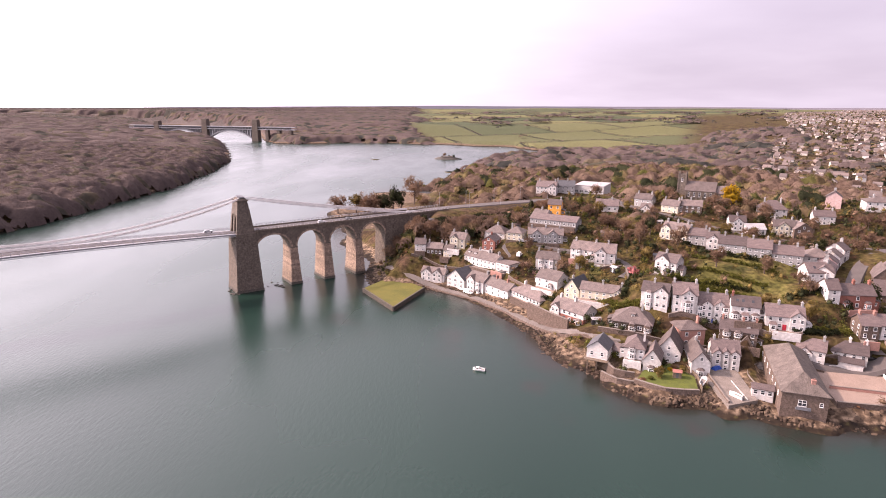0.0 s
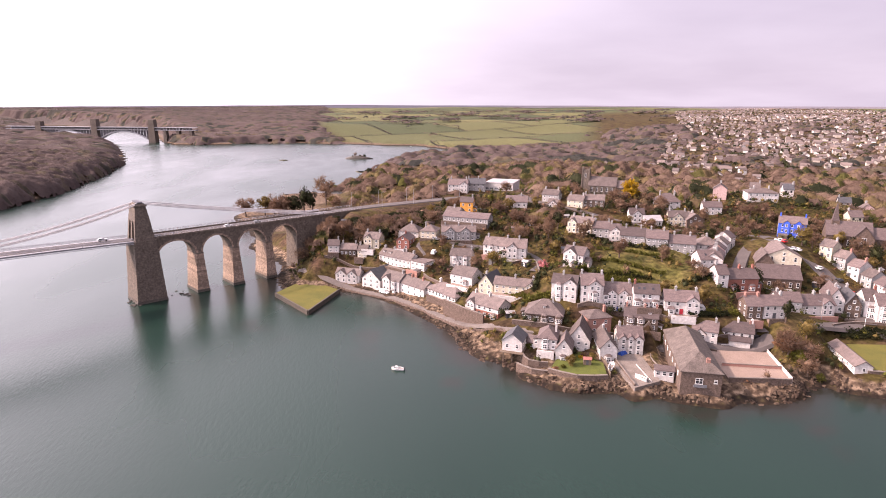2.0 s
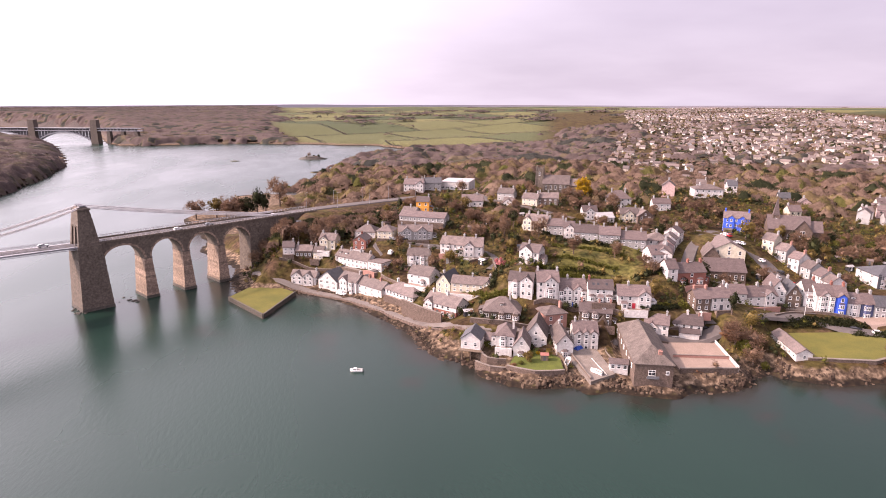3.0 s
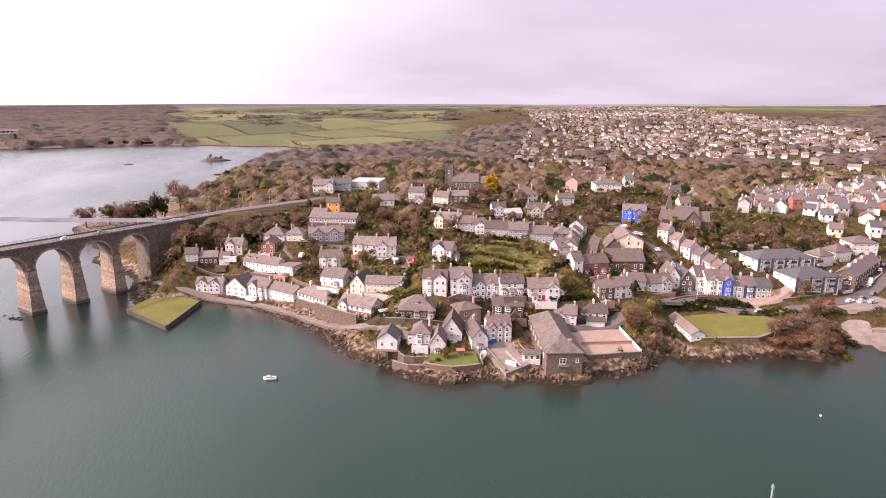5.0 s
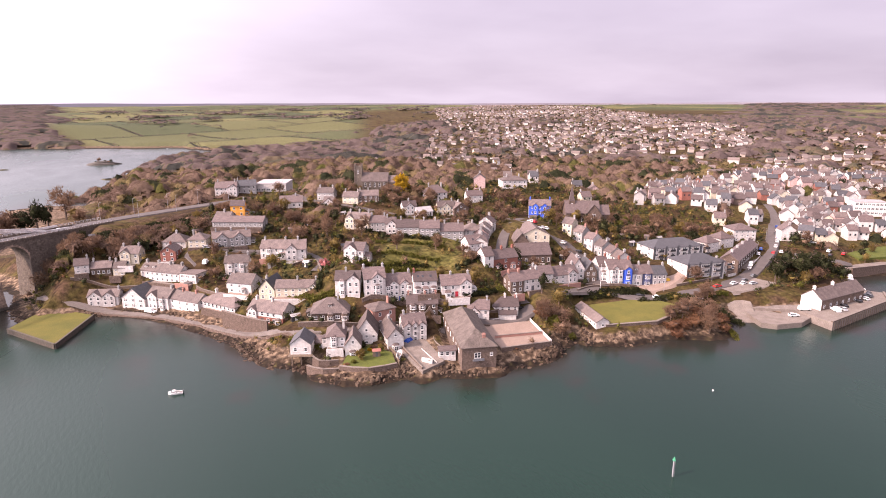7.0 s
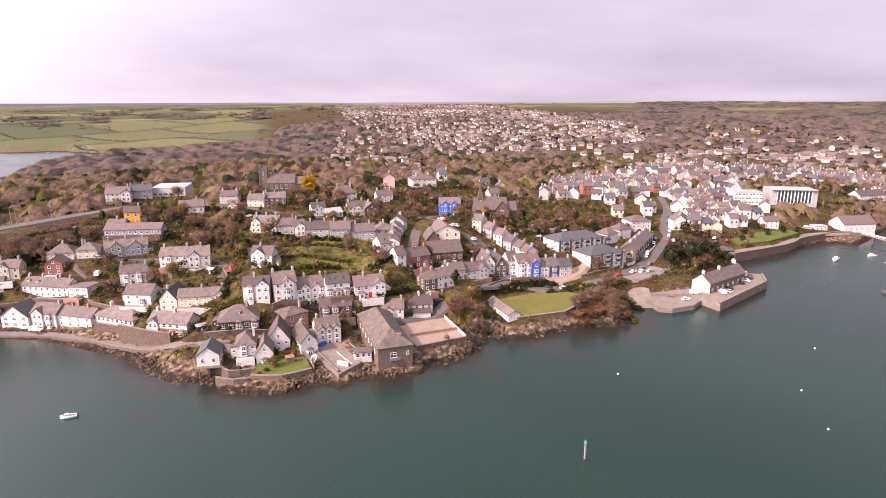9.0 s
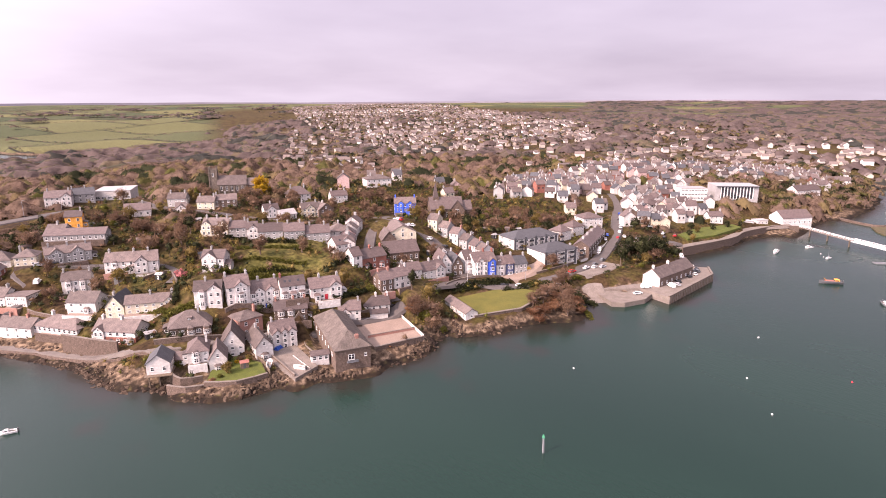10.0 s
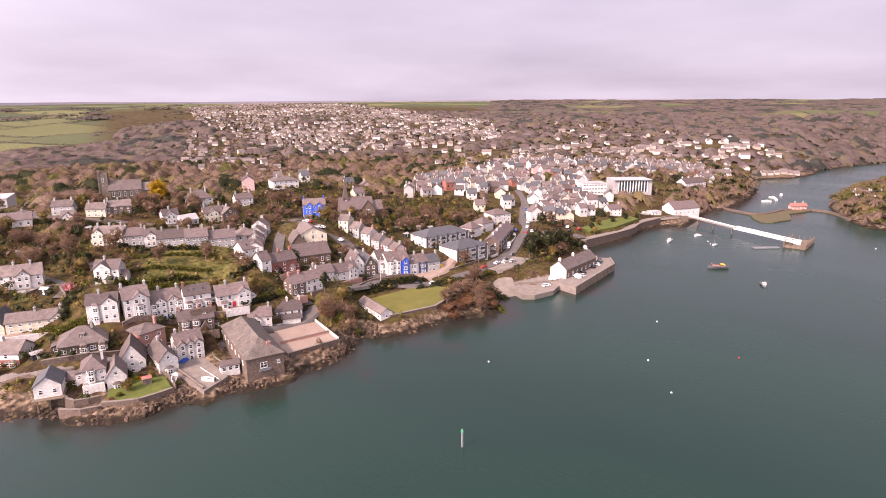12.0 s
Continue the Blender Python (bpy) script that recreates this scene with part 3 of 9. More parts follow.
LEVELS = [   # level plots: outline and height
    ([(-54, 283.5), (-35, 255.4), (-22.9, 286.6), (-38.5, 303.8), (-46.8, 297.8)], 2.0), ([(163.7, 194.2), (150.8, 168.9), (158, 166), (179.4, 162), (205.4, 168.2), (200.2, 188.1)], 5.5), ([(114.6, 194.8), (109.4, 169.3), (130.7, 166.2), (138.6, 195.4)], 4.7),
    ([(92.4, 205.8), (89.2, 172.5), (78.3, 168), (76.9, 188.1), (81.5, 205.2)], 3.3), ([(54.1, 183.1), (62.2, 177.1), (73.2, 176.3), (74.9, 186.3), (69.7, 197.9), (57.9, 190.6)], 4.0),
    ([(233.2, 161.8), (247.2, 150.8), (246.4, 132.3), (298.8, 137), (310.5, 145.5), (304.7, 153.5), (261.5, 157.7)], 3.4), ([(232.1, 162.8), (223.8, 148.3), (228.2, 143.4), (239.7, 140.2), (249.8, 142.9), (249, 155.7)], 2.2),
    ([(350.4, 180.2), (374.1, 174.1), (411.8, 174.4), (417, 183), (385.4, 193.1), (357.6, 190.6)], 7.2), ([(90.4, 166.8), (103.6, 160.8), (113.6, 194.8), (101.5, 200.8)], 2.8)]
ROAD_A4 = np.array([(-47, 330.9), (-16, 356), (14, 374.3), (52.8, 398), (76.6, 408.5)], float)   # approach to the bridge


def seg_dist(px, py, ring, closed=True):
    best = np.full(px.shape, 1e18)
    n = len(ring)
    for i in range(n if closed else n - 1):
        ax, ay = ring[i]
        bx, by = ring[(i + 1) % n]
        dx, dy = bx - ax, by - ay
        t = np.clip(((px - ax) * dx + (py - ay) * dy) / (dx * dx + dy * dy), 0, 1)
        best = np.minimum(best, (px - ax - t * dx) ** 2 + (py - ay - t * dy) ** 2)
    return np.sqrt(best)


def inside(px, py, ring):
    hit = np.zeros(px.shape, bool)
    for i in range(len(ring)):
        ax, ay = ring[i]
        bx, by = ring[(i + 1) % len(ring)]
        if ay != by:
            hit ^= ((ay > py) != (by > py)) & (px < (bx - ax) * (py - ay) / (by - ay) + ax)
    return hit


def shore_dist(px, py, ring):
    """Metres inland from the coast; negative over the water."""
    return np.where(inside(px, py, ring), 1, -1) * seg_dist(px, py, ring)


def height(px, py):
    px, py = np.atleast_1d(np.asarray(px, float)), np.atleast_1d(np.asarray(py, float))
    r2 = px * px + py * py + 100.0
    num, den = np.zeros(px.shape), np.zeros(px.shape)
    for x, y, z in SPOT:
        w = 1.0 / (((px - x) ** 2 + (py - y) ** 2) / np.sqrt(r2 * (x * x + y * y)) + 4e-4) ** 1.6
        num, den = num + w * z, den + w
    inland = num / den
    # the embankment that carries the road to the bridge
    rd = seg_dist(px, py, ROAD_A4, False)
    k = np.clip(1.35 - rd / 22.0, 0, 1)
    k = k * k * (3 - 2 * k)
    inland = inland * (1 - k) + 29.8 * k
    town = shore_dist(px, py, TOWN_SHORE)
    ramp = np.where(town < 0, town * 0.25, np.where(town < 9, town * 0.33, 3.0 + (town - 9) * np.where((px > 500) & (py < 900), 0.24, 0.9)))
    z = np.where(town > 0, np.minimum(inland, ramp), np.maximum(ramp, -6))
    for ring, level in LEVELS:
        near = (np.abs(px - ring[0][0]) < 90) & (np.abs(py - ring[0][1]) < 90)
        if near.any():
            sd = shore_dist(px[near], py[near], np.array(ring, float))
            quay = level < 3.5 and ring[0][0] > 200 or level < 2.1
            k = np.clip((sd - 2.5) / 2.5, 0, 1) if quay else np.clip(1 + sd / 5.0, 0, 1)
            z[near] = z[near] * (1 - k) + (level - 0.9) * k
    wood = shore_dist(px, py, WOOD_SHORE)
    hill = 44 * (1 - np.exp(-np.maximum(wood, 0) / 420)) + 8 * np.clip(wood / 25, 0, 1)
    z = np.where(wood > 0, hill, z)
    isle = shore_dist(px, py, ISLE_SHORE)
    z = np.where(isle > 0, np.minimum(isle * 0.35, 7), z)
    return z


def value_noise(x, y, f, seed):
    return np.array([noise.noise((a * f, b * f, seed)) for a, b in zip(x, y)])


def hz(x, y):
    return float(height(x, y)[0])


def axis_steps(lo, hi, step, far, grow=1.09):
    mid = list(np.arange(lo, hi + step, step))
    a, s = [], step
    while (a[-1] if a else lo) > -far:
        s *= grow
        a.append((a[-1] if a else lo) - s)
    b, s = [], step
    while (b[-1] if b else hi) < far:
        s *= grow
        b.append((b[-1] if b else hi) + s)
    return np.array(a[::-1] + mid + b)


MEADOWS = [[(87.2, 237.6), (107.1, 269.8), (137.7, 283.4), (140.4, 250.6), (122.5, 222.9), (101.0, 223.7)],
           [(50.3, 260.0), (56.5, 274.4), (67.5, 274.4), (59.7, 256.1)],
           [(69.4, 252.8), (78.5, 269.1), (82.0, 260.6), (73.9, 246.7)],
           [(42.2, 259.5), (47.8, 273.6), (50.5, 268.2), (45.2, 254.3)]]     # open grass between the gardens


def make_ground():
    gx, gy = axis_steps(-60, 340, 2.5, 5200, 1.055), axis_steps(135, 440, 2.5, 5200, 1.055)
    X, Y = np.meshgrid(gx, gy)
    x, y = X.ravel(), Y.ravel()
    z = height(x, y)
    rough = np.array([noise.fractal((a * 0.16, b * 0.16, 0.3), 1.0, 2.0, 4) for a, b in zip(x, y)])
    town = shore_dist(x, y, TOWN_SHORE)
    k = np.exp(-((town - 4) / 4.5) ** 2)
    z = z + rough * (0.12 + 1.1 * k * (z > -1.5))
    far = np.hypot(x, y)
    big = np.array([noise.fractal((a * 0.0016, b * 0.0016, 1.7), 1.0, 2.0, 4) for a, b in zip(x, y)])
    z = z + big * np.clip((far - 900) / 1500, 0, 1) * 5 * (z > 4) * (x > -0.09 * y)
    n, w = len(gy), len(gx)
    idx = np.arange(n * w).reshape(n, w)
    quads = np.stack([idx[:-1, :-1], idx[:-1, 1:], idx[1:, 1:], idx[1:, :-1]], -1).reshape(-1, 4)
    me = bpy.data.meshes.new("ground")
    me.from_pydata(np.stack([x, y, z], 1).tolist(), [], quads.tolist())
    me.polygons.foreach_set("use_smooth", [True] * len(me.polygons))
    past = np.clip((y - 1270 + 0.25 * x) / 60, 0, 1) * np.clip((0.37 * y - x) / 60, 0, 1) + np.clip((far - 2500) / 300, 0, 1)
    past = np.clip(past, 0, 1) * np.clip((x + 0.09 * y + 40 * np.sin(y / 130)) / 40 + 0.5, 0, 1) * (y > 0.75 * x)
    open_east = (y < 0.75 * x) & (far > 1450) & (value_noise(x, y, 0.0022, 6.0) < -0.12)
    past = np.where(open_east, 1.0, past)
    at = me.attributes.new("pasture", "FLOAT", "POINT")
    at.data.foreach_set("value", past.astype(np.float32))
    # where the painted haze tone covers the distant ground
    far_haze = np.clip((-0.09 * y - x) / 80, 0, 1) * (far > 1000) + (y < 0.75 * x) * np.clip((far - 1500) / 400, 0, 1)
    ht = me.attributes.new("far_haze", "FLOAT", "POINT")
    ht.data.foreach_set("value", np.where(open_east, 0.0, np.clip(far_haze, 0, 1)).astype(np.float32))
    lawn = np.zeros(len(x))
    for ring in MEADOWS:
        near = (np.abs(x - ring[0][0]) < 80) & (np.abs(y - ring[0][1]) < 80)
        lawn[near] = np.maximum(lawn[near], np.clip(shore_dist(x[near], y[near], np.array(ring, float)) / 3, 0, 1))
    mt = me.attributes.new("meadow", "FLOAT", "POINT")
    mt.data.foreach_set("value", lawn.astype(np.float32))
    me.materials.append(M["land"])
    me.update()
    tagged(new("ground", me), "rough grassy land with rocky weedy shores rising inland", "ground", kind="structure")


make_ground()


def make_water():
    """Water plane, finer near the town shore, where drowned weed beds show through it."""
    gx, gy = axis_steps(-110, 470, 3.5, 5400, 1.3), axis_steps(120, 430, 3.5, 5400, 1.3)
    X, Y = np.meshgrid(gx, gy)
    x, y = X.ravel(), Y.ravel()
    out = -shore_dist(x, y, TOWN_SHORE)
    wave = np.array([noise.fractal((a * 0.06, b * 0.06, 5.1), 1.0, 2.0, 3) for a, b in zip(x, y)])
    bed = np.clip(1.15 - (out - 1) / (11 + 9 * wave), 0, 1) + np.clip((wave - 0.42) * 3, 0, 0.6) * np.clip((45 - out) / 20, 0, 1)
    n, w = len(gy), len(gx)
    idx = np.arange(n * w).reshape(n, w)
    quads = np.stack([idx[:-1, :-1], idx[:-1, 1:], idx[1:, 1:], idx[1:, :-1]], -1).reshape(-1, 4)
    me = bpy.data.meshes.new("water")
    me.from_pydata(np.stack([x, y, 0 * x], 1).tolist(), [], quads.tolist())
    at = me.attributes.new("weed_bed", "FLOAT", "POINT")
    at.data.foreach_set("value", (np.clip(bed, 0, 1) * (np.hypot(x, y) < 700)).astype(np.float32))
    me.materials.append(M["water"])
    me.update()
    tagged(new("water", me), "calm green tidal water of the strait", "water", kind="structure")


make_water()

# ---- stone viaduct and suspension bridge ----
AX = Vector((0.796, 0.605, 0)).normalized()          # along the deck, towards the town
AN = Vector((AX.y, -AX.x, 0))                        # across, towards the open strait
B0 = Vector((-94.8, 300.6, 0))                       # middle of the first pier
BRIDGE = Matrix(((AX.x, -AN.x, 0, B0.x), (AX.y, -AN.y, 0, B0.y), (0, 0, 1, 0), (0, 0, 0, 1)))   # local x along, y away from the near side
HALF, DECK, PITCH, SPRING, RISE = 5.6, 29.6, 18.4, 19.3, 8.0
TOWER_X = -24.2


def rect(cx, cy, hx, hy, z):
    return [(cx - hx, cy - hy, z), (cx + hx, cy - hy, z), (cx + hx, cy + hy, z), (cx - hx, cy + hy, z)]


def courses(owner, material, cx, hx0, hx1, hy0, hy1, z0, z1, step=1.15, seed=0):
    """The stone courses round a tapering shaft, each a little proud or set back."""
    rnd = random.Random(seed)
    n = max(1, int((z1 - z0) / step))
    for i in range(n):
        a, b = i / n, (i + 1) / n
        o = rnd.uniform(-0.04, 0.05)
        part("stone_course", Shape().loft(rect(cx, 0, hx0 + (hx1 - hx0) * a + o, hy0 + (hy1 - hy0) * a + o, z0 + (z1 - z0) * a), rect(cx, 0, hx0 + (hx1 - hx0) * b + o, hy0 + (hy1 - hy0) * b + o, z0 + (z1 - z0) * b - 0.05)), M[material], owner)


def shaft(cx, hx0, hx1, hy0, hy1, z0, z1):
    return Shape().loft(rect(cx, 0, hx0 - 0.12, hy0 - 0.12, z0), rect(cx, 0, hx1 - 0.12, hy1 - 0.12, z1))


def make_bridge():
    br = thing("suspension_bridge", BRIDGE, "stone-towered suspension bridge with limestone arches and steel deck", "bridge")
    for tx, seed in ((TOWER_X, 1), (TOWER_X - 176, 2)):
        tw = part("tower", shaft(tx, 6.6, 4.9, 7.6, 6.6, 1.2, 29.4), M["limestone"], br, "tall tapered limestone tower")
        courses(tw, "limestone", tx, 6.6, 4.9, 7.6, 6.6, 1.2, 29.4, seed=seed)
        courses(tw, "limestone", tx, 3.3, 2.35, 4.95, 4.0, 38.5, 45.0, seed=seed + 7)
        part("tower_foot", Shape().loft(rect(tx, 0, 7.2, 8.2, -3), rect(tx, 0, 6.75, 7.7, 1.3)), M["wet_stone"], tw, "dark wet stone foot")
        for y0, y1 in ((-6.0, -4.0), (-1.1, 1.1), (4.0, 6.0)):
            k = 0.62
            part("tower_leg", Shape().loft([(tx - 4.3, y0, 29.4), (tx + 4.3, y0, 29.4), (tx + 4.3, y1, 29.4), (tx - 4.3, y1, 29.4)],
                    [(tx - 3.3, y0 * (k + 0.2), 38.5), (tx + 3.3, y0 * (k + 0.2), 38.5), (tx + 3.3, y1 * (k + 0.2), 38.5), (tx - 3.3, y1 * (k + 0.2), 38.5)]), M["limestone"], tw)
        # stepped heads of the two carriage arches
        for a, b in ((-4.0, -1.1), (1.1, 4.0)):
            for i in range(5):
                u = (b - a) / 2 * (1 - math.sqrt(max(0, 1 - ((i + 1) / 5.5) ** 2)))
                zz = 36.2 + i * 0.45
                part("arch_stone", Shape().box(tx - 3.5, tx + 3.5, a * 0.86, a * 0.86 + u + 0.05, zz, zz + 0.46), M["limestone"], tw)
                part("arch_stone", Shape().box(tx - 3.5, tx + 3.5, b * 0.86 - u - 0.05, b * 0.86, zz, zz + 0.46), M["limestone"], tw)
        part("tower_head", Shape().loft(rect(tx, 0, 3.2, 4.85, 38.5), rect(tx, 0, 2.25, 3.9, 45.0)), M["limestone"], tw)
        cap = Shape().loft(rect(tx, 0, 2.75, 4.4, 45.0), rect(tx, 0, 2.75, 4.4, 45.7)).loft(rect(tx, 0, 2.2, 3.8, 45.7), rect(tx, 0, 1.7, 3.2, 46.5))
        part("tower_cap", cap, M["limestone"], tw)
        sd = Shape()
        for y in (-3.1, -1.1, 1.1, 3.1):
            sd.bar((tx - 1.2, y, 46.9), (tx + 1.2, y, 46.9), 0.5, 8)
        part("chain_saddle", sd, M["steel"], tw, "grey steel saddles carrying the chains")
    for i in range(3):
        pr = part("pier", shaft(i * PITCH, 2.9, 1.75, 6.9, 5.9, 1.2, SPRING), M["pier_stone"], br, "tapered stone pier")
        courses(pr, "pier_stone", i * PITCH, 2.9, 1.75, 6.9, 5.9, 1.2, SPRING, seed=20 + i)
        part("impost", Shape().box(i * PITCH - 1.95, i * PITCH + 1.95, -6.1, 6.1, SPRING, SPRING + 0.5), M["limestone"], pr)
        part("pier_foot", Shape().loft(rect(i * PITCH, 0, 3.4, 7.4, -3), rect(i * PITCH, 0, 3.05, 7.05, 1.3)), M["wet_stone"], pr, "dark wet stone foot")
    # four arches with their spandrel walls
    edges = [(TOWER_X + 4.6, -1.75), (1.75, PITCH - 1.75), (PITCH + 1.75, 2 * PITCH - 1.75), (2 * PITCH + 1.75, 3 * PITCH - 1.75)]
    for a, b in edges:
        c, r, s, n = (a + b) / 2, (b - a) / 2, Shape(), 22
        arc = [(c - r * math.cos(math.pi * k / n), SPRING + 0.5 + (RISE - 0.5) * math.sin(math.pi * k / n)) for k in range(n + 1)]
        lo, hi = a - 1.75, b + 1.75
        cols = [(lo, SPRING + 0.5)] + arc + [(hi, SPRING + 0.5)]
        s.v = [(x, y, z) for x, zl in cols for y, z in ((-HALF, zl), (HALF, zl), (-HALF, DECK), (HALF, DECK))]
        for k in range(len(cols) - 1):
            i, j = 4 * k, 4 * k + 4
            s.f += [(i, j, j + 2, i + 2), (j + 1, i + 1, i + 3, j + 3), (i + 1, j + 1, j, i), (i + 2, j + 2, j + 3, i + 3)]
        s.f += [(0, 2, 3, 1), (len(s.v) - 4, len(s.v) - 3, len(s.v) - 1, len(s.v) - 2)]
        sp = part("arch", s, M["limestone"], br, "round stone arch with plain spandrels")
        for k in range(n):
            (xa, za), (xb, zb) = arc[k], arc[k + 1]
            q = 1.13 if k % 2 else 1.10
            ua, ub = (c + (xa - c) * q, SPRING + 0.5 + (za - SPRING - 0.5) * q), (c + (xb - c) * q, SPRING + 0.5 + (zb - SPRING - 0.5) * q)
            for y0, y1 in ((-HALF - 0.09, -HALF + 0.02), (HALF - 0.02, HALF + 0.09)):
                part("voussoir", Shape().loft([(xa, y0, za), (xb, y0, zb), (xb, y1, zb), (xa, y1, za)], [(ua[0], y0, ua[1]), (ub[0], y0, ub[1]), (ub[0], y1, ub[1]), (ua[0], y1, ua[1])]), M["pier_stone"], sp)
    x_end = 3 * PITCH + 42
    ab = part("abutment", Shape().loft(rect(3 * PITCH + 19.2, 0, 20.8, 6.0, -1), rect(3 * PITCH + 19.2, 0, 20.8, HALF, DECK)), M["limestone"], br, "long limestone abutment with buttresses")
    courses(ab, "limestone", 3 * PITCH, 2.6, 1.8, 6.6, 5.8, -1, SPRING + 0.5, seed=40)
    for k in range(4):
        x = 3 * PITCH + 3 + k * 9
        part("buttress", Shape().loft(rect(x, 0, 1.1, 6.7, -1), rect(x, 0, 0.8, 5.8, 28)), M["limestone"], ab)
    part("roadway", Shape().box(TOWER_X + 3, x_end, -HALF + 0.5, HALF - 0.5, DECK + 0.12, DECK + 0.35), M["asphalt"], br, "grey asphalt carriageway")
    cor = Shape()
    for y0, y1 in ((-HALF - 0.35, -HALF + 0.55), (HALF - 0.55, HALF + 0.35)):
        cor.box(TOWER_X + 4.4, x_end, y0, y1, DECK, DECK + 0.55)
    part("cornice", cor, M["limestone"], br)
    for y0 in (-HALF - 0.05, HALF - 0.35):
        part("parapet", Shape().box(TOWER_X + 4.4, x_end, y0, y0 + 0.4, DECK + 0.55, DECK + 0.9), M["limestone"], br)
        rail = Shape().box(TOWER_X + 4.4, x_end, y0 + 0.12, y0 + 0.28, DECK + 1.75, DECK + 1.95).box(TOWER_X + 4.4, x_end, y0 + 0.15, y0 + 0.25, DECK + 1.25, DECK + 1.35)
        for k in range(60):
            xx = TOWER_X + 5 + k * (x_end - TOWER_X - 6) / 59
            rail.box(xx - 0.09, xx + 0.09, y0 + 0.1, y0 + 0.3, DECK + 0.9, DECK + 1.95)
        part("railing", rail, M["steel_pale"], br, "pale grey iron railing")
    # suspended deck
    s0, s1 = TOWER_X - 171.5, TOWER_X - 4.6
    camber = lambda x: DECK - 0.1 + 1.3 * (1 - ((x - (s0 + s1) / 2) / ((s1 - s0) / 2)) ** 2)
    n = 56
    xs = [s0 + (s1 - s0) * k / n for k in range(n + 1)]
    def strip(half, lo, hi):
        t = Shape()
        t.v = [(x, y, camber(x) + dz) for x in xs for y, dz in ((-half, lo), (half, lo), (half, hi), (-half, hi))]
        for k in range(n):
            i, j = 4 * k, 4 * k + 4
            t.f += [(i + c, j + c, j + (c + 1) % 4, i + (c + 1) % 4) for c in range(4)]
        t.f += [(3, 2, 1, 0), (4 * n, 4 * n + 1, 4 * n + 2, 4 * n + 3)]
        t.f = [tuple(reversed(q)) for q in t.f]
        return t

    dk = strip(6.0, -0.55, 0.1)
    part("suspended_deck", dk, M["steel"], br, "pale grey steel deck")
    rw = strip(3.6, 0.11, 0.2)
    part("suspended_roadway", rw, M["asphalt"], br)
    for y in (-5.9, -4.0, 4.0, 5.9):
        r = Shape()
        for k, (a, b) in enumerate(zip(xs, xs[1:])):
            za, zb = camber(a), camber(b)
            for dz, rr in ((-1.05, 0.13), (0.75, 0.06), (1.35, 0.1)):
                if dz < 0 and abs(y) < 5:
                    continue
                r.bar((a, y, za + dz), (b, y, zb + dz), rr, 4)
            r.bar((a, y, za - (1.05 if abs(y) > 5 else 0)), (a, y, za + 1.35), 0.07, 4)
            if abs(y) > 5:
                r.bar((a, y, za - 1.05), (b, y, zb + 0.1), 0.05, 4)
                r.bar((b, y, zb - 1.05), (a, y, za + 0.1), 0.05, 4)
        part("side_truss" if abs(y) > 5 else "inner_railing", r, M["steel_pale"], br)
    # chains: four hang over the span, and run down to the land behind the tower
    mid = (s0 + s1) / 2
    sag = lambda x: 33.4 + (46.9 - 33.4) * ((x - mid) / 88.0) ** 2
    back = lambda x: 46.9 - (x - TOWER_X) * 0.20 + 0.00032 * (x - TOWER_X) ** 2 + (0.0 if x < 60 else 0)
    cx = [mid - 88 + 176 * k / 64 for k in range(65)]
    bx = [TOWER_X + 98 * k / 34 for k in range(35)]
    for y in (-5.3, -4.1, 4.1, 5.3):
        c = Shape()
        for pts in ([(x, sag(x)) for x in cx], [(x, max(back(x), DECK + 1.9)) for x in bx]):
            for (xa, za), (xb, zb) in zip(pts, pts[1:]):
                pinch = lambda q: y * (0.58 + 0.42 * min(1, abs(q - TOWER_X) / 14))
                for dz in (-0.55, 0.0, ):
                    c.bar((xa, pinch(xa), za + dz), (xb, pinch(xb), zb + dz), 0.16, 5)
        part("chain", c, M["steel_pale"], br, "pale painted steel eyebar chain")
    return br


make_bridge()

# ---- roads, lawns, yards and walls laid on the land ----
FEET = []        # discs kept free of trees: (x, y, radius)
ROADS = []


PLANS = []       # house plans: (x, y, yaw, width, depth)


def keep_clear(x, y, r):
    FEET.append((x, y, r))


def smooth_line(pts, step=3.0):
    out, n = [], len(pts)
    p = [Vector((*q, 0)) for q in pts]
    for i in range(n - 1):
        a, b, c, d = p[max(i - 1, 0)], p[i], p[i + 1], p[min(i + 2, n - 1)]
        k = max(2, int((c - b).length / step))
        for j in range(k):
            t = j / k
            out.append(0.5 * (2 * b + (c - a) * t + (2 * a - 5 * b + 4 * c - d) * t * t + (3 * b - a - 3 * c + d) * t ** 3))
    return out + [p[-1]]


def road(name, label, pts, width, material="asphalt", lift=0.25, z=None):
    line = smooth_line(pts)
    ROADS.append((np.array([(q.x, q.y) for q in line]), width))
    zs = height([q.x for q in line], [q.y for q in line]) if z is None else np.full(len(line), z)
    zs = np.convolve(np.pad(zs, 3, "edge"), np.ones(7) / 7, "valid")
    s, v, n = Shape(), [], len(line)
    for i, q in enumerate(line):
        d = (line[min(i + 1, n - 1)] - line[max(i - 1, 0)]).normalized()
        s2 = Vector((d.y, -d.x, 0)) * width / 2
        for p, dz in ((q + s2, 0), (q - s2, 0), (q - s2 * 1.25, -1.2), (q + s2 * 1.25, -1.2)):
            v.append((p.x, p.y, float(zs[i]) + lift + dz))
    f = []
    for i in range(n - 1):
        a, b = 4 * i, 4 * i + 4
        f += [(a, b, b + 1, a + 1), (a + 1, b + 1, b + 2, a + 2), (a + 3, b + 3, b, a)]
    solid(name, s.add(v, f), M[material], label, "road", kind="structure")


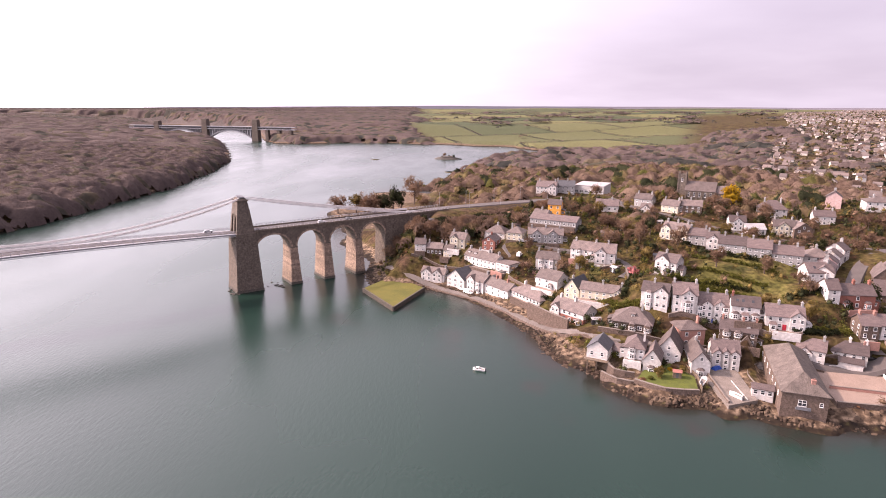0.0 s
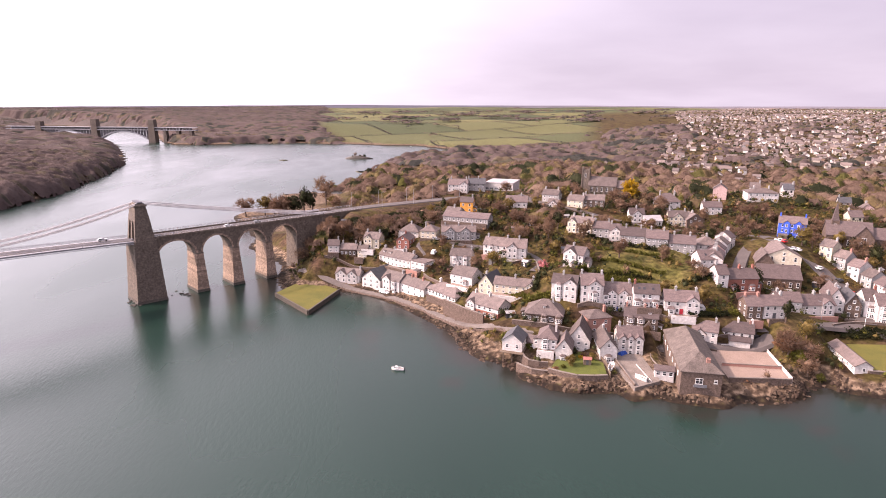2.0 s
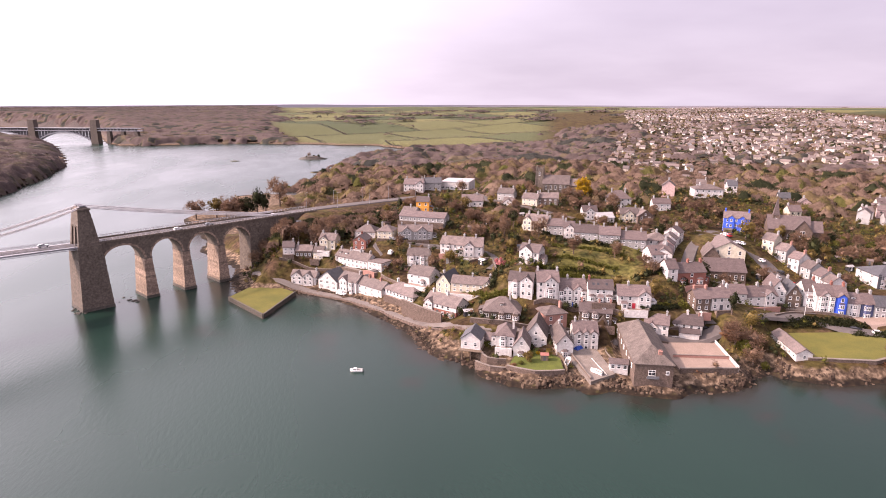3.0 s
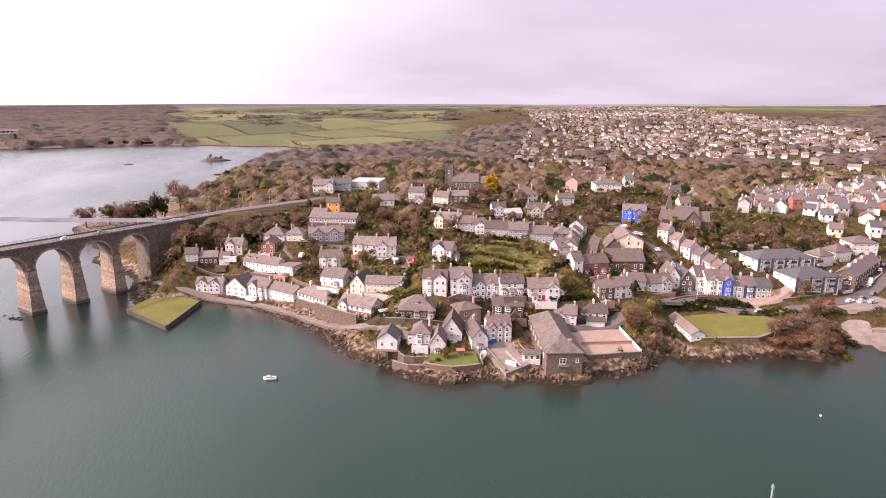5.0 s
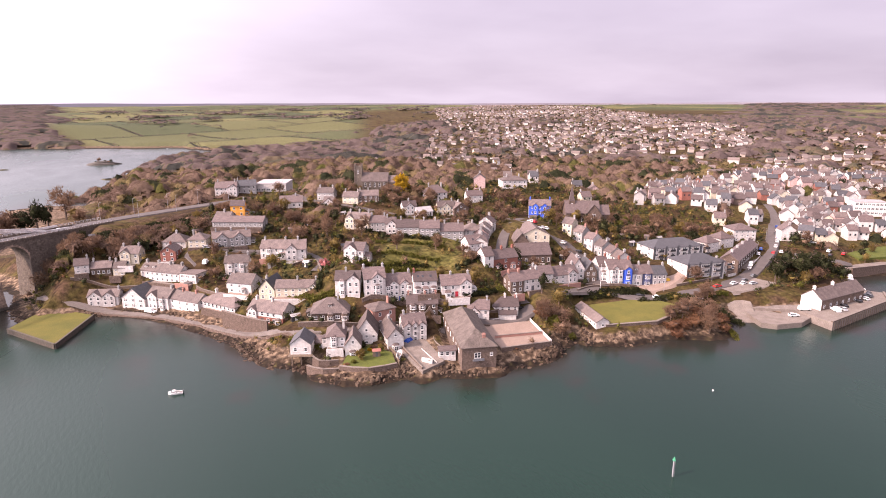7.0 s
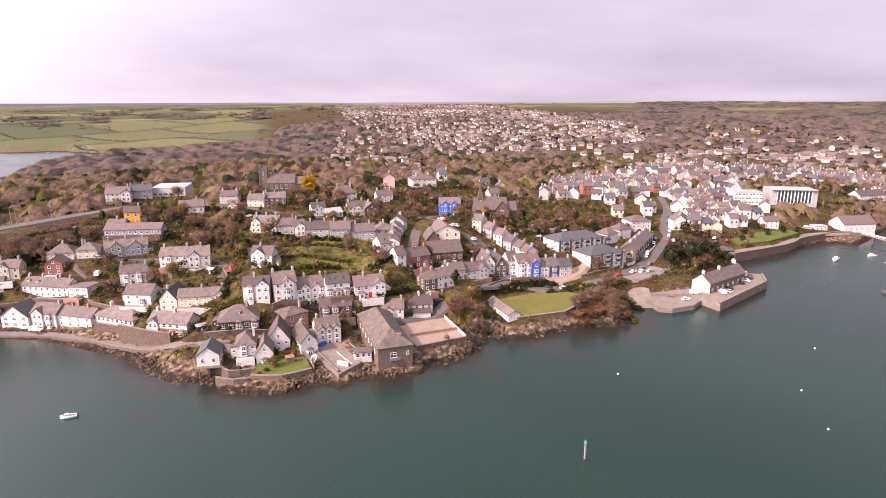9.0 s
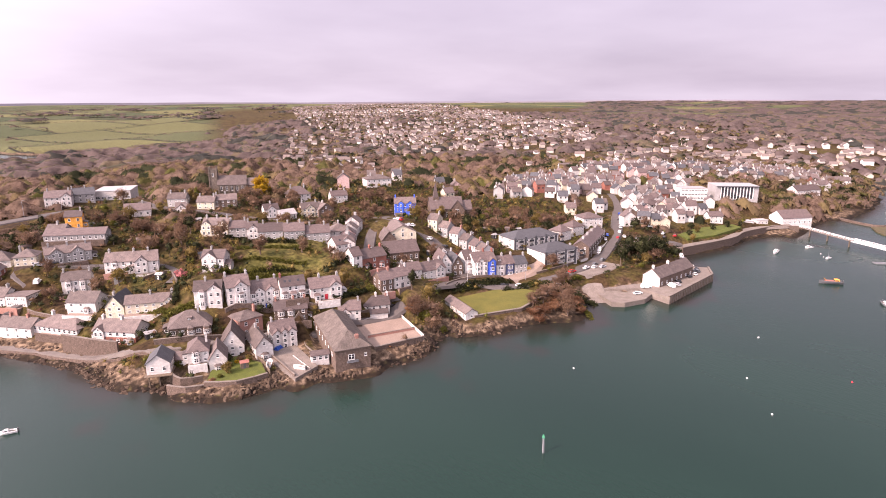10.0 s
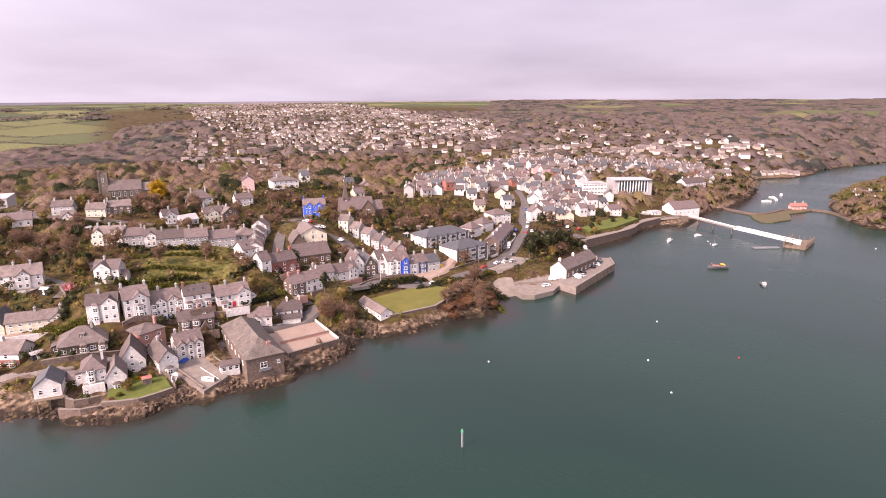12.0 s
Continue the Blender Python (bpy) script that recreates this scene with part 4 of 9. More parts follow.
def plat(name, label, ring, z, material, depth=3.0, kind="structure", category="ground", clear=True):
    """A level plot of land with upright edges."""
    if clear:
        cx, cy = np.mean([p[0] for p in ring]), np.mean([p[1] for p in ring])
        for p in ring:
            for k in (0.0, 0.35, 0.7, 0.95):
                keep_clear(cx + (p[0] - cx) * k, cy + (p[1] - cy) * k, 4.5)
    area = sum(a[0] * b[1] - b[0] * a[1] for a, b in zip(ring, ring[1:] + ring[:1]))
    ring = ring if area > 0 else ring[::-1]
    return solid(name, Shape().prism(ring, z - depth, z), M[material], label, category, kind=kind)


def wall_run(label, pts, h, thick=0.5, material="rubble", base=None, name="stone_wall", depth=2.5, cope=True, straight=False):
    """A wall along a line, following the ground, with a coping on top."""
    w = thing(name, Matrix(), label, "wall")
    s, c = Shape(), Shape()
    line = smooth_line(pts, 4.0) if len(pts) > 2 and not straight else [Vector((*p, 0)) for p in pts]
    for a, b in zip(line, line[1:]):
        d = (b - a).normalized() * (thick / 2)
        n = Vector((d.y, -d.x, 0))
        za, zb = (hz(a.x, a.y), hz(b.x, b.y)) if base is None else (base, base)
        e = d * 0.2
        ring = [a - n - e, b - n + e, b + n + e, a + n - e]
        zz = [za, zb, zb, za]
        s.loft([(p.x, p.y, q - depth) for p, q in zip(ring, zz)], [(p.x, p.y, q + h) for p, q in zip(ring, zz)])
        ring = [a - n * 1.25 - e, b - n * 1.25 + e, b + n * 1.25 + e, a + n * 1.25 - e]
        c.loft([(p.x, p.y, q + h) for p, q in zip(ring, zz)], [(p.x, p.y, q + h + 0.16) for p, q in zip(ring, zz)])
    part("wall_body", s, M[material], w)
    if cope:
        part("coping", c, M["concrete"] if material != "render_white" else M["render_white"], w)
    return w


road("bridge_road", "grey asphalt main road leading off the bridge", [(-30.5, 349.7), (-14, 362.1), (8, 375), (27.6, 385.8), (50.8, 397.2), (76.6, 408.5)], 8.5, z=30.1)
road("shore_road", "pale narrow road along the sea wall", [(-44.8, 311.5), (-36.4, 301.7), (-20.9, 293.3), (-0.3, 277.4), (15.1, 258.3), (26.3, 240.5), (38.6, 223), (50.8, 208.3), (63.7, 205.9), (77.6, 204.4), (96.6, 201.1), (107.6, 196.9)], 3.4, "lane_grey")
road("lane", "narrow grey lane between the cottages", [(-23, 303.6), (-5.5, 295.4), (12.9, 282.9), (20.9, 290.2), (18.9, 303), (40.7, 299.4), (56.5, 291.9)], 4.2)
road("street", "grey asphalt high street", [(115.6, 197.8), (128.7, 193.7), (141.8, 193.7), (158.7, 198.3), (182.6, 199.7), (198.2, 187.2), (218.9, 180.5), (243.4, 180.2), (267.4, 186.4), (292.1, 197.5), (314.8, 208.7), (337, 222.5), (377.9, 250.9), (410.8, 280.9)], 7.0)
road("side_street", "narrow street between terraces", [(185.5, 201.6), (194.6, 220.3), (192.7, 237.1), (186.9, 250), (185.8, 268.9), (205.2, 293.1)], 6.0)
road("back_street", "narrow street behind the brick terrace", [(139.6, 196.4), (142.2, 209.8), (146.5, 224.7), (153.8, 239.4), (165, 253.9), (178.1, 264.5)], 5.0)
road("hill_road", "grey asphalt road on the hillside", [(76.6, 408.5), (83.9, 381.8), (95.9, 357.4), (115.6, 337), (137.3, 316.8), (164.8, 303.1), (190.4, 293.2), (205.2, 293.1)], 6.0)
road("drive", "narrow garden drive", [(65, 251.8), (71.7, 262.8), (69.4, 279.8), (56.5, 291.9)], 3.6)
road("slipway", "pale concrete slipway running down to the water", [(247.6, 179.1), (236, 169.8), (227.1, 158.9), (222.5, 151.2)], 11.0, "concrete", lift=0.3)

road("site_yard", "bare pinkish earth of a building site between the flats", [(201.9, 194.9), (215.9, 195.7), (230.9, 200.5)], 13.0, "gravel", lift=0.2)
road("slip_square", "paved open square at the head of the slipway", [(233.6, 175.6), (250, 174.3), (265.1, 176.9)], 11.0, "concrete", lift=0.2)
road("car_park", "grey asphalt car park behind the quay", [(311.6, 198.2), (324.8, 189.3), (340.6, 184.1)], 13.0, "asphalt", lift=0.2)

plat("lawn_jetty", "mown grass on the walled stone jetty", [(-53.4, 283.5), (-35, 256.3), (-24, 286.6), (-38.5, 302.8), (-46.8, 296.8)], 2.0, "lawn", 4)
wall_run("low stone edge wall of the grassed jetty", [(-53.7, 283.5), (-35, 255.8), (-23.5, 286.6)], 0.12, 0.8, "wet_stone", 2.0, depth=4.5, straight=True, cope=False)
plat("bowling_green", "flat yellow-green bowling green", [(168.9, 191.3), (158.9, 169.3), (179.3, 163.4), (204.3, 169.2), (199.2, 187.2)], 5.5, "lawn")
wall_run("rough stone retaining wall of the bowling green", [(158.4, 168.8), (179.4, 162.7), (205, 168.6)], 0.25, 0.9, "rubble", 5.5, depth=5.5, straight=True)
plat("gravel_yard", "pink gravel yard", [(115.6, 193.9), (110.4, 169.8), (129.7, 166.7), (137.6, 194.5)], 4.7, "gravel")
wall_run("white rendered yard wall", [(130.1, 166.5), (137.8, 194.5)], 0.8, 0.28, "render_white", 4.7, depth=3)
wall_run("white rendered yard wall", [(115.6, 194.2), (137.6, 194.8)], 0.9, 0.28, "render_white", 4.7, depth=3)
wall_run("low brick wall across the gravel yard", [(113.6, 179.3), (131.9, 174.7)], 0.9, 0.4, "pink_brick", 4.7, depth=2)
wall_run("pale stone yard wall above the rocks", [(110.4, 169.3), (129.7, 166.2)], 0.5, 0.6, "rubble", 4.7, depth=5)
plat("boat_yard", "pale concrete yard and slip beside the warehouse", [(92.4, 204.9), (88.7, 172.5), (78.3, 168.5), (77.9, 188.1), (81.5, 204.2)], 3.3, "concrete")
wall_run("narrow white slipway wall", [(85.9, 185.5), (85.5, 172.2)], 0.3, 0.16, "render_white", 3.3, depth=3, cope=False)
plat("garden_lawn", "bright green lawn above the rocks", [(54.6, 183), (62.2, 177.6), (72.2, 176.8), (74.4, 186.3), (69.8, 197), (58.9, 190.6)], 4.0, "bright_lawn")
wall_run("grey weathered fence beside the lawn", [(73.4, 176.8), (75.3, 186.3), (74.4, 195)], 0.7, 0.25, "timber", 4.0, depth=2, name="fence", cope=False)
wall_run("stone yard wall beside the boat yard", [(80, 192.8), (79.6, 182.3), (78.9, 169.9)], 0.7, 0.4, "rubble", 3.3, depth=3)
wall_run("pale curved wall of the warehouse terrace", [(100.5, 198.9), (94.3, 193), (92.7, 186.8), (93, 181.6), (95.3, 180.3)], 0.9, 0.2, "concrete", 3.3, depth=1, cope=False)
wall_run("rough stone garden wall above the rocks", [(54.1, 183.1), (62.2, 177.1), (72.2, 176.3)], 0.3, 0.7, "rubble", 4.0, depth=4)
plat("quay", "pale concrete quay with parked cars", [(234.3, 160.8), (249.4, 148.8), (246.9, 132.7), (297.7, 137.5), (309.5, 145.6), (304.8, 152.5), (261.6, 156.7)], 3.4, "concrete", 6)
plat("low_quay", "rounded pale gravel hard beside the quay", [(231.1, 161.8), (224.3, 148.3), (228.1, 143.8), (239.7, 140.7), (249.3, 142.9), (249.1, 154.8)], 2.2, "concrete", 5)
wall_run("stone kerb wall of the quay", [(247.2, 133.2), (297.7, 138), (308.8, 145.8)], 0.5, 0.8, "rubble", 3.4, depth=6, straight=True)
wall_run("tall stone sea wall along the bay", [(333.8, 174.2), (366.6, 168.9), (387.5, 167.4), (406.4, 170.2), (428.5, 167.7), (444.4, 164.9), (453.5, 153.5)], 0.8, 0.9, "rubble", 4.6, depth=6)
plat("sea_park", "green park lawn above the sea wall", [(350.4, 180.2), (374.1, 174.1), (411.8, 174.4), (417, 183), (385.4, 193.1), (357.6, 190.6)], 7.2, "bright_lawn", 4)
road("promenade", "pale promenade behind the sea wall", [(329.5, 178.3), (352.6, 175), (387.6, 170.6), (406.5, 173.4), (428.3, 171.8), (451.2, 160.8), (459.1, 166.6)], 5, "concrete", z=4.7)
wall_run("stone sea wall below the shore road", [(-22.3, 291.3), (-2.1, 275.7), (13.1, 256.8), (24.2, 239.1), (36.6, 221.5), (49, 206.4)], 0.8, 0.6, "rubble", depth=3, cope=False)
wall_run("high stone retaining wall below the sun room bungalow", [(24.8, 245.9), (31.4, 234.6), (38.5, 224.9)], 4.0, 0.8, "rubble", 5.0, depth=3)
wall_run("stone retaining wall below the stone bungalow", [(47.7, 213.2), (59.7, 208.9), (75.6, 207.4), (87.5, 203.1)], 1.8, 0.6, "rubble", depth=2)
wall_run("stone wall along the hill road", [(92.1, 356.9), (112.8, 333.6), (134.5, 313.4), (163, 299.5)], 1.2, 0.5, "rubble")
wall_run("stone causeway to the islet", [(540, 162.9), (525.6, 140.1), (521.7, 123.3), (538.1, 114.8), (553.8, 111.5), (565.1, 102.1), (571, 85.6), (558.1, 71.6), (540.8, 62.7)], 1.5, 2.6, "rubble", 0.0, depth=3, cope=False)
plat("islet_ground", "low grassy islet in the inlet", [(514.8, 126.4), (498.6, 118.8), (490.8, 112.9), (494.1, 104.8), (515.8, 97.2), (539.8, 103.7), (556, 97.2), (572.2, 91.7), (573.9, 101.9), (558, 112.4), (537.9, 115.9), (524.1, 121.2)], 0.7, "weed", 4, clear=False)

# ---- houses ----
_mesh_cache = {}


def lattice(xs, zs, full, y0, y1):
    """One joined mesh of the cells of a grid that are full, from y0 to y1 deep."""
    s, key = Shape(), {}

    def vert(i, j, y):
        k = (i, j, y)
        if k not in key:
            key[k] = len(s.v)
            s.v.append((xs[i], y, zs[j]))
        return key[k]

    nx, nz = len(xs) - 1, len(zs) - 1
    on = lambda i, j: 0 <= i < nx and 0 <= j < nz and full(i, j)
    for i in range(nx):
        for j in range(nz):
            if not on(i, j):
                continue
            s.f.append((vert(i, j, y0), vert(i + 1, j, y0), vert(i + 1, j + 1, y0), vert(i, j + 1, y0)))
            for di, dj, a, b in ((-1, 0, (i, j), (i, j + 1)), (1, 0, (i + 1, j + 1), (i + 1, j)), (0, -1, (i + 1, j), (i, j)), (0, 1, (i, j + 1), (i + 1, j + 1))):
                if not on(i + di, j + dj):
                    s.f.append((vert(*a, y0), vert(*b, y0), vert(*b, y1), vert(*a, y1)))
    return s


def window_meshes(w, h):
    """Frame with sill and glazing bars, and its pane, set into a wall whose face is y = 0 (outside is -y); shared by all windows of that size."""
    key = (round(w, 1), round(h, 1))
    if key not in _mesh_cache:
        w, h = key
        t = 0.09
        xs = [-w / 2 - 0.08, -w / 2, -w / 2 + t, w / 2 - t, w / 2, w / 2 + 0.08] if w < 1.35 else [-w / 2 - 0.08, -w / 2, -w / 2 + t, -0.05, 0.05, w / 2 - t, w / 2, w / 2 + 0.08]
        zs = [-0.14, 0, t, h * 0.55, h * 0.55 + 0.08, h - t, h]
        f = lattice(xs, zs, lambda i, j: j == 0 or (0 < i < len(xs) - 2 and (i in (1, len(xs) - 3) or j in (1, 3, 5) or (w >= 1.35 and i == 3))), -0.1, 0.05)
        p = Shape().add([(-w / 2 + t, -0.035, t), (w / 2 - t, -0.035, t), (w / 2 - t, -0.035, h - t), (-w / 2 + t, -0.035, h - t)], [(0, 1, 2, 3)])
        _mesh_cache[key] = f.mesh("window", M["white_paint"]), p.mesh("pane", M["glass"])
    return _mesh_cache[key]


def put_window(parent, x, y, z, w, h, turn=0.0):
    fm, pm = window_meshes(w, h)
    win = part("window", fm, None, parent, at=pose(x, y, z, 0, 0, turn))
    part("pane", pm, None, win)
    return win


def chimney_mesh(kind):
    key = ("chimney", kind)
    if key not in _mesh_cache:
        c = Shape().box(-0.6, 0.6, -0.35, 0.35, -1.6, 1.25).box(-0.7, 0.7, -0.45, 0.45, 1.25, 1.45)
        for px in (-0.35, 0.0, 0.35):
            c.bar((px, 0, 1.45), (px, 0, 1.95), 0.13, 6, 0.10)
        _mesh_cache[key] = c.mesh("chimney", M[kind])
    return _mesh_cache[key]


def door_mesh(kind):
    key = ("door", kind)
    if key not in _mesh_cache:
        d = Shape().box(-0.5, 0.5, -0.06, 0.04, 0, 2.1)
        for sx in (-0.24, 0.24):
            d.box(sx - 0.16, sx + 0.16, -0.085, -0.06, 0.25, 0.95).box(sx - 0.16, sx + 0.16, -0.085, -0.06, 1.15, 1.9)
        d.box(-0.62, -0.5, -0.1, 0.04, 0, 2.2).box(0.5, 0.62, -0.1, 0.04, 0, 2.2).box(-0.5, 0.5, -0.1, 0.04, 2.1, 2.2)
        _mesh_cache[key] = d.mesh("door", M[kind])
    return _mesh_cache[key]


def gable_body(wall, roof, x0, x1, y0, y1, h, rh, along, deep=3.0, over=0.35, t=0.2):
    """Walls with gables and a pitched roof whose ridge runs along x or y; each one closed shell."""
    lo, hi = (y0, y1) if along == "x" else (x0, x1)
    a, b = (x0, x1) if along == "x" else (y0, y1)
    mid, k = (lo + hi) / 2, rh / ((hi - lo) / 2) * over
    put = (lambda u, v, z: (u, v, z)) if along == "x" else (lambda u, v, z: (v, u, z))

    def shell(s, prof, u0, u1):
        ring0, ring1 = [put(u0, v, z) for v, z in prof], [put(u1, v, z) for v, z in prof]
        s.loft(ring0, ring1) if along == "y" else s.loft(ring1, ring0)

    shell(wall, [(lo, -deep), (hi, -deep), (hi, h), (mid, h + rh), (lo, h)], a, b)
    e = 0.1
    shell(roof, [(lo - over, h - k + e), (mid, h + rh + e), (hi + over, h - k + e), (hi + over, h - k + e + t), (mid + 0.12, h + rh + e + t), (mid, h + rh + e + t + 0.1), (mid - 0.12, h + rh + e + t), (lo - over, h - k + e + t)], a - over, b + over)


def hip_body(wall, roof, x0, x1, y0, y1, h, rh, deep=3.0, over=0.45):
    wall.loft([(x0, y0, -deep), (x1, y0, -deep), (x1, y1, -deep), (x0, y1, -deep)], [(x0, y0, h), (x1, y0, h), (x1, y1, h), (x0, y1, h)])
    a, b, c, d = x0 - over, x1 + over, y0 - over, y1 + over
    ins = min(b - a, d - c) / 2
    if b - a > d - c:
        r0, r1 = (a + ins, (c + d) / 2, h + rh), (b - ins, (c + d) / 2, h + rh)
    else:
        r0, r1 = ((a + b) / 2, c + ins, h + rh), ((a + b) / 2, d - ins, h + rh)
    e = h - 0.08
    v = [(a, c, e), (b, c, e), (b, d, e), (a, d, e), (a, c, e + 0.2), (b, c, e + 0.2), (b, d, e + 0.2), (a, d, e + 0.2), r0, r1]
    if b - a > d - c:
        tops = [(4, 5, 9, 8), (5, 6, 9), (6, 7, 8, 9), (7, 4, 8)]
    else:
        tops = [(4, 5, 8), (5, 6, 9, 8), (6, 7, 9), (7, 4, 8, 9)]
    roof.add(v, [(3, 2, 1, 0), (0, 1, 5, 4), (1, 2, 6, 5), (2, 3, 7, 6), (3, 0, 4, 7)] + tops)


yard_rnd = random.Random(41)


def yard(x, y, yaw, base, w, d):
    """Paved terrace held by a low wall in front of a house."""
    out, side = yard_rnd.uniform(2.2, 4.2), yard_rnd.uniform(-0.12, 0.12) * w
    half = w * yard_rnd.uniform(0.32, 0.5)
    front = Vector((math.sin(radians(yaw)), -math.cos(radians(yaw)), 0))
    if yard_rnd.random() < 0.2 or shore_dist(np.array([x + front.x * out]), np.array([y + front.y * out]), TOWN_SHORE)[0] < 9:
        return
    o = thing("terrace", pose(x, y, base, 0, 0, yaw), "paved front terrace held by a low stone wall", "terrace")
    part("paving", Shape().box(side - half, side + half, -out, -0.02, -2.2, 0.06), M[yard_rnd.choice(("concrete", "concrete", "gravel"))], o)
    wl_ = Shape().box(side - half - 0.3, side + half + 0.3, -out - 0.35, -out, -2.4, yard_rnd.uniform(0.4, 0.9))
    part("wall_body", wl_, M[yard_rnd.choice(("rubble", "rubble", "render_white", "pink_brick"))], o)
    PLANS.append((x + front.x * out, y + front.y * out, radians(yaw), 2 * half, out))


def house(label, x, y, yaw, w, d, h, wall="render_white", roof="slate_pink", form="x", rh=None, rows=2, cols=3, side=2, chim=(0.06, 0.94), chim_kind="render_grey",
          gables=(), bays=(), door=None, door_kind="dark_paint", dormers=(), skylights=(), lower=None, porch=None, z=None, group="", name="house", category="house", deep=3.0, ww=1.15, wh=1.4, wing=None, quoin=False):
    """A house whose front stands on (x, y), w wide, d deep, eaves at h. Along the front, places run from 0 to 1.
    gables: (place, width, eaves) cross gables; bays: (place, storeys); lower: wall kind of a ground-floor band; wing: (x0, x1, y0, y1, h, rh, along)."""
    base = hz(x, y) if z is None else z
    PLANS.append((x, y, radians(yaw), w, d))
    ho = thing(name, pose(x, y, base, 0, 0, yaw), label, category, group)
    rh = rh if rh is not None else (d if form == "x" else w) * 0.34
    ws, rs = Shape(), Shape()
    if form == "hip":
        hip_body(ws, rs, -w / 2, w / 2, 0, d, h, rh, deep)
    elif form == "flat":
        ws.box(-w / 2, w / 2, 0, d, -deep, h)
        rs.box(-w / 2 - 0.2, w / 2 + 0.2, -0.2, d + 0.2, h, h + 0.28)
    else:
        gable_body(ws, rs, -w / 2, w / 2, 0, d, h, rh, form, deep)
    for gp, gw, gh in gables:
        gx = (gp - 0.5) * w
        gable_body(ws, rs, gx - gw / 2, gx + gw / 2, -0.6, d * 0.5, gh, gw * 0.40, "y", deep, 0.25)
    if wing:
        gable_body(ws, rs, *wing, deep=deep)
    part("wall", ws, M[wall], ho)
    part("roof", rs, M[roof], ho)
    if lower:
        part("ground_floor_facing", Shape().box(-w / 2 - 0.06, w / 2 + 0.06, -0.07, d * 0.5, -deep, 2.9), M[lower], ho, "coloured ground floor")
    # chimneys stand on the ridge
    for c in chim:
        if form == "y":
            part("chimney", chimney_mesh(chim_kind), None, ho, at=pose(0, c * d, h + rh, 0, 0, 90))
        elif form == "flat":
            part("chimney", chimney_mesh(chim_kind), None, ho, at=pose((c - 0.5) * w, d / 2, h + 1.4))
        else:
            part("chimney", chimney_mesh(chim_kind), None, ho, at=pose((c - 0.5) * w, d / 2, h + rh + (0.1 if form == "x" else -0.3), 0, 0, 90))
    storey = h / max(rows, 1)
    taken = [((gp - 0.5) * w, gw / 2) for gp, gw, _ in gables] + [((bp - 0.5) * w, 1.6) for bp, _ in bays]
    dx = (door - 0.5) * w if door is not None else None
    for r in range(rows):
        zb = r * storey + (0.9 if storey > 2.4 else 0.6)
        hh = min(wh, storey - 1.1)
        for c in range(cols):
            wx = ((c + 0.5) / cols - 0.5) * w
            if any(abs(wx - tx) < th for tx, th in taken) or (r == 0 and dx is not None and abs(wx - dx) < 0.95):
                continue
            put_window(ho, wx, -0.07 if lower and r == 0 else 0, zb, ww, hh)
        for c in range(side):
            wy = (c + 0.5) / side * d
            put_window(ho, -w / 2, wy, zb, ww * 0.9, hh, -90)
            put_window(ho, w / 2, wy, zb, ww * 0.9, hh, 90)
    if form == "y" and h + rh > 6.5 and rows > 1:
        put_window(ho, 0, 0, h + rh * 0.15, 1.0, 1.2)
    for gp, gw, gh in gables:
        gx, n = (gp - 0.5) * w, max(1, round(gw / 2.6))
        for r in range(max(1, rows)):
            for k in range(n):
                put_window(ho, gx + ((k + 0.5) / n - 0.5) * gw, -0.6, r * gh / max(1, rows) + 0.75, 1.1, 1.35)
        if gw > 3.4:
            put_window(ho, gx, -0.6, gh + 0.25, 0.8, 1.0)
    for bp, n in bays:
        bx = (bp - 0.5) * w
        step = h / max(rows, 1)
        top = n * step - 0.1
        ring = [(bx - 1.35, -0.01), (bx - 0.8, -1.0), (bx + 0.8, -1.0), (bx + 1.35, -0.01)]
        bay = part("bay_window", Shape().prism(ring, -1.5, top), M[wall], ho)
        cap = Shape().loft([(px * 1.0 + (px - bx) * 0.12, py * 1.12, top) for px, py in ring], [(bx + (px - bx) * 0.45, py * 0.35, top + 0.7) for px, py in ring])
        part("bay_roof", cap, M[roof], bay)
        for r in range(n):
            put_window(ho, bx, -1.0, r * step + 0.6, 1.4, 1.5)
            put_window(ho, bx - 1.08, -0.5, r * step + 0.6, 0.7, 1.5, -61)
            put_window(ho, bx + 1.08, -0.5, r * step + 0.6, 0.7, 1.5, 61)
    if dx is not None:
        part("door", door_mesh(door_kind), None, ho, at=pose(dx, -0.07 if lower else -0.01, 0.02))
    for p in dormers:
        px, dw = (p - 0.5) * w, 1.5
        yd = d * 0.18
        zd = h + rh * 0.36 if form != "hip" else h + rh * 0.4
        do = part("dormer", Shape().box(px - dw / 2, px + dw / 2, yd, d * 0.45, zd - 0.9, zd + 1.0), M[wall], ho)
        part("dormer_roof", Shape().box(px - dw / 2 - 0.2, px + dw / 2 + 0.2, yd - 0.2, d * 0.46, zd + 1.0, zd + 1.15), M[roof], do)
        put_window(ho, px, yd, zd - 0.35, 1.1, 1.15)
    for p, q in skylights:
        pitch = math.atan2(rh, d / 2)
        part("skylight", Shape().box(-0.45, 0.45, -0.6, 0.6, 0.1, 0.2), M["glass"], ho, at=pose((p - 0.5) * w, q * d / 2, h + rh * q + 0.12, math.degrees(pitch)))
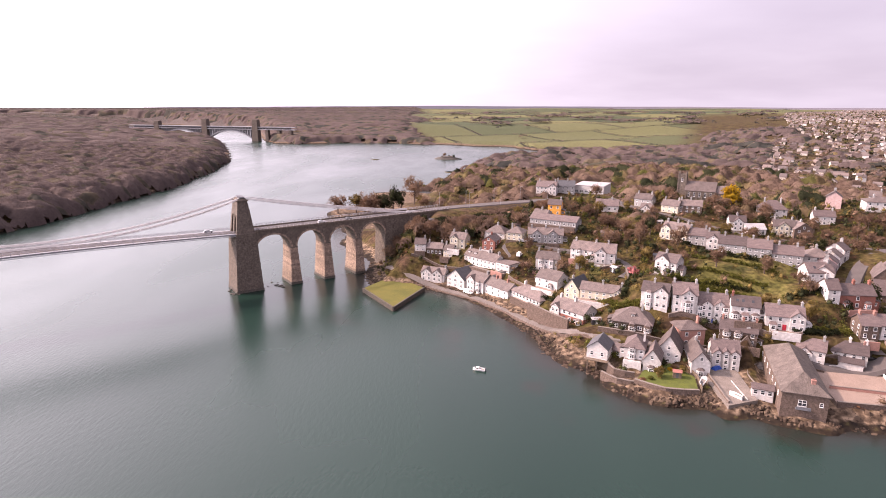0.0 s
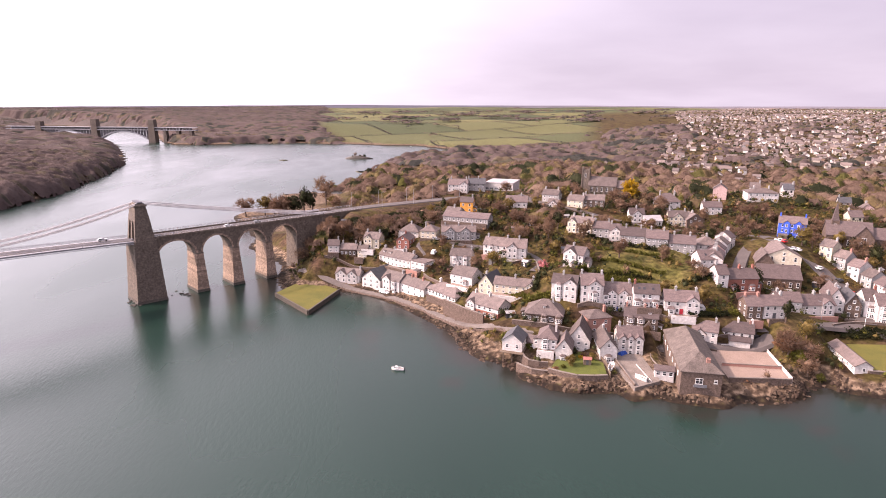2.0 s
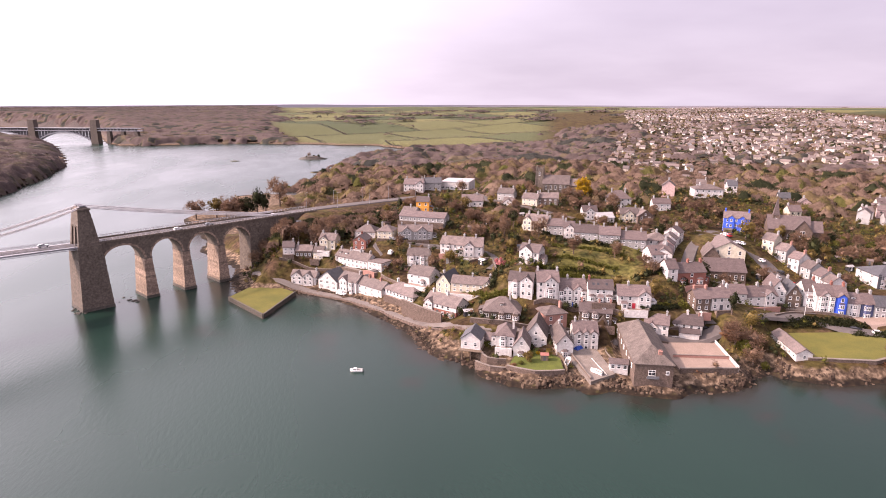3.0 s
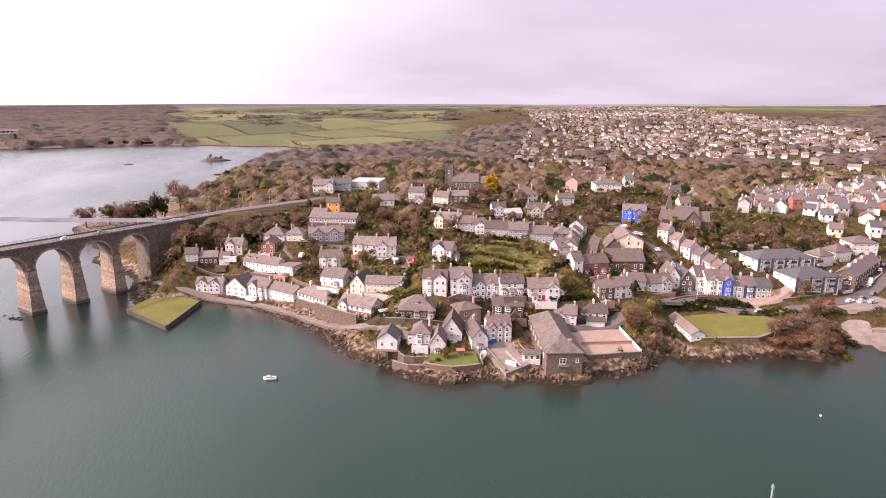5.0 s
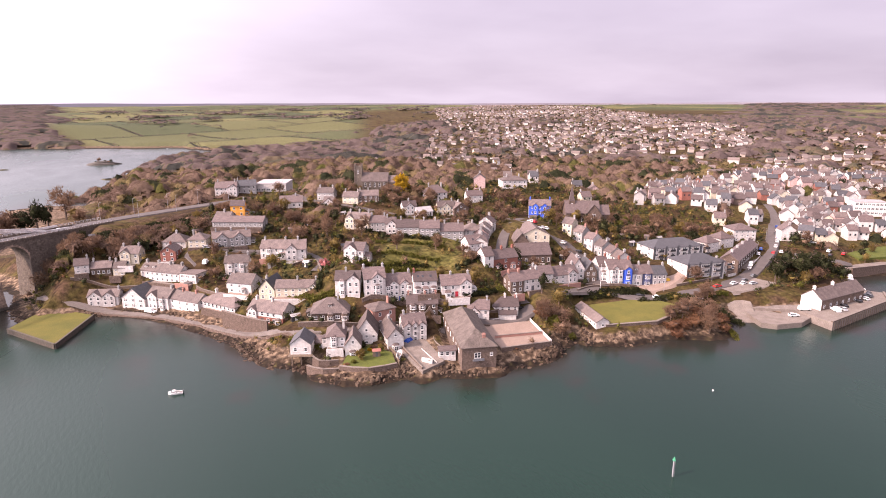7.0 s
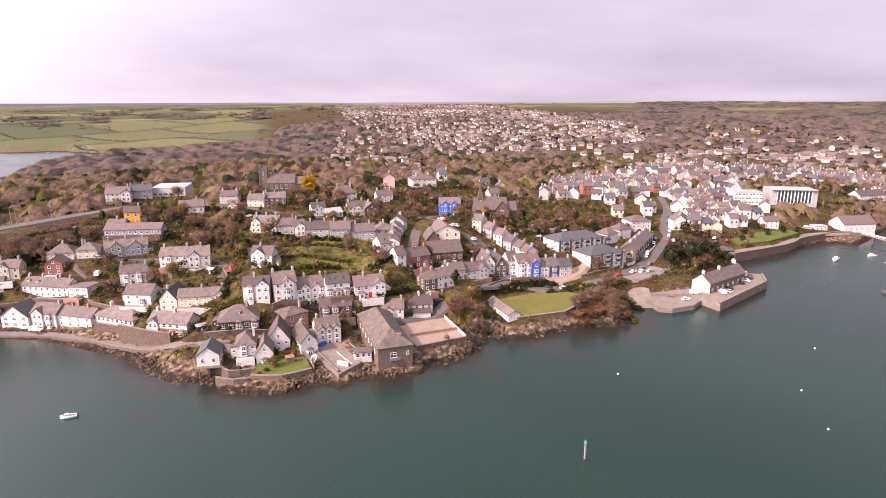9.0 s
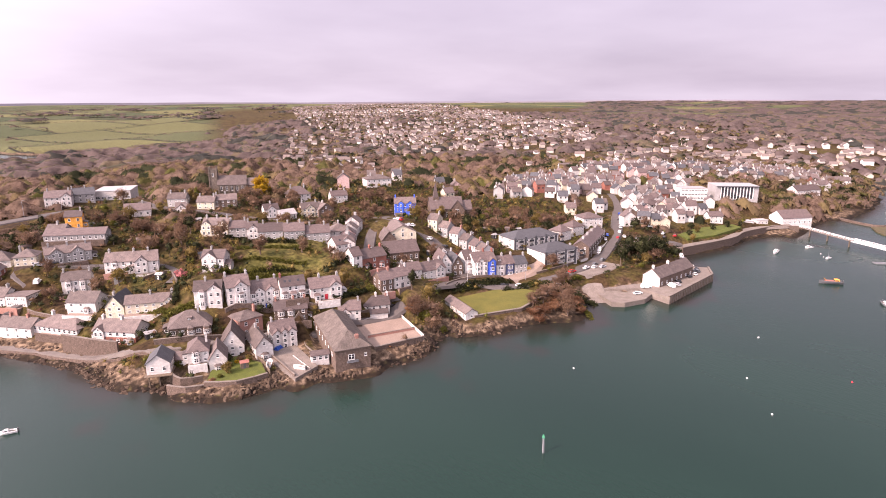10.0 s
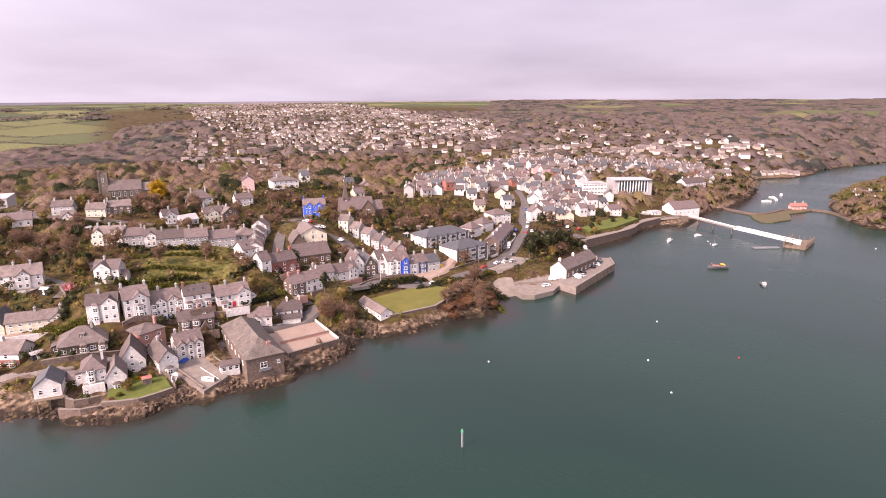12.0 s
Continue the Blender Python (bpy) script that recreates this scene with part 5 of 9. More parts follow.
    if porch is not None:
        px = (porch - 0.5) * w
        po = part("porch", Shape().box(px - 1.1, px + 1.1, -1.5, -0.01, -1.0, 2.35), M[wall], ho)
        part("porch_roof", Shape().loft([(px - 1.35, -1.75, 2.35), (px + 1.35, -1.75, 2.35), (px + 1.35, 0.0, 2.35), (px - 1.35, 0.0, 2.35)], [(px - 0.9, -0.9, 2.95), (px + 0.9, -0.9, 2.95), (px + 0.9, 0.0, 3.1), (px - 0.9, 0.0, 3.1)]), M[roof], po)
        put_window(ho, px, -1.5, 0.6, 1.3, 1.4)
    if name == "house" and not group and z is None and math.hypot(x, y) < 345:
        yard(x, y, yaw, base, w, d)
        if wing is None and form in ("x", "hip") and yard_rnd.random() < 0.55:
            sgn, ew, ed = yard_rnd.choice((-1, 1)), yard_rnd.uniform(1.8, 3.0), yard_rnd.uniform(3.0, 4.5)
            xa, xb = sorted((sgn * (w / 2 - 0.05), sgn * (w / 2 + ew)))
            y0 = d * yard_rnd.uniform(0.15, 0.4)
            ext = part("extension", Shape().box(xa, xb, y0, y0 + ed, -deep, 2.45), M[wall], ho)
            za, zb = (2.45, 3.3) if sgn < 0 else (3.3, 2.45)
            part("extension_roof", Shape().loft([(xa - 0.15, y0 - 0.2, za), (xb + 0.15, y0 - 0.2, zb), (xb + 0.15, y0 + ed + 0.2, zb), (xa - 0.15, y0 + ed + 0.2, za)],
                 [(xa - 0.15, y0 - 0.2, za + 0.16), (xb + 0.15, y0 - 0.2, zb + 0.16), (xb + 0.15, y0 + ed + 0.2, zb + 0.16), (xa - 0.15, y0 + ed + 0.2, za + 0.16)]), M[roof if yard_rnd.random() < 0.7 else "flat_roof"], ext)
            put_window(ho, (xa + xb) / 2, y0, 0.9, min(1.3, ew - 0.8), 1.1)
    return ho


# houses along the shore road and the slope above it
house("white rendered house with twin front gables beside the shore road", -19.9, 296.6, -21, 13.1, 7, 4.13, gables=((0.25, 6, 4.13), (0.7, 5.5, 4.13)), rows=2, cols=4, chim=(0.95,))
house("white gabled boathouse with dark slate roof and dark window panels", -7.8, 288.2, -41, 11.9, 14, 4.82, form="y", rh=4.6, roof="slate_dark", rows=2, cols=3, chim=(), ww=1.6, wh=1.7)
house("white gabled house with bay windows beside the shore road", 1.8, 281, -45, 11.4, 9, 5.59, gables=((0.3, 4.5, 5.85),), bays=((0.75, 2),), rows=2, cols=3, chim=(0.9,))
house("long white cottage with brick chimney on the shore road", 11.7, 271.4, -51, 17.1, 8, 4.64, rows=2, cols=4, chim=(0.3, 0.75), chim_kind="pink_brick")
house("pale hipped bungalow with glazed sun room above a stone wall", 23.9, 257.7, -56, 21.4, 12, 2.66, form="hip", rh=3.0, rows=1, cols=9, ww=1.3, wh=1.5, chim=(0.2,), chim_kind="render_white")
house("white house with red ground floor and bays on the shore road", 39.2, 232.9, -47, 16.4, 9, 4.99, gables=((0.15, 4, 4.99),), lower="red_brick", bays=((0.88, 1),), rows=2, cols=6, door=0.42, chim=(0.1, 0.55), chim_kind="render_white", wh=1.5, ww=1.3)
house("small white cottage under the wooded bank", -27.5, 311, -2, 5.8, 7, 3.8, rows=2, cols=2, chim=(0.9,), roof="slate")
house("stone cottage with brown roof under the wooded bank", -19.9, 309.7, -12, 8.6, 7, 3.42, wall="rubble", rows=1, cols=4, chim=(0.1, 0.9))
house("cream cottage with pitched slate roof on the slope", -12.6, 307.6, -20, 5.1, 7, 3.61, wall="render_cream", rows=2, cols=2, chim=(0.1,))
house("tall cream gabled house on the slope", -7.7, 310.2, -22, 8.6, 8, 5.33, wall="render_cream", gables=((0.3, 4.5, 5.50),), rows=2, cols=3, chim=(0.1, 0.9))
house("long white terrace of cottages on the slope", 4.1, 295.2, -45, 21.9, 8, 4.64, rows=2, cols=8, dormers=(0.1, 0.3), chim=(0.05, 0.35, 0.65, 0.95))
house("white flat-roofed modern extension with wide windows", 15.2, 283.2, -45, 8.9, 8, 4.3, form="flat", rows=2, cols=3, ww=1.7, chim=())
house("white house with a red gable end on the slope", 8.7, 302.1, -23, 7.0, 9, 4.73, form="y", wall="red_brick", roof="slate", rows=2, cols=2, chim=(0.5,), chim_kind="red_brick")
house("hipped slate-roofed house behind the lane", 12.4, 315.9, -25, 11.1, 9, 3.87, form="hip", rows=2, cols=3, chim=(0.5,))
house("cream house with wide slate roof on the lane", 22.1, 306.2, -22, 8.4, 9, 3.96, wall="render_cream", form="hip", rows=2, cols=3, chim=(0.2,))
house("grey double-gabled pair of houses on the lane", 38.1, 304.2, -6, 17.8, 8, 4.47, wall="render_grey", gables=((0.25, 5, 4.64), (0.7, 5, 4.64)), rows=2, cols=5, chim=(0.1, 0.5, 0.9))
house("long low grey-roofed workshop beside the main road", 43.2, 317.8, -28, 26.1, 9, 2.85, wall="render_grey", roof="slate", rh=2.2, rows=1, cols=10, chim=())
house("orange painted house beside the main road", 46.3, 335.7, -18, 7.3, 7, 6, wall="render_orange", rows=2, cols=2, chim=(0.9,), roof="slate")
house("white cottage behind the orange house", 37, 327.3, -34, 8.3, 7, 2.6, rows=1, cols=4, chim=(0.5,))
house("large white house with gabled wing on the slope", 53.4, 281.7, -29, 12.4, 9, 4.99, rows=2, cols=4, bays=((0.35, 2),), chim=(0.1, 0.9))
house("white gabled villa with ground floor sun room", 61.4, 270.6, -18, 9.2, 10, 5.16, gables=((0.3, 4.6, 5.33),), rows=2, cols=3, chim=(0.6,))
house("tall white house with two double bays", 36.1, 280.5, -20, 10.5, 8, 5.85, bays=((0.25, 2), (0.75, 2)), rows=2, cols=3, chim=(0.05, 0.95))
house("white house with wide pitched roof on the terrace", 33.9, 259.6, -41, 11.4, 9, 4.47, bays=((0.7, 1),), rows=2, cols=3, chim=(0.1,))
house("cream gabled cottage with dark slate roof", 43, 247.3, -39, 7.1, 10, 4.82, wall="render_cream", form="y", roof="slate_dark", rows=2, cols=2, chim=(0.1,), rh=4.2)
house("long cream farmhouse range with slate roof", 53.7, 239.4, -25, 17.3, 7, 3.96, wall="render_cream", rows=2, cols=6, chim=(0.5, 0.95), gables=((0.92, 4, 4.13),))
house("stone bungalow with broad hipped roof and large white bay", 60.2, 213.8, -21, 14.3, 12, 3.23, wall="rubble", form="hip", rh=4.6, rows=1, cols=5, dormers=(0.5,), bays=((0.52, 1), (0.9, 1)), chim=(0.7,), ww=1.7)
house("white house with rounded corner bay and sun room", 70.4, 222.6, -27, 9.9, 8, 6.19, gables=((0.75, 5, 6.36),), bays=((0.3, 2),), rows=2, cols=3, chim=(0.4,), roof="slate")
house("three-storey white gabled villa with double bay", 80.7, 218.6, -13, 8.6, 10, 7.4, gables=((0.62, 4.6, 7.57),), bays=((0.62, 2),), rows=3, cols=3, chim=(0.05, 0.95), roof="slate")
house("three-storey pale gabled pair with blue door", 90.8, 217.6, -13, 10.9, 10, 7.22, wall="render_white", gables=((0.3, 4, 7.40), (0.72, 4, 7.40)), bays=((0.9, 3), (0.08, 3)), rows=3, cols=4, door=0.5, door_kind="render_blue", chim=(0.35, 0.95), roof="slate")
house("white house with slate roof, rooflights and brick chimney", 99.2, 209.8, -17, 9.3, 8, 5.16, rows=2, cols=4, skylights=((0.2, 0.5), (0.4, 0.5), (0.75, 0.5)), bays=((0.15, 1), (0.85, 1)), chim=(0.04,), chim_kind="red_brick", roof="slate", porch=0.5)
house("white gabled house with red front door", 110.6, 204.4, -17, 12.2, 9, 4.99, gables=((0.82, 4.8, 5.16),), rows=2, cols=4, door=0.5, door_kind="red_paint", chim=(0.35, 0.95), porch=0.2, roof="slate")
house("narrow pink brick house with tall chimney", 80.5, 207.5, 7, 9.2, 9, 6.36, wall="pink_brick", form="hip", rh=2.2, rows=2, cols=2, side=1, chim=(0.9,), chim_kind="pink_brick")
house("stone house with bay windows and dormer", 95.5, 205.3, -24, 12.2, 8, 4.99, wall="rubble", dormers=(0.75,), bays=((0.2, 2), (0.5, 2)), rows=2, cols=4, chim=(0.05, 0.6, 0.95), chim_kind="pink_brick", roof="slate")
house("white gabled house with steep roof near the water", 69.3, 198.2, -23, 7.9, 11, 4.3, form="y", rh=5.6, rows=2, cols=3, chim=(), roof="slate_pink")
house("white house with long sloping roof near the water", 77.5, 189.9, -9, 6.0, 14, 5.16, form="y", rh=3.4, rows=2, cols=2, bays=((0.5, 1),), chim=(0.8,))
house("white three-gabled house with balcony and blue tarpaulin", 87.7, 195.2, -13, 8.8, 10, 6.02, gables=((0.2, 3.4, 6.19), (0.5, 3.4, 6.19), (0.8, 3.4, 6.19)), rows=3, cols=3, chim=(0.1,), roof="slate")
house("white villa with slate roof and bay above the garden", 56.6, 195, -21, 6.6, 9, 3.96, form="hip", rh=3.4, bays=((0.4, 2),), rows=2, cols=3, chim=(0.9,), roof="slate", chim_kind="render_white")
house("white gabled wing with red-brown roof above the lawn", 61.4, 190.5, -21, 5.6, 9, 4.47, form="y", rh=3.8, rows=2, cols=2, bays=((0.5, 1),), chim=(), roof="slate_pink")
house("small slate-roofed outbuilding by the boathouse", 51.3, 201, -40, 5.4, 5, 2.09, rows=1, cols=2, side=0, chim=(), roof="slate", wall="timber")
house("white gabled cottage with slate roof by the yard", 116.2, 196.3, -30, 8.6, 8, 5.6, gables=((0.3, 4.5, 4.47),), rows=2, cols=3, chim=(0.1, 0.9), roof="slate")
house("white house with flat sun terrace beside the yard", 128.8, 195.7, -26, 10.5, 8, 5.0, rows=2, cols=4, chim=(0.5, 0.95), chim_kind="render_white", roof="slate", wing=(-3, 4, -3, 1, 2.6, 1.0, "x"))
# houses on the street up from the shore
house("red brick terrace with white window surrounds", 143.6, 219, -3, 12.5, 9, 5.33, wall="red_brick", rows=2, cols=5, bays=((0.2, 1), (0.8, 1)), chim=(0.05, 0.5, 0.95), chim_kind="red_brick", roof="slate")
house("white rendered end house of the brick terrace", 134.8, 218.8, -6, 4.2, 9, 5.16, rows=2, cols=1, chim=(0.1,), roof="slate")
house("grey stone house with slate roof on the street corner", 137.3, 200.2, -8, 5.7, 8, 5.16, wall="rubble", rows=2, cols=2, chim=(0.1, 0.9), chim_kind="pink_brick", roof="slate")
house("white rendered house on the street corner", 145.1, 200, -4, 8.2, 8, 5.16, rows=2, cols=3, chim=(0.95,), roof="slate", door=0.5)
house("yellow stone chapel with pedimented front", 175, 240.2, -23, 14.0, 18, 6.02, wall="render_cream", form="y", rh=3.6, rows=2, cols=3, side=4, chim=(), roof="slate_pink", wh=2.2, name="chapel", category="chapel")
house("stone schoolroom with broad slate roof", 168.3, 231.3, -19, 16.9, 13, 4.3, wall="rubble", rows=1, cols=6, chim=(), roof="slate", wh=2.0)
house("stone hall with slate roof beside the chapel", 166.8, 240.4, -24, 7.1, 12, 4.73, wall="rubble", form="y", rh=4, rows=1, cols=2, chim=(), roof="slate_pink", wh=2)
house("low white cottage with slate roof by the street", 156.8, 208.1, -12, 9.2, 8, 3.78, rows=2, cols=3, chim=(0.1,), roof="slate")
house("white gabled cottage row by the street", 168.5, 207.1, -4, 13.0, 9, 4.13, gables=((0.75, 4.5, 4.30),), rows=2, cols=4, chim=(0.5, 0.95), roof="slate")
house("white gabled shop house with stone side", 179.1, 211.4, -23, 5.9, 12, 5.33, form="y", rh=4.4, rows=2, cols=2, chim=(0.3,), roof="slate")
house("dark stone gabled house with arched door", 184.1, 208.2, -23, 5.5, 12, 5.68, wall="rubble", form="y", rh=4.2, rows=2, cols=2, chim=(0.9,), roof="slate_dark")
# tall terrace facing the bowling green
house("white three-storey terraced house with bays", 190.6, 206.8, -20, 4.7, 10, 7.22, rows=3, cols=2, bays=((0.5, 2),), chim=(0.95,), chim_kind="red_brick", roof="slate", group="tall terrace facing the bowling green")
house("white three-storey terraced house with bays", 193, 201.4, -20, 6.9, 10, 7.22, rows=3, cols=3, bays=((0.3, 3), (0.8, 3)), gables=((0.5, 3.2, 7.40),), chim=(0.95,), chim_kind="red_brick", roof="slate", group="tall terrace facing the bowling green")
house("royal blue three-storey terraced house with bay", 198.1, 198.9, -21, 4.2, 10, 7.57, wall="render_blue", rows=3, cols=1, bays=((0.5, 2),), gables=((0.5, 3, 7.74),), chim=(0.9,), chim_kind="red_brick", roof="slate", group="tall terrace facing the bowling green")
house("grey-white two-storey terraced house with dormer", 203.5, 198.2, -21, 4.8, 9, 5.68, rows=2, cols=2, dormers=(0.5,), bays=((0.5, 2),), chim=(0.95,), roof="slate", group="tall terrace facing the bowling green")
house("dark blue and white terraced house with bay", 208.2, 196.5, -21, 4.5, 9, 6.02, wall="render_navy", rows=2, cols=2, bays=((0.5, 2),), chim=(0.95,), roof="slate", group="tall terrace facing the bowling green")
house("grey terraced end house with slate roof", 213.3, 193.9, -21, 6.7, 9, 5.33, wall="render_grey", rows=2, cols=3, chim=(0.95,), roof="slate_dark", group="tall terrace facing the bowling green")
# newer blocks and terraces by the slipway
house("white block of flats with grey hipped roof and glazed balconies", 242.3, 209.5, -12, 29.5, 15, 7.22, form="hip", rh=3.4, rows=3, cols=9, ww=2.0, chim=(), roof="slate_dark", side=2, name="apartment_block", category="apartment block")
house("white corner block of flats with grey hipped roof", 238.5, 189.1, -10, 21.4, 15, 6.71, form="hip", rh=3.4, rows=3, cols=6, ww=2.0, chim=(), roof="slate_dark", name="apartment_block", category="apartment block")
house("white gabled townhouse with slate roof", 274.4, 214.8, 1, 9.6, 9, 5.5, form="hip", rows=3, cols=3, chim=(), roof="slate")
house("white gabled townhouse with slate roof", 288.1, 216.8, -6, 9.7, 9, 5.5, form="hip", rows=3, cols=3, chim=(), roof="slate")
house("tall white rendered block with slate roof", 309.3, 221.6, -23, 13.3, 12, 6.54, form="hip", rh=3, rows=3, cols=4, chim=(0.9,), roof="slate")
house("dark slate-roofed terrace beside the slipway street", 281.9, 198.5, 25, 45.0, 9, 4.82, wall="rubble", rows=2, cols=9, chim=(0.1, 0.35, 0.6, 0.85), roof="slate")
house("white gabled cottage at the end of the dark terrace", 257.6, 192.4, 4, 7.9, 8, 4.3, rows=2, cols=2, chim=(0.1,), roof="slate")
# the hill behind
house("royal blue three-storey house with white window surrounds", 216.4, 294, -35, 13.1, 9, 8.26, wall="render_blue", rows=3, cols=3, chim=(0.05, 0.95), chim_kind="render_blue", roof="slate", gables=((0.3, 3, 8.43), (0.72, 3, 8.43)))
house("white hipped mansion among trees", 230.8, 343.2, -18, 17.4, 12, 5.5, form="hip", rh=2.6, rows=2, cols=5, chim=(0.25, 0.75), roof="slate_pink", name="mansion", category="house")
house("white cottage with gable beside the hill road", 141.3, 319.6, -11, 8.1, 8, 4.64, gables=((0.5, 5, 4.64),), rows=2, cols=2, chim=(0.5,), roof="slate")
house("white bungalow with low roof beside the hill road", 149.3, 315, 4, 10.0, 7, 2.66, rows=1, cols=3, chim=(), roof="flat_roof")
house("stone house with cross gable on the hill", 163.7, 316.2, -16, 10.1, 9, 4.82, wall="render_cream", gables=((0.5, 5, 4.99),), rows=2, cols=3, chim=(0.1, 0.9))
house("stone gabled house on the hill", 171.6, 311.9, -3, 9.2, 9, 4.82, wall="rubble", form="y", rows=2, cols=2, chim=(0.5,))
house("white villa on the wooded hill", 172.3, 346.5, -12, 14.1, 10, 4.99, form="hip", rows=2, cols=4, chim=(0.2, 0.8), roof="slate")
house("small white villa on the wooded hill", 194.4, 334.9, -15, 10.5, 8, 4.64, rows=2, cols=3, chim=(0.1, 0.9), roof="slate")
house("cream pair of houses above the field", 96.5, 283.9, -37, 11.9, 8, 5.16, wall="render_cream", gables=((0.15, 4.6, 5.33), (0.8, 4.6, 5.33)), rows=2, cols=4, chim=(0.1, 0.5, 0.9))
house("pale grey gabled house above the field", 104.9, 277.9, -26, 8.0, 8, 4.64, wall="render_grey", rows=2, cols=3, chim=(0.1, 0.9), roof="slate")
house("white gabled house above the field", 110.4, 273.9, -26, 4.8, 8, 4.82, gables=((0.6, 4, 4.99),), rows=2, cols=2, chim=(0.1,), roof="slate")
house("grey slate-roofed semi-detached house above the field", 115.4, 264.1, -24, 11.2, 9, 4.13, wall="render_grey", rows=2, cols=4, chim=(0.2, 0.8), roof="slate", group="semi-detached houses above the field")
house("grey slate-roofed semi-detached house above the field", 123.2, 255.4, -24, 9.3, 9, 4.13, wall="render_grey", rows=2, cols=4, chim=(0.2, 0.8), roof="slate", group="semi-detached houses above the field")
house("grey slate-roofed semi-detached house above the field", 133.2, 251.4, -24, 11.3, 9, 4.13, wall="render_grey", rows=2, cols=4, chim=(0.2, 0.8), roof="slate", group="semi-detached houses above the field")
house("pink-white house with hipped roof above the street", 147.5, 254.4, -15, 9.9, 9, 4.82, form="hip", rows=2, cols=3, chim=(0.5,), roof="slate_pink")
house("white house with rooflights on the street", 138.6, 235, -3, 9.6, 9, 4.3, rows=2, cols=3, skylights=((0.3, 0.5), (0.6, 0.5)), chim=(0.9,), roof="slate")
house("tall white house with a sun room at the field edge", 81.6, 247.3, -39, 9.1, 8, 5.68, gables=((0.35, 6, 5.85),), rows=2, cols=3, chim=(0.35,), roof="slate", wing=(3.5, 7.0, 1, 5, 3.0, 1.2, "x"))
house("cottage of pale stone beside the church", 112.1, 342.4, -37, 9.5, 8, 4.13, wall="render_cream", rows=2, cols=3, chim=(0.1, 0.9))
house("stone cottage beside the churchyard", 122.7, 339.9, -22, 12.2, 8, 4.13, wall="rubble", rows=2, cols=4, chim=(0.1, 0.5))
house("grey house with chimneys beside the churchyard", 100.8, 356.8, -36, 10.0, 8, 4.47, wall="render_grey", rows=2, cols=3, chim=(0.1, 0.9))
house("white dormer bungalow above the road", 99.8, 345.8, -28, 6.2, 8, 2.47, gables=((0.5, 5, 2.66),), rows=1, cols=2, chim=(0.9,))
house("grey-roofed house with white gable above the road", 79, 352.3, -17, 12.9, 9, 3.42, gables=((0.2, 6, 3.42),), rows=1, cols=4, chim=(0.7,), roof="slate")
house("white hotel with slate roof and gable beside the bridge road", 50.8, 416.4, -19, 13.6, 10, 4.99, rows=2, cols=5, chim=(0.1, 0.9), roof="slate", gables=((0.85, 5, 5.16),), name="hotel", category="hotel")
house("dark-roofed hotel wing beside the bridge road", 65.2, 421.7, -10, 12.5, 10, 4.99, wall="render_grey", rows=2, cols=4, chim=(0.05, 0.6), roof="slate_dark", name="hotel", category="hotel")
house("long white supermarket hall with pale flat roof", 81.9, 424.3, -24, 20.7, 24, 5.6, form="flat", rows=1, cols=6, chim=(), roof="flat_roof", ww=2.4, name="supermarket", category="shop building", side=0)

# ---- landmark buildings ----
def long_stone_store():
    w = house("large stone warehouse with a long hipped slate roof at the waterside", 98.1, 164.7, -17, 12.2, 36, 6.9, wall="rubble", roof="slate_old", form="hip", rh=4.6, rows=0, cols=0, side=0,
              chim=(), z=2.6, deep=4.0, name="warehouse", category="warehouse")
    put_window(w, -0.6, 0, 3.0, 2.2, 1.9)
    put_window(w, 4.3, 0, 3.6, 1.0, 1.2)
    part("balcony", Shape().box(-2.3, 1.6, -1.0, 0.0, 2.2, 2.4).box(-2.3, 1.6, -1.0, -0.92, 2.4, 3.2), M["steel_dark"], w, "dark iron balcony")
    part("chimney", chimney_mesh("pink_brick"), None, w, at=pose(2.2, 3.0, 9.0))
    for k in range(7):
        put_window(w, -6.1, 5 + k * 5.2, 3.4, 1.1, 1.5, -90)
    for k in range(3):
        part("loading_door", Shape().box(-0.9, 0.9, -0.07, 0.05, 0, 2.4), M["timber"], w, "brown timber doors", at=pose(-6.1, 17 + k * 9, 0.6, 0, 0, -90))
    return w


long_stone_store()
lean = house("small white lean-to store with grey roof beside the warehouse", 90.8, 174.4, -20, 6.0, 3.6, 2.6, roof="slate", rh=0.9, rows=1, cols=3, side=0, chim=(), z=3.3, name="store", category="shed", ww=1.2)
boathouse = house("white boathouse with dark slate roof on timber posts", 44.4, 197.2, -25, 7.2, 8.5, 3.4, form="y", rh=2.8, roof="slate_dark", rows=1, cols=2, chim=(), z=5.2, name="boathouse", category="boathouse", deep=0.3)
for k, (px, py) in enumerate(((-3.2, 0.3), (0, 0.3), (3.2, 0.3), (-3.2, 5), (3.2, 5))):
    part("post", Shape().box(px - 0.2, px + 0.2, py - 0.2, py + 0.2, -6.5, -0.3), M["timber"], boathouse)
part("deck", Shape().box(-4.2, 4.2, -1.8, 8.5, -0.55, -0.3), M["timber"], boathouse, "dark timber platform")
wall_run("ruined stone quay walls by the boathouse", [(47.9, 195.7), (49, 189.9), (55, 187.3)], 1.6, 0.6, "rubble", 3.0, depth=4)
wall_run("stone garden terrace wall by the boathouse", [(44.9, 190.9), (49, 185.5), (56.1, 183)], 0.4, 0.7, "rubble", 2.8, depth=4)

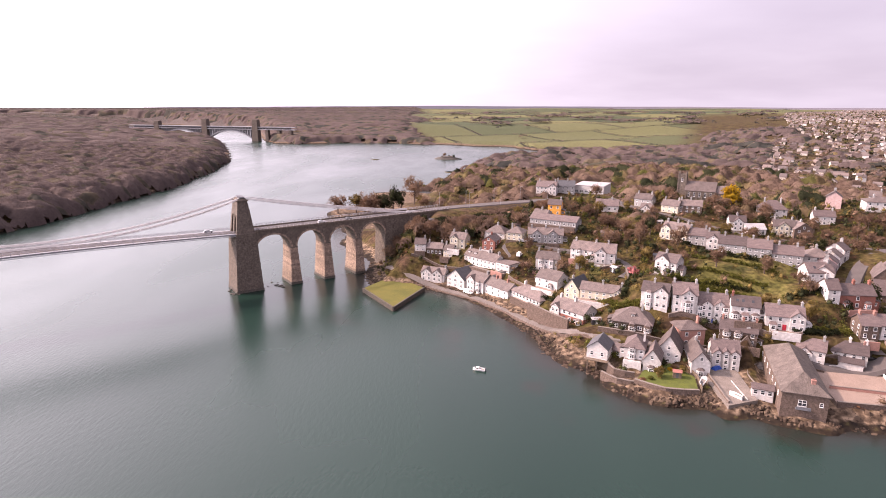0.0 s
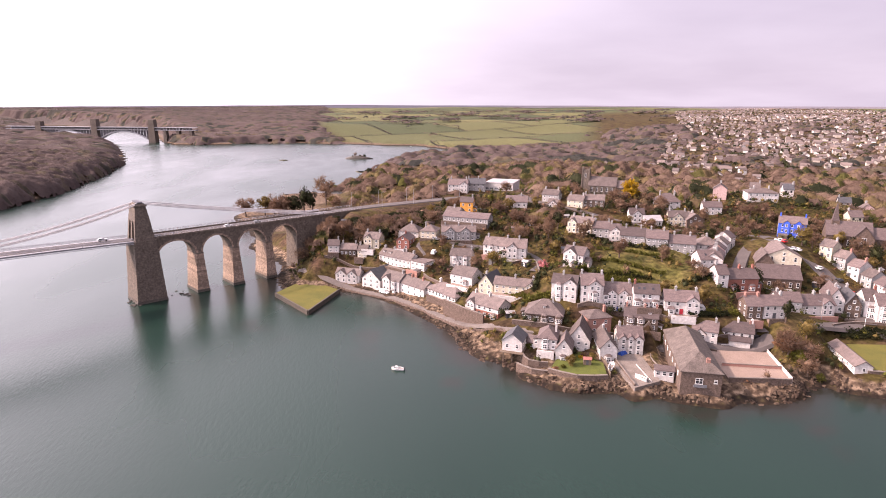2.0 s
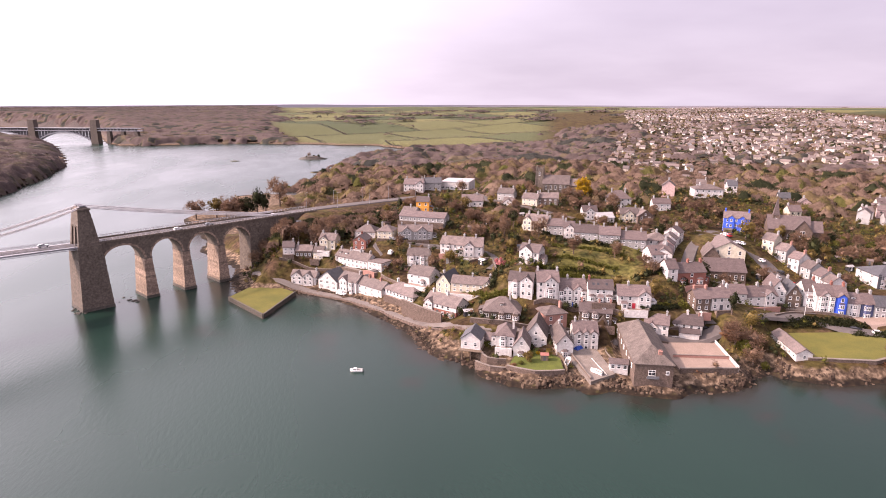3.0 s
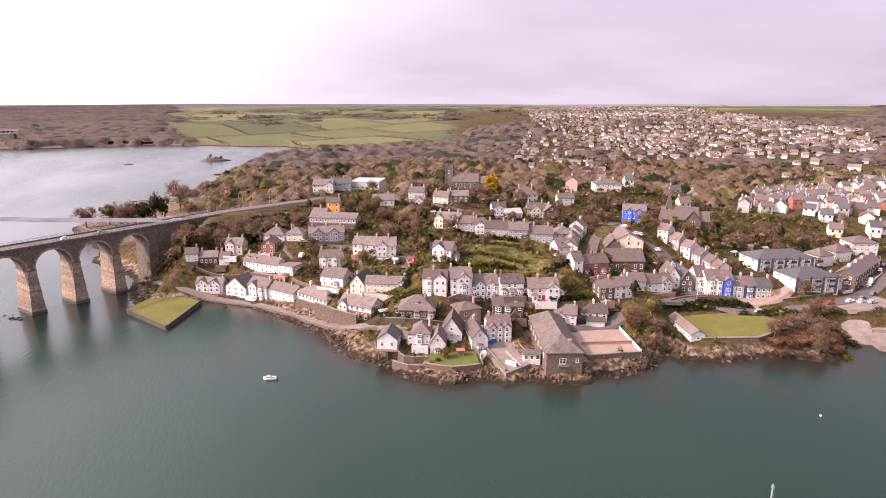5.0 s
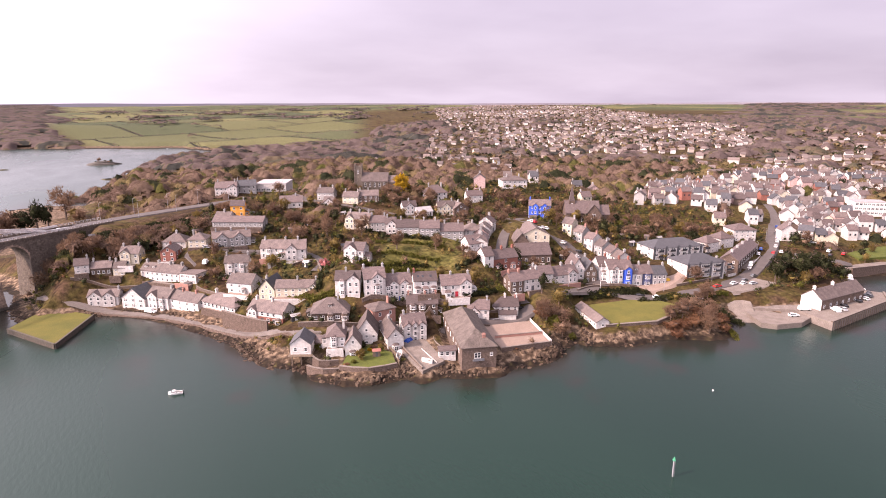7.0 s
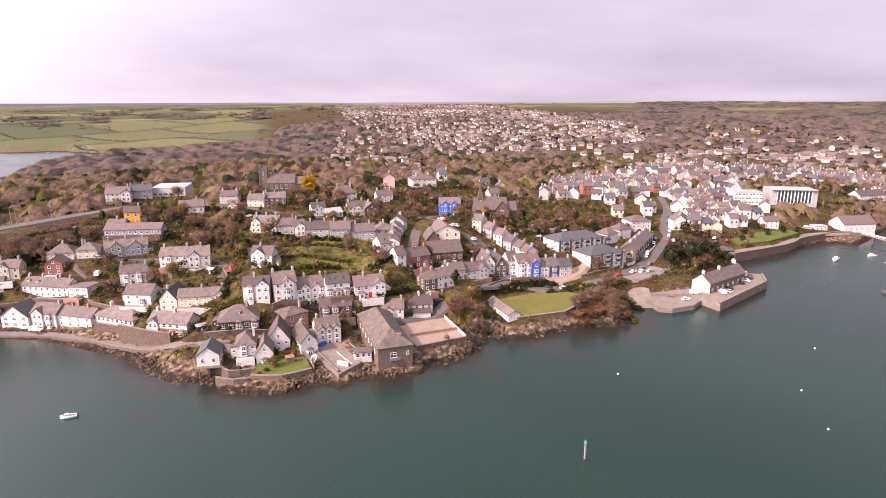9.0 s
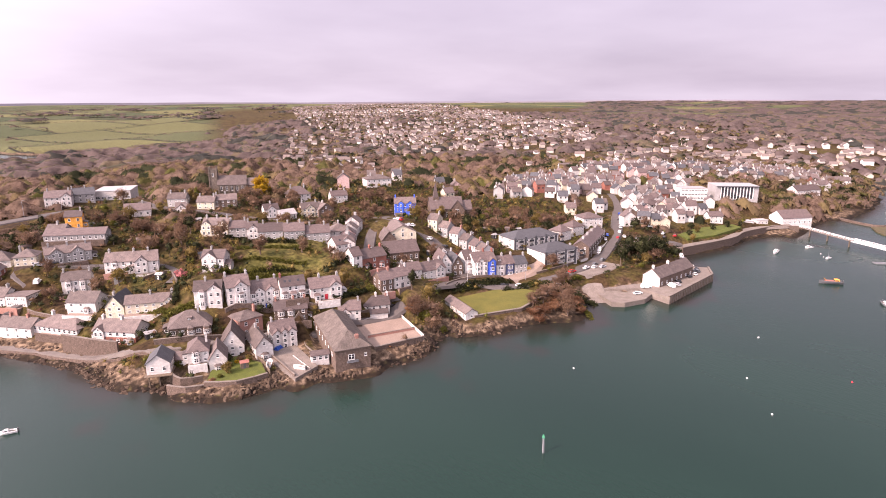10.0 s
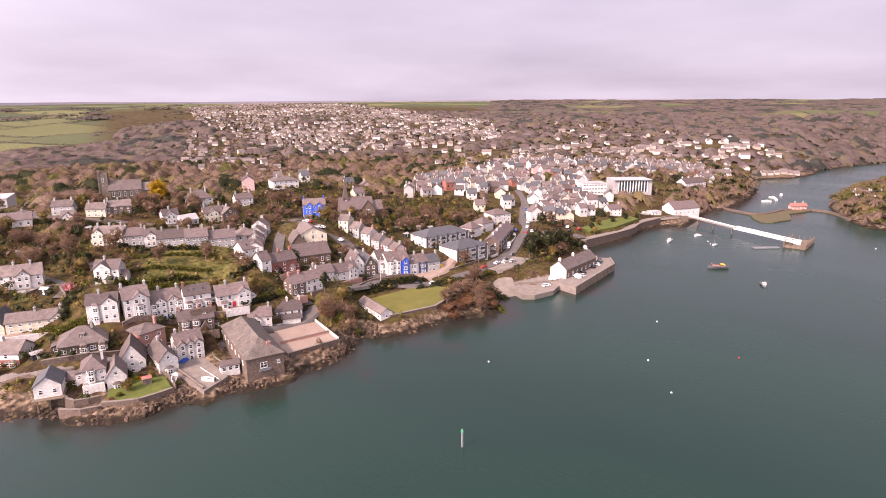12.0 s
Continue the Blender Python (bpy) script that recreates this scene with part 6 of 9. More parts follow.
qh = house("long stone quay warehouse with a white gable end", 273.3, 144.3, 1, 32.4, 9, 4.6, wall="rubble", rh=3.6, roof="slate_pink", rows=1, cols=7, side=1, chim=(0.03, 0.45), chim_kind="render_white", z=3.4, name="quay_house", category="warehouse")
part("white_gable_facing", Shape().loft([(-16.3, -0.05, -3), (-16.2, -0.05, -3), (-16.2, 9.05, -3), (-16.3, 9.05, -3)], [(-16.3, -0.05, 4.6), (-16.2, -0.05, 4.6), (-16.2, 9.05, 4.6), (-16.3, 9.05, 4.6)]).add(
    [(-16.3, -0.05, 4.6), (-16.3, 9.05, 4.6), (-16.3, 4.5, 8.2), (-16.2, -0.05, 4.6), (-16.2, 9.05, 4.6), (-16.2, 4.5, 8.2)], [(0, 2, 1), (3, 4, 5), (0, 3, 5, 2), (4, 1, 2, 5)]), M["render_white"], qh, "bright white painted gable end")


def church(label, x, y, yaw, nave_w, nave_d, h, tower, wall, roof, spire=False):
    base = hz(x, y)
    c = thing("church", pose(x, y, base, 0, 0, yaw), label, "church")
    ws, rs = Shape(), Shape()
    gable_body(ws, rs, -nave_w / 2, nave_w / 2, 0, nave_d, h, nave_d * 0.52, "x")
    tx, ts, th = tower
    part("nave", ws, M[wall], c)
    part("roof", rs, M[roof], c)
    a, r2 = Shape(), Shape()
    gable_body(a, r2, nave_w / 2 - 0.5, nave_w / 2 + 6, 1.2, nave_d - 1.2, h * 0.85, nave_d * 0.4, "x")
    part("chancel", a, M[wall], c)
    part("chancel_roof", r2, M[roof], c)
    t = Shape().loft(rect(tx, nave_d / 2, ts / 2 + 0.2, ts / 2 + 0.2, -3), rect(tx, nave_d / 2, ts / 2 - 0.1, ts / 2 - 0.1, th))
    for sx in (-1, 1):
        for sy in (-1, 1):
            t.loft(rect(tx + sx * ts / 2, nave_d / 2 + sy * ts / 2, 0.5, 0.5, -3), rect(tx + sx * (ts / 2 - 0.1), nave_d / 2 + sy * (ts / 2 - 0.1), 0.28, 0.28, th + (2.2 if not spire else 0.5)))
    to = part("tower", t, M[wall], c)
    if spire:
        part("spire", Shape().loft(rect(tx, nave_d / 2, ts / 2, ts / 2, th), rect(tx, nave_d / 2, 0.15, 0.15, th + 9)), M[roof], to)
    else:
        cr = Shape()
        for k in range(4):
            o = (k - 1.5) * ts / 4.4
            for q in (-1, 1):
                cr.box(tx + o - 0.3, tx + o + 0.3, nave_d / 2 + q * (ts / 2 - 0.15) - 0.15, nave_d / 2 + q * (ts / 2 - 0.15) + 0.15, th, th + 0.9)
                cr.box(tx + q * (ts / 2 - 0.15) - 0.15, tx + q * (ts / 2 - 0.15) + 0.15, nave_d / 2 + o - 0.3, nave_d / 2 + o + 0.3, th, th + 0.9)
        part("battlements", cr, M[wall], to)
    for k in range(5):
        put_window(c, (k - 2) * nave_w / 5.5, 0, 1.6, 1.1, 2.6)
        b = (k - 2.5) * nave_w / 5.5
        part("buttress", Shape().loft(rect(b, -0.5, 0.3, 0.6, -3), rect(b, -0.15, 0.3, 0.2, h * 0.8)), M[wall], c)
    put_window(to, tx, nave_d / 2 - ts / 2 - 0.05, th * 0.72, 1.0, 2.2)
    return c


church("pale stone church with battlemented tower on the hill", 138.1, 369, -27, 17, 9.5, 5.2, (-11, 4.6, 14), "limestone", "slate_pink")
gc = church("dark stone chapel with cross gables and small spire", 233.9, 274.8, -29, 20, 12, 6.5, (-6, 3.2, 13), "rubble", "slate", True)
ws_, rs_ = Shape(), Shape()
gable_body(ws_, rs_, 1.0, 10.0, -4.5, 6, 6.5, 5.6, "y")
part("transept", ws_, M["rubble"], gc)
part("transept_roof", rs_, M["slate"], gc)
put_window(gc, 5.5, -4.5, 2.5, 2.2, 4.2)

# bowls pavilion, university block, waterfront
house("long low white bowls pavilion with grey roof", 157, 179.4, -105, 20, 5.5, 2.3, rh=1.7, roof="slate_pink", rows=1, cols=6, side=1, chim=(), z=4.7, deep=0.8, name="pavilion", category="pavilion")
uni = house("large white college block with tall glazed front", 473, 207, -46, 32, 20, 12, form="flat", rows=0, cols=0, side=0, chim=(), roof="flat_roof", wall="flat_roof", z=14, name="college_building", category="college building")
for k in range(11):
    part("mullion", Shape().box(-12 + k * 2.4 - 0.3, -12 + k * 2.4 + 0.3, -0.5, 0.1, 2.5, 11.6), M["white_paint"], uni)
part("curtain_wall", Shape().box(-12.5, 12.5, -0.12, 0.05, 2.4, 11.4), M["glass"], uni, "dark glazed curtain wall")
part("canopy", Shape().box(-15.5, 15.5, -1.6, 1, 11.6, 12.2), M["dark_paint"], uni)
house("white office wing with ribbon windows", 449, 229, -42, 20, 14, 9, form="flat", rows=3, cols=8, side=2, chim=(), roof="flat_roof", z=15, ww=2, name="college_wing", category="college building")
house("white seaside hotel with slate roof and chimneys", 561, 186, -22, 26, 11, 7, rows=3, cols=8, chim=(0.05, 0.35, 0.65, 0.95), roof="slate", name="hotel", category="hotel")
house("large white seaside house with gabled wings", 604, 190, -26, 18, 10, 6.2, rows=2, cols=6, gables=((0.15, 5, 6.3), (0.85, 5, 6.3)), chim=(0.3, 0.7), roof="slate")
house("long white house among trees above the inlet", 664, 196, -50, 22, 10, 5, rows=2, cols=6, chim=(0.1, 0.9), roof="slate_pink")
house("white cottage by the inlet shore", 706, 200, -40, 12, 8, 4.6, rows=2, cols=4, chim=(0.1, 0.9), roof="slate")
house("white hall with broad grey roof above the pier", 463.8, 158.4, -29, 24, 14, 4.6, rh=4.6, rows=1, cols=6, chim=(), z=4.6, roof="slate", name="pier_hall", category="hall")
house("small white flat-roofed kiosk on the promenade", 443.3, 173.7, -27, 9, 6, 3.2, form="flat", rows=1, cols=3, chim=(), z=4.6, roof="flat_roof", name="kiosk", category="kiosk")
house("small white flat-roofed kiosk on the promenade", 432.3, 178.9, -27, 9, 6, 3.0, form="flat", rows=1, cols=3, chim=(), z=4.6, roof="flat_roof", name="kiosk", category="kiosk")
house("white cottage above the promenade", 406.9, 190, -34, 10, 8, 5, rows=2, cols=3, z=8, roof="slate")
house("long red-roofed house on the islet", 563.5, 101.6, -50, 13, 5, 2.4, wall="pink_brick", roof="tile_red", rh=2.0, rows=1, cols=4, chim=(0.3, 0.8), z=1.6)
house("white cottage on the wooded island", 627.1, 66.4, -65, 12, 7, 4.5, rows=2, cols=3, z=6, roof="slate")
house("low white cottage on the wooded island", 641.2, 57.6, -65, 9, 7, 3, rows=1, cols=3, z=6, roof="slate")


# cladding and balconies of the newer flats, posts along the quay
for blk in [o for o in list(scene.objects) if o.name.startswith("apartment_block")]:
    bw, bh = (34, 8.4) if blk.name == "apartment_block" else (26, 7.8)
    n = 5 if bw > 30 else 4
    for k in range(n):
        bx = ((k + 0.5) / n - 0.5) * bw
        part("cladding", Shape().box(bx - 1.1, bx + 0.1, -0.16, 0.02, -1, bh - 0.2), M["dark_paint"], blk, "dark grey cladding panel")
        for f in (1, 2):
            ba = part("balcony", Shape().box(bx + 1.2, bx + 4.0, -1.5, 0, f * bh / 3 - 0.2, f * bh / 3), M["concrete"], blk)
            part("balustrade", Shape().box(bx + 1.2, bx + 4.0, -1.5, -1.44, f * bh / 3, f * bh / 3 + 1.0), M["glass"], ba)
fender = Shape().box(-0.22, 0.22, -0.3, 0.1, -3.5, 3.3)
fm = fender.mesh("quay_fender", M["timber"])
for k in range(26):
    u = (k + 0.5) / 26
    tagged(new("quay_fender", fm), "dark timber fender post on the quay wall", "fender", "fender posts of the quay").matrix_basis = pose(247.2 + 51 * u, 132.8 + 4.8 * u, 0, 0, 0, 5)


def terrace(label, pts, flip, walls, group, d=7.5, h=5.2, unit=5.6, gap=4.2):
    """A row of joined houses along a street; flip: on the other side of it."""
    line = smooth_line(pts, 1.0)
    run, last = 0.0, line[0]
    rnd = random.Random(len(label))
    for a, b in zip(line, line[1:]):
        run += (b - a).length
        if run >= unit:
            run = 0.0
            dr = (b - a).normalized()
            nrm = Vector((dr.y, -dr.x, 0)) * (-1 if flip else 1)
            p = b + nrm * gap
            yaw = math.degrees(math.atan2(dr.y, dr.x)) + (0 if flip else 180)
            house(label, p.x, p.y, yaw, unit, d, h + rnd.choice((0, 0, 0.3)), wall=rnd.choice(walls), roof=rnd.choice(("slate_pink", "slate", "slate_pink")), rows=2, cols=2, side=0, chim=(0.93,),
                  chim_kind=rnd.choice(("render_grey", "pink_brick")), door=0.25, group=group)


terrace("narrow terraced house with slate roof on the steep street", [(200, 210), (201.5, 226), (199.5, 238), (195, 249)], False, ("render_white", "render_cream", "render_white", "render_grey"), "terrace on the steep street")
terrace("small terraced house with slate roof behind the brick terrace", [(144.4, 228.5), (150.9, 239.5), (161.1, 254), (170.4, 261.9)], True, ("render_white", "render_pink", "render_white"), "terrace behind the brick houses", h=4.8, gap=4.0)
# ---- trees ----
rng = np.random.default_rng(5)


def crown_tris(n, lobes, size, slim, up, seed, ball=(1, 1, 1), hollow=0.45):
    """n loose triangles gathered in lobes inside a unit crown (0 to 1 high, about 1 wide)."""
    r = np.random.default_rng(seed)
    c = r.normal(size=(lobes, 3))
    c /= np.linalg.norm(c, axis=1, keepdims=True)
    c *= r.uniform(hollow, 0.78, (lobes, 1))
    pick = r.integers(0, lobes, n)
    d = r.normal(size=(n, 3))
    d /= np.linalg.norm(d, axis=1, keepdims=True)
    p = c[pick] + d * r.uniform(0.12, 0.36, (n, 1)) * (0.6 + 0.8 * r.random((lobes, 1)))[pick]
    out = p / (np.linalg.norm(p, axis=1, keepdims=True) + 1e-6)
    a = out * 0.7 + r.normal(size=(n, 3)) * 0.55 + np.array([0, 0, up])
    a /= np.linalg.norm(a, axis=1, keepdims=True)
    b = np.cross(a, r.normal(size=(n, 3)))
    b /= np.linalg.norm(b, axis=1, keepdims=True)
    s = size * r.uniform(0.6, 1.4, (n, 1))
    t = np.stack([p - b * s * slim, p + b * s * slim, p + a * s], 1)
    t = t * np.array(ball) * 0.5
    t[..., 2] += 0.5
    return t


def tri_mesh(name, t, material):
    n = len(t)
    me = bpy.data.meshes.new(name)
    me.vertices.add(n * 3)
    me.vertices.foreach_set("co", t.reshape(-1).astype(np.float32))
    me.loops.add(n * 3)
    me.loops.foreach_set("vertex_index", np.arange(n * 3, dtype=np.int32))
    me.polygons.add(n)
    me.polygons.foreach_set("loop_start", np.arange(0, n * 3, 3, dtype=np.int32))
    me.materials.append(material)
    me.update()
    return me


def crown_core(seed, level, hollow):
    """Uneven closed mass inside the twigs, as vertices in the unit crown and triangles."""
    r = np.random.default_rng(seed)
    bm = bmesh.new()
    bmesh.ops.create_icosphere(bm, subdivisions=level, radius=1.0)
    v = np.array([q.co[:] for q in bm.verts])
    f = np.array([[q.index for q in t.verts] for t in bm.faces])
    bm.free()
    off = r.uniform(0, 50)
    lump = np.array([noise.noise((a * 2.3 + off, b * 2.3, c * 2.3)) for a, b, c in v])
    v = v * (0.80 + 0.75 * lump + r.uniform(-0.16, 0.16, len(v)))[:, None]
    v[:, 2] = np.where(v[:, 2] < 0, v[:, 2] * 0.75, v[:, 2])
    f = f[v[f][:, :, 2].min(axis=1) > -0.62]
    v = v * 0.5 * hollow
    v[:, 2] += 0.47
    return v, f


def crown_mesh(name, cores, tris, core_material, leaf_material):
    """One mesh of the inner masses (list of vertices and triangles) and the loose twigs or leaves round them."""
    vs, fs, k = [], [], 0
    for v, f in cores:
        vs.append(v)
        fs.append(f + k)
        k += len(v)
    cf = np.concatenate(fs) if fs else np.zeros((0, 3), int)
    n = len(tris)
    lv = np.concatenate(vs + [tris.reshape(-1, 3)])
    lf = np.concatenate([cf, np.arange(n * 3).reshape(-1, 3) + k])
    me = bpy.data.meshes.new(name)
    me.vertices.add(len(lv))
    me.vertices.foreach_set("co", lv.reshape(-1).astype(np.float32))
    me.loops.add(len(lf) * 3)
    me.loops.foreach_set("vertex_index", lf.reshape(-1).astype(np.int32))
    me.polygons.add(len(lf))
    me.polygons.foreach_set("loop_start", np.arange(0, len(lf) * 3, 3, dtype=np.int32))
    me.materials.append(core_material)
    me.materials.append(leaf_material)
    mi = np.zeros(len(lf), np.int32)
    mi[len(cf):] = 1
    me.polygons.foreach_set("material_index", mi)
    me.polygons.foreach_set("use_smooth", mi == 0)
    me.update()
    return me


def trunk_shape(h, spread, r, limbs, seed, lean=0.06):
    rnd = random.Random(seed)
    s = Shape()
    top = Vector((rnd.uniform(-lean, lean) * h, rnd.uniform(-lean, lean) * h, h * 0.62))
    mid = top * 0.5 + Vector((rnd.uniform(-0.2, 0.2), rnd.uniform(-0.2, 0.2), 0))
    s.bar((0, 0, -1.2), mid, r, 6, r * 0.75).bar(mid, top, r * 0.75, 5, r * 0.4)
    for k in range(limbs):
        a = 2 * math.pi * (k + rnd.random() * 0.6) / limbs
        st = mid.lerp(top, rnd.random())
        en = st + Vector((math.cos(a) * spread * rnd.uniform(0.25, 0.42), math.sin(a) * spread * rnd.uniform(0.25, 0.42), h * rnd.uniform(0.14, 0.34)))
        s.bar(st, en, r * 0.36, 4, r * 0.14)
        for j in range(2):
            e2 = en + Vector((rnd.uniform(-1, 1) * spread * 0.16, rnd.uniform(-1, 1) * spread * 0.16, h * rnd.uniform(0.05, 0.16)))
            s.bar(en, e2, r * 0.14, 3, r * 0.05)
    return s


TREE_KINDS = {   # label, leaf material, height, width, crown triangles, lobes, triangle size, slimness, up, crown base share
    "bare": ("bare brown broadleaf tree in early spring", "twig", 10.5, 9.0, 1000, 22, 0.24, 0.12, 0.5, 0.22),
    "bare_wide": ("spreading bare brown tree with many fine twigs", "twig", 9.0, 10.5, 1050, 26, 0.22, 0.12, 0.35, 0.18),
    "bud": ("budding yellowish-brown broadleaf tree", "bud", 9.5, 8.5, 950, 22, 0.17, 0.26, 0.3, 0.2),
    "ever": ("dark evergreen broadleaf tree with dense crown", "ever", 8.5, 7.5, 900, 24, 0.16, 0.38, 0.1, 0.12),
    "pine": ("dark green pine with ragged crown", "ever", 12.5, 6.5, 800, 16, 0.18, 0.34, 0.1, 0.25),
    "green": ("bushy tree with fresh green leaves", "green", 6.0, 6.0, 800, 20, 0.17, 0.36, 0.1, 0.08),
    "gold": ("rounded tree covered in golden yellow leaves", "gold", 11.0, 10.0, 1500, 30, 0.16, 0.45, 0.1, 0.1),
    "pink": ("small tree in pink blossom", "pinkleaf", 5.0, 5.0, 520, 14, 0.2, 0.4, 0.1, 0.15),
    "russet": ("low russet scrub bush", "russet", 5.0, 8.0, 1000, 26, 0.18, 0.15, 0.3, 0.02),
}
TREE_MESH, TREE_CORE = {}, {}
for kind, (lab, leaf, th, tw, tn, lobes, ts, slim, up, base) in TREE_KINDS.items():
    for var in range(3):
        t = crown_tris(tn, lobes, ts, slim, up, 100 + 7 * var + len(kind), hollow=0.2 if kind == "pine" else 0.45)
        t = t * np.array([tw, tw, th * (1 - base)]) + np.array([0, 0, th * base])
        fit = np.array([tw, tw, th * (1 - base)])
        cv, cf = crown_core(300 + 11 * var + len(kind), 2, 0.50 if leaf == "twig" else 0.66)
        cv1, cf1 = crown_core(400 + 11 * var + len(kind), 2, 0.78)
        cv2, cf2 = crown_core(500 + 11 * var + len(kind), 1, 0.80)
        lift = np.array([0, 0, th * base])
        TREE_CORE[kind, var] = (cv1 * fit + lift, cf1), (cv2 * fit + lift, cf2)
        TREE_MESH[kind, var] = crown_mesh("crown", [(cv * fit + lift, cf)], t, M["core_" + leaf], M[leaf]), trunk_shape(th, tw, 0.28 + th * 0.012, 6, var + len(kind)).mesh("trunk", M["bark"]), t
tree_count = [0]


def tree(kind, x, y, s=1.0, z=None, group=""):
    v = int(rng.integers(0, 3))
    cm, tm, _ = TREE_MESH[kind, v]
    q = s * rng.uniform(0.88, 1.12)
    m = pose(x, y, (hz(x, y) if z is None else z) - 0.1, 0, 0, rng.uniform(0, 360)) @ Matrix.Diagonal((q * rng.uniform(0.9, 1.1), q * rng.uniform(0.9, 1.1), q, 1))
    o = thing("bush" if kind == "russet" else "tree", m, TREE_KINDS[kind][0], "bush" if kind == "russet" else "tree", group)
    part("trunk", tm, None, o)
    part("crown", cm, None, o)
    tree_count[0] += 1
    return o


def free_spot(x, y, margin=0.0):
    """Mask of places clear of houses, plots and roads."""
    ok = np.ones(x.shape, bool)
    for ring, _ in LEVELS:
        ok &= ~inside(x, y, np.array(ring, float))
    lo_x, hi_x, lo_y, hi_y = x.min() - 60, x.max() + 60, y.min() - 60, y.max() + 60
    feet = np.array([f for f in FEET if lo_x < f[0] < hi_x and lo_y < f[1] < hi_y])
    by = np.argsort(x)
    xs = x[by]
    for fx, fy, fr in feet:
        rr = fr * 0.85 + margin
        near = by[np.searchsorted(xs, fx - rr):np.searchsorted(xs, fx + rr)]
        ok[near] &= (x[near] - fx) ** 2 + (y[near] - fy) ** 2 > rr ** 2
    for hx, hy, ha, hw, hd in PLANS:
        u, v = (x - hx) * math.cos(ha) + (y - hy) * math.sin(ha), (y - hy) * math.cos(ha) - (x - hx) * math.sin(ha)
        ok &= ~((np.abs(u) < hw / 2 + 0.7 + margin) & (v > -1.3 - margin) & (v < hd + 0.7 + margin))
    for line, w in ROADS:
        for i in range(0, len(line)):
            ok &= (x - line[i, 0]) ** 2 + (y - line[i, 1]) ** 2 > (w / 2 + 1.6 + margin) ** 2
    return ok


def stand(name, label, x, y, kinds, keep, scale, hazy="", level=0, grow=1.0):
    """Woods nobody could count: a joined mesh for each leaf colour. level 0: fuller inner mass; keep: twigs of each tree."""
    z = height(x, y)
    n = len(x)
    ks = np.array(list(kinds.keys()))
    pr = np.array(list(kinds.values()), float)
    pick = rng.choice(len(ks), n, p=pr / pr.sum())
    for i, k in enumerate(ks):
        idx = np.flatnonzero(pick == i)
        if not len(idx):
            continue
        leaf = TREE_KINDS[k][1]
        # hazy: use the leaf colours that have distance haze painted in
        if hazy:
            leaf = "far_ever" if leaf == "ever" else hazy
        out, cores = [], []
        for var in range(3):
            sub = idx[var::3]
            if not len(sub):
                continue
            t = TREE_MESH["ever" if hazy else k, var][2][:keep]
            cen = t.mean(axis=1, keepdims=True)
            t = cen + (t - cen) * grow
            cv, cf = TREE_CORE["ever" if hazy else k, var][level]
            if level and not hazy:
                cv = cv.mean(0) + (cv - cv.mean(0)) * np.array([0.62, 0.62, 0.7])
            a = rng.uniform(0, 6.283, len(sub))
            s = rng.uniform(0.7, 1.3, len(sub)) * (scale if np.isscalar(scale) else scale[sub])
            tall = s * rng.uniform(0.85, 1.15, len(sub))
            ca, sa = np.cos(a), np.sin(a)

            def spread(p, dims):
                e = (slice(None),) + (None,) * dims
                px, py = p[None, ..., 0] * ca[e] - p[None, ..., 1] * sa[e], p[None, ..., 0] * sa[e] + p[None, ..., 1] * ca[e]
                return np.stack([px * s[e] + x[sub][e], py * s[e] + y[sub][e], p[None, ..., 2] * tall[e] + z[sub][e] - 0.3], -1)

            out.append(spread(t, 2).reshape(-1, 3, 3))
            cores.append((spread(cv, 1).reshape(-1, 3), (cf[None] + (np.arange(len(sub)) * len(cv))[:, None, None]).reshape(-1, 3)))
        ob = new(name, crown_mesh(name, cores, np.concatenate(out), M["core_" + leaf], M[leaf]))
        tagged(ob, label, "woodland", kind="stuff")


def grid_spots(x0, x1, y0, y1, step):
    gx, gy = np.meshgrid(np.arange(x0, x1, step), np.arange(y0, y1, step))
    gx, gy = gx.ravel(), gy.ravel()
    return gx + rng.uniform(-0.5, 0.5, gx.shape) * step, gy + rng.uniform(-0.5, 0.5, gy.shape) * step






def tones(n, bare=6.0, bud=2.0, green=0.6, ever=1.2):
    """Tree tones for a stand, in shares of each kind."""
    w = np.array([bare, bud, green, ever])
    k = rng.choice(4, n, p=w / w.sum())
    lo, hi = np.array([0.02, 0.5, 0.7, 0.88])[k], np.array([0.45, 0.65, 0.8, 1.0])[k]
    return lo + (hi - lo) * rng.random(n)


def kinds_at(x, y, tone, scale=0.016):
    """Evergreens and fresh green stand together in groups."""
    n = value_noise(x, y, scale, 11.0) + 0.5 * value_noise(x, y, scale * 3.1, 4.4)
    tone = np.where((n > 0.34) & (rng.random(len(x)) < 0.85), 0.88 + 0.12 * rng.random(len(x)), tone)
    return np.where((n < -0.42) & (rng.random(len(x)) < 0.6), 0.55 + 0.22 * rng.random(len(x)), tone)


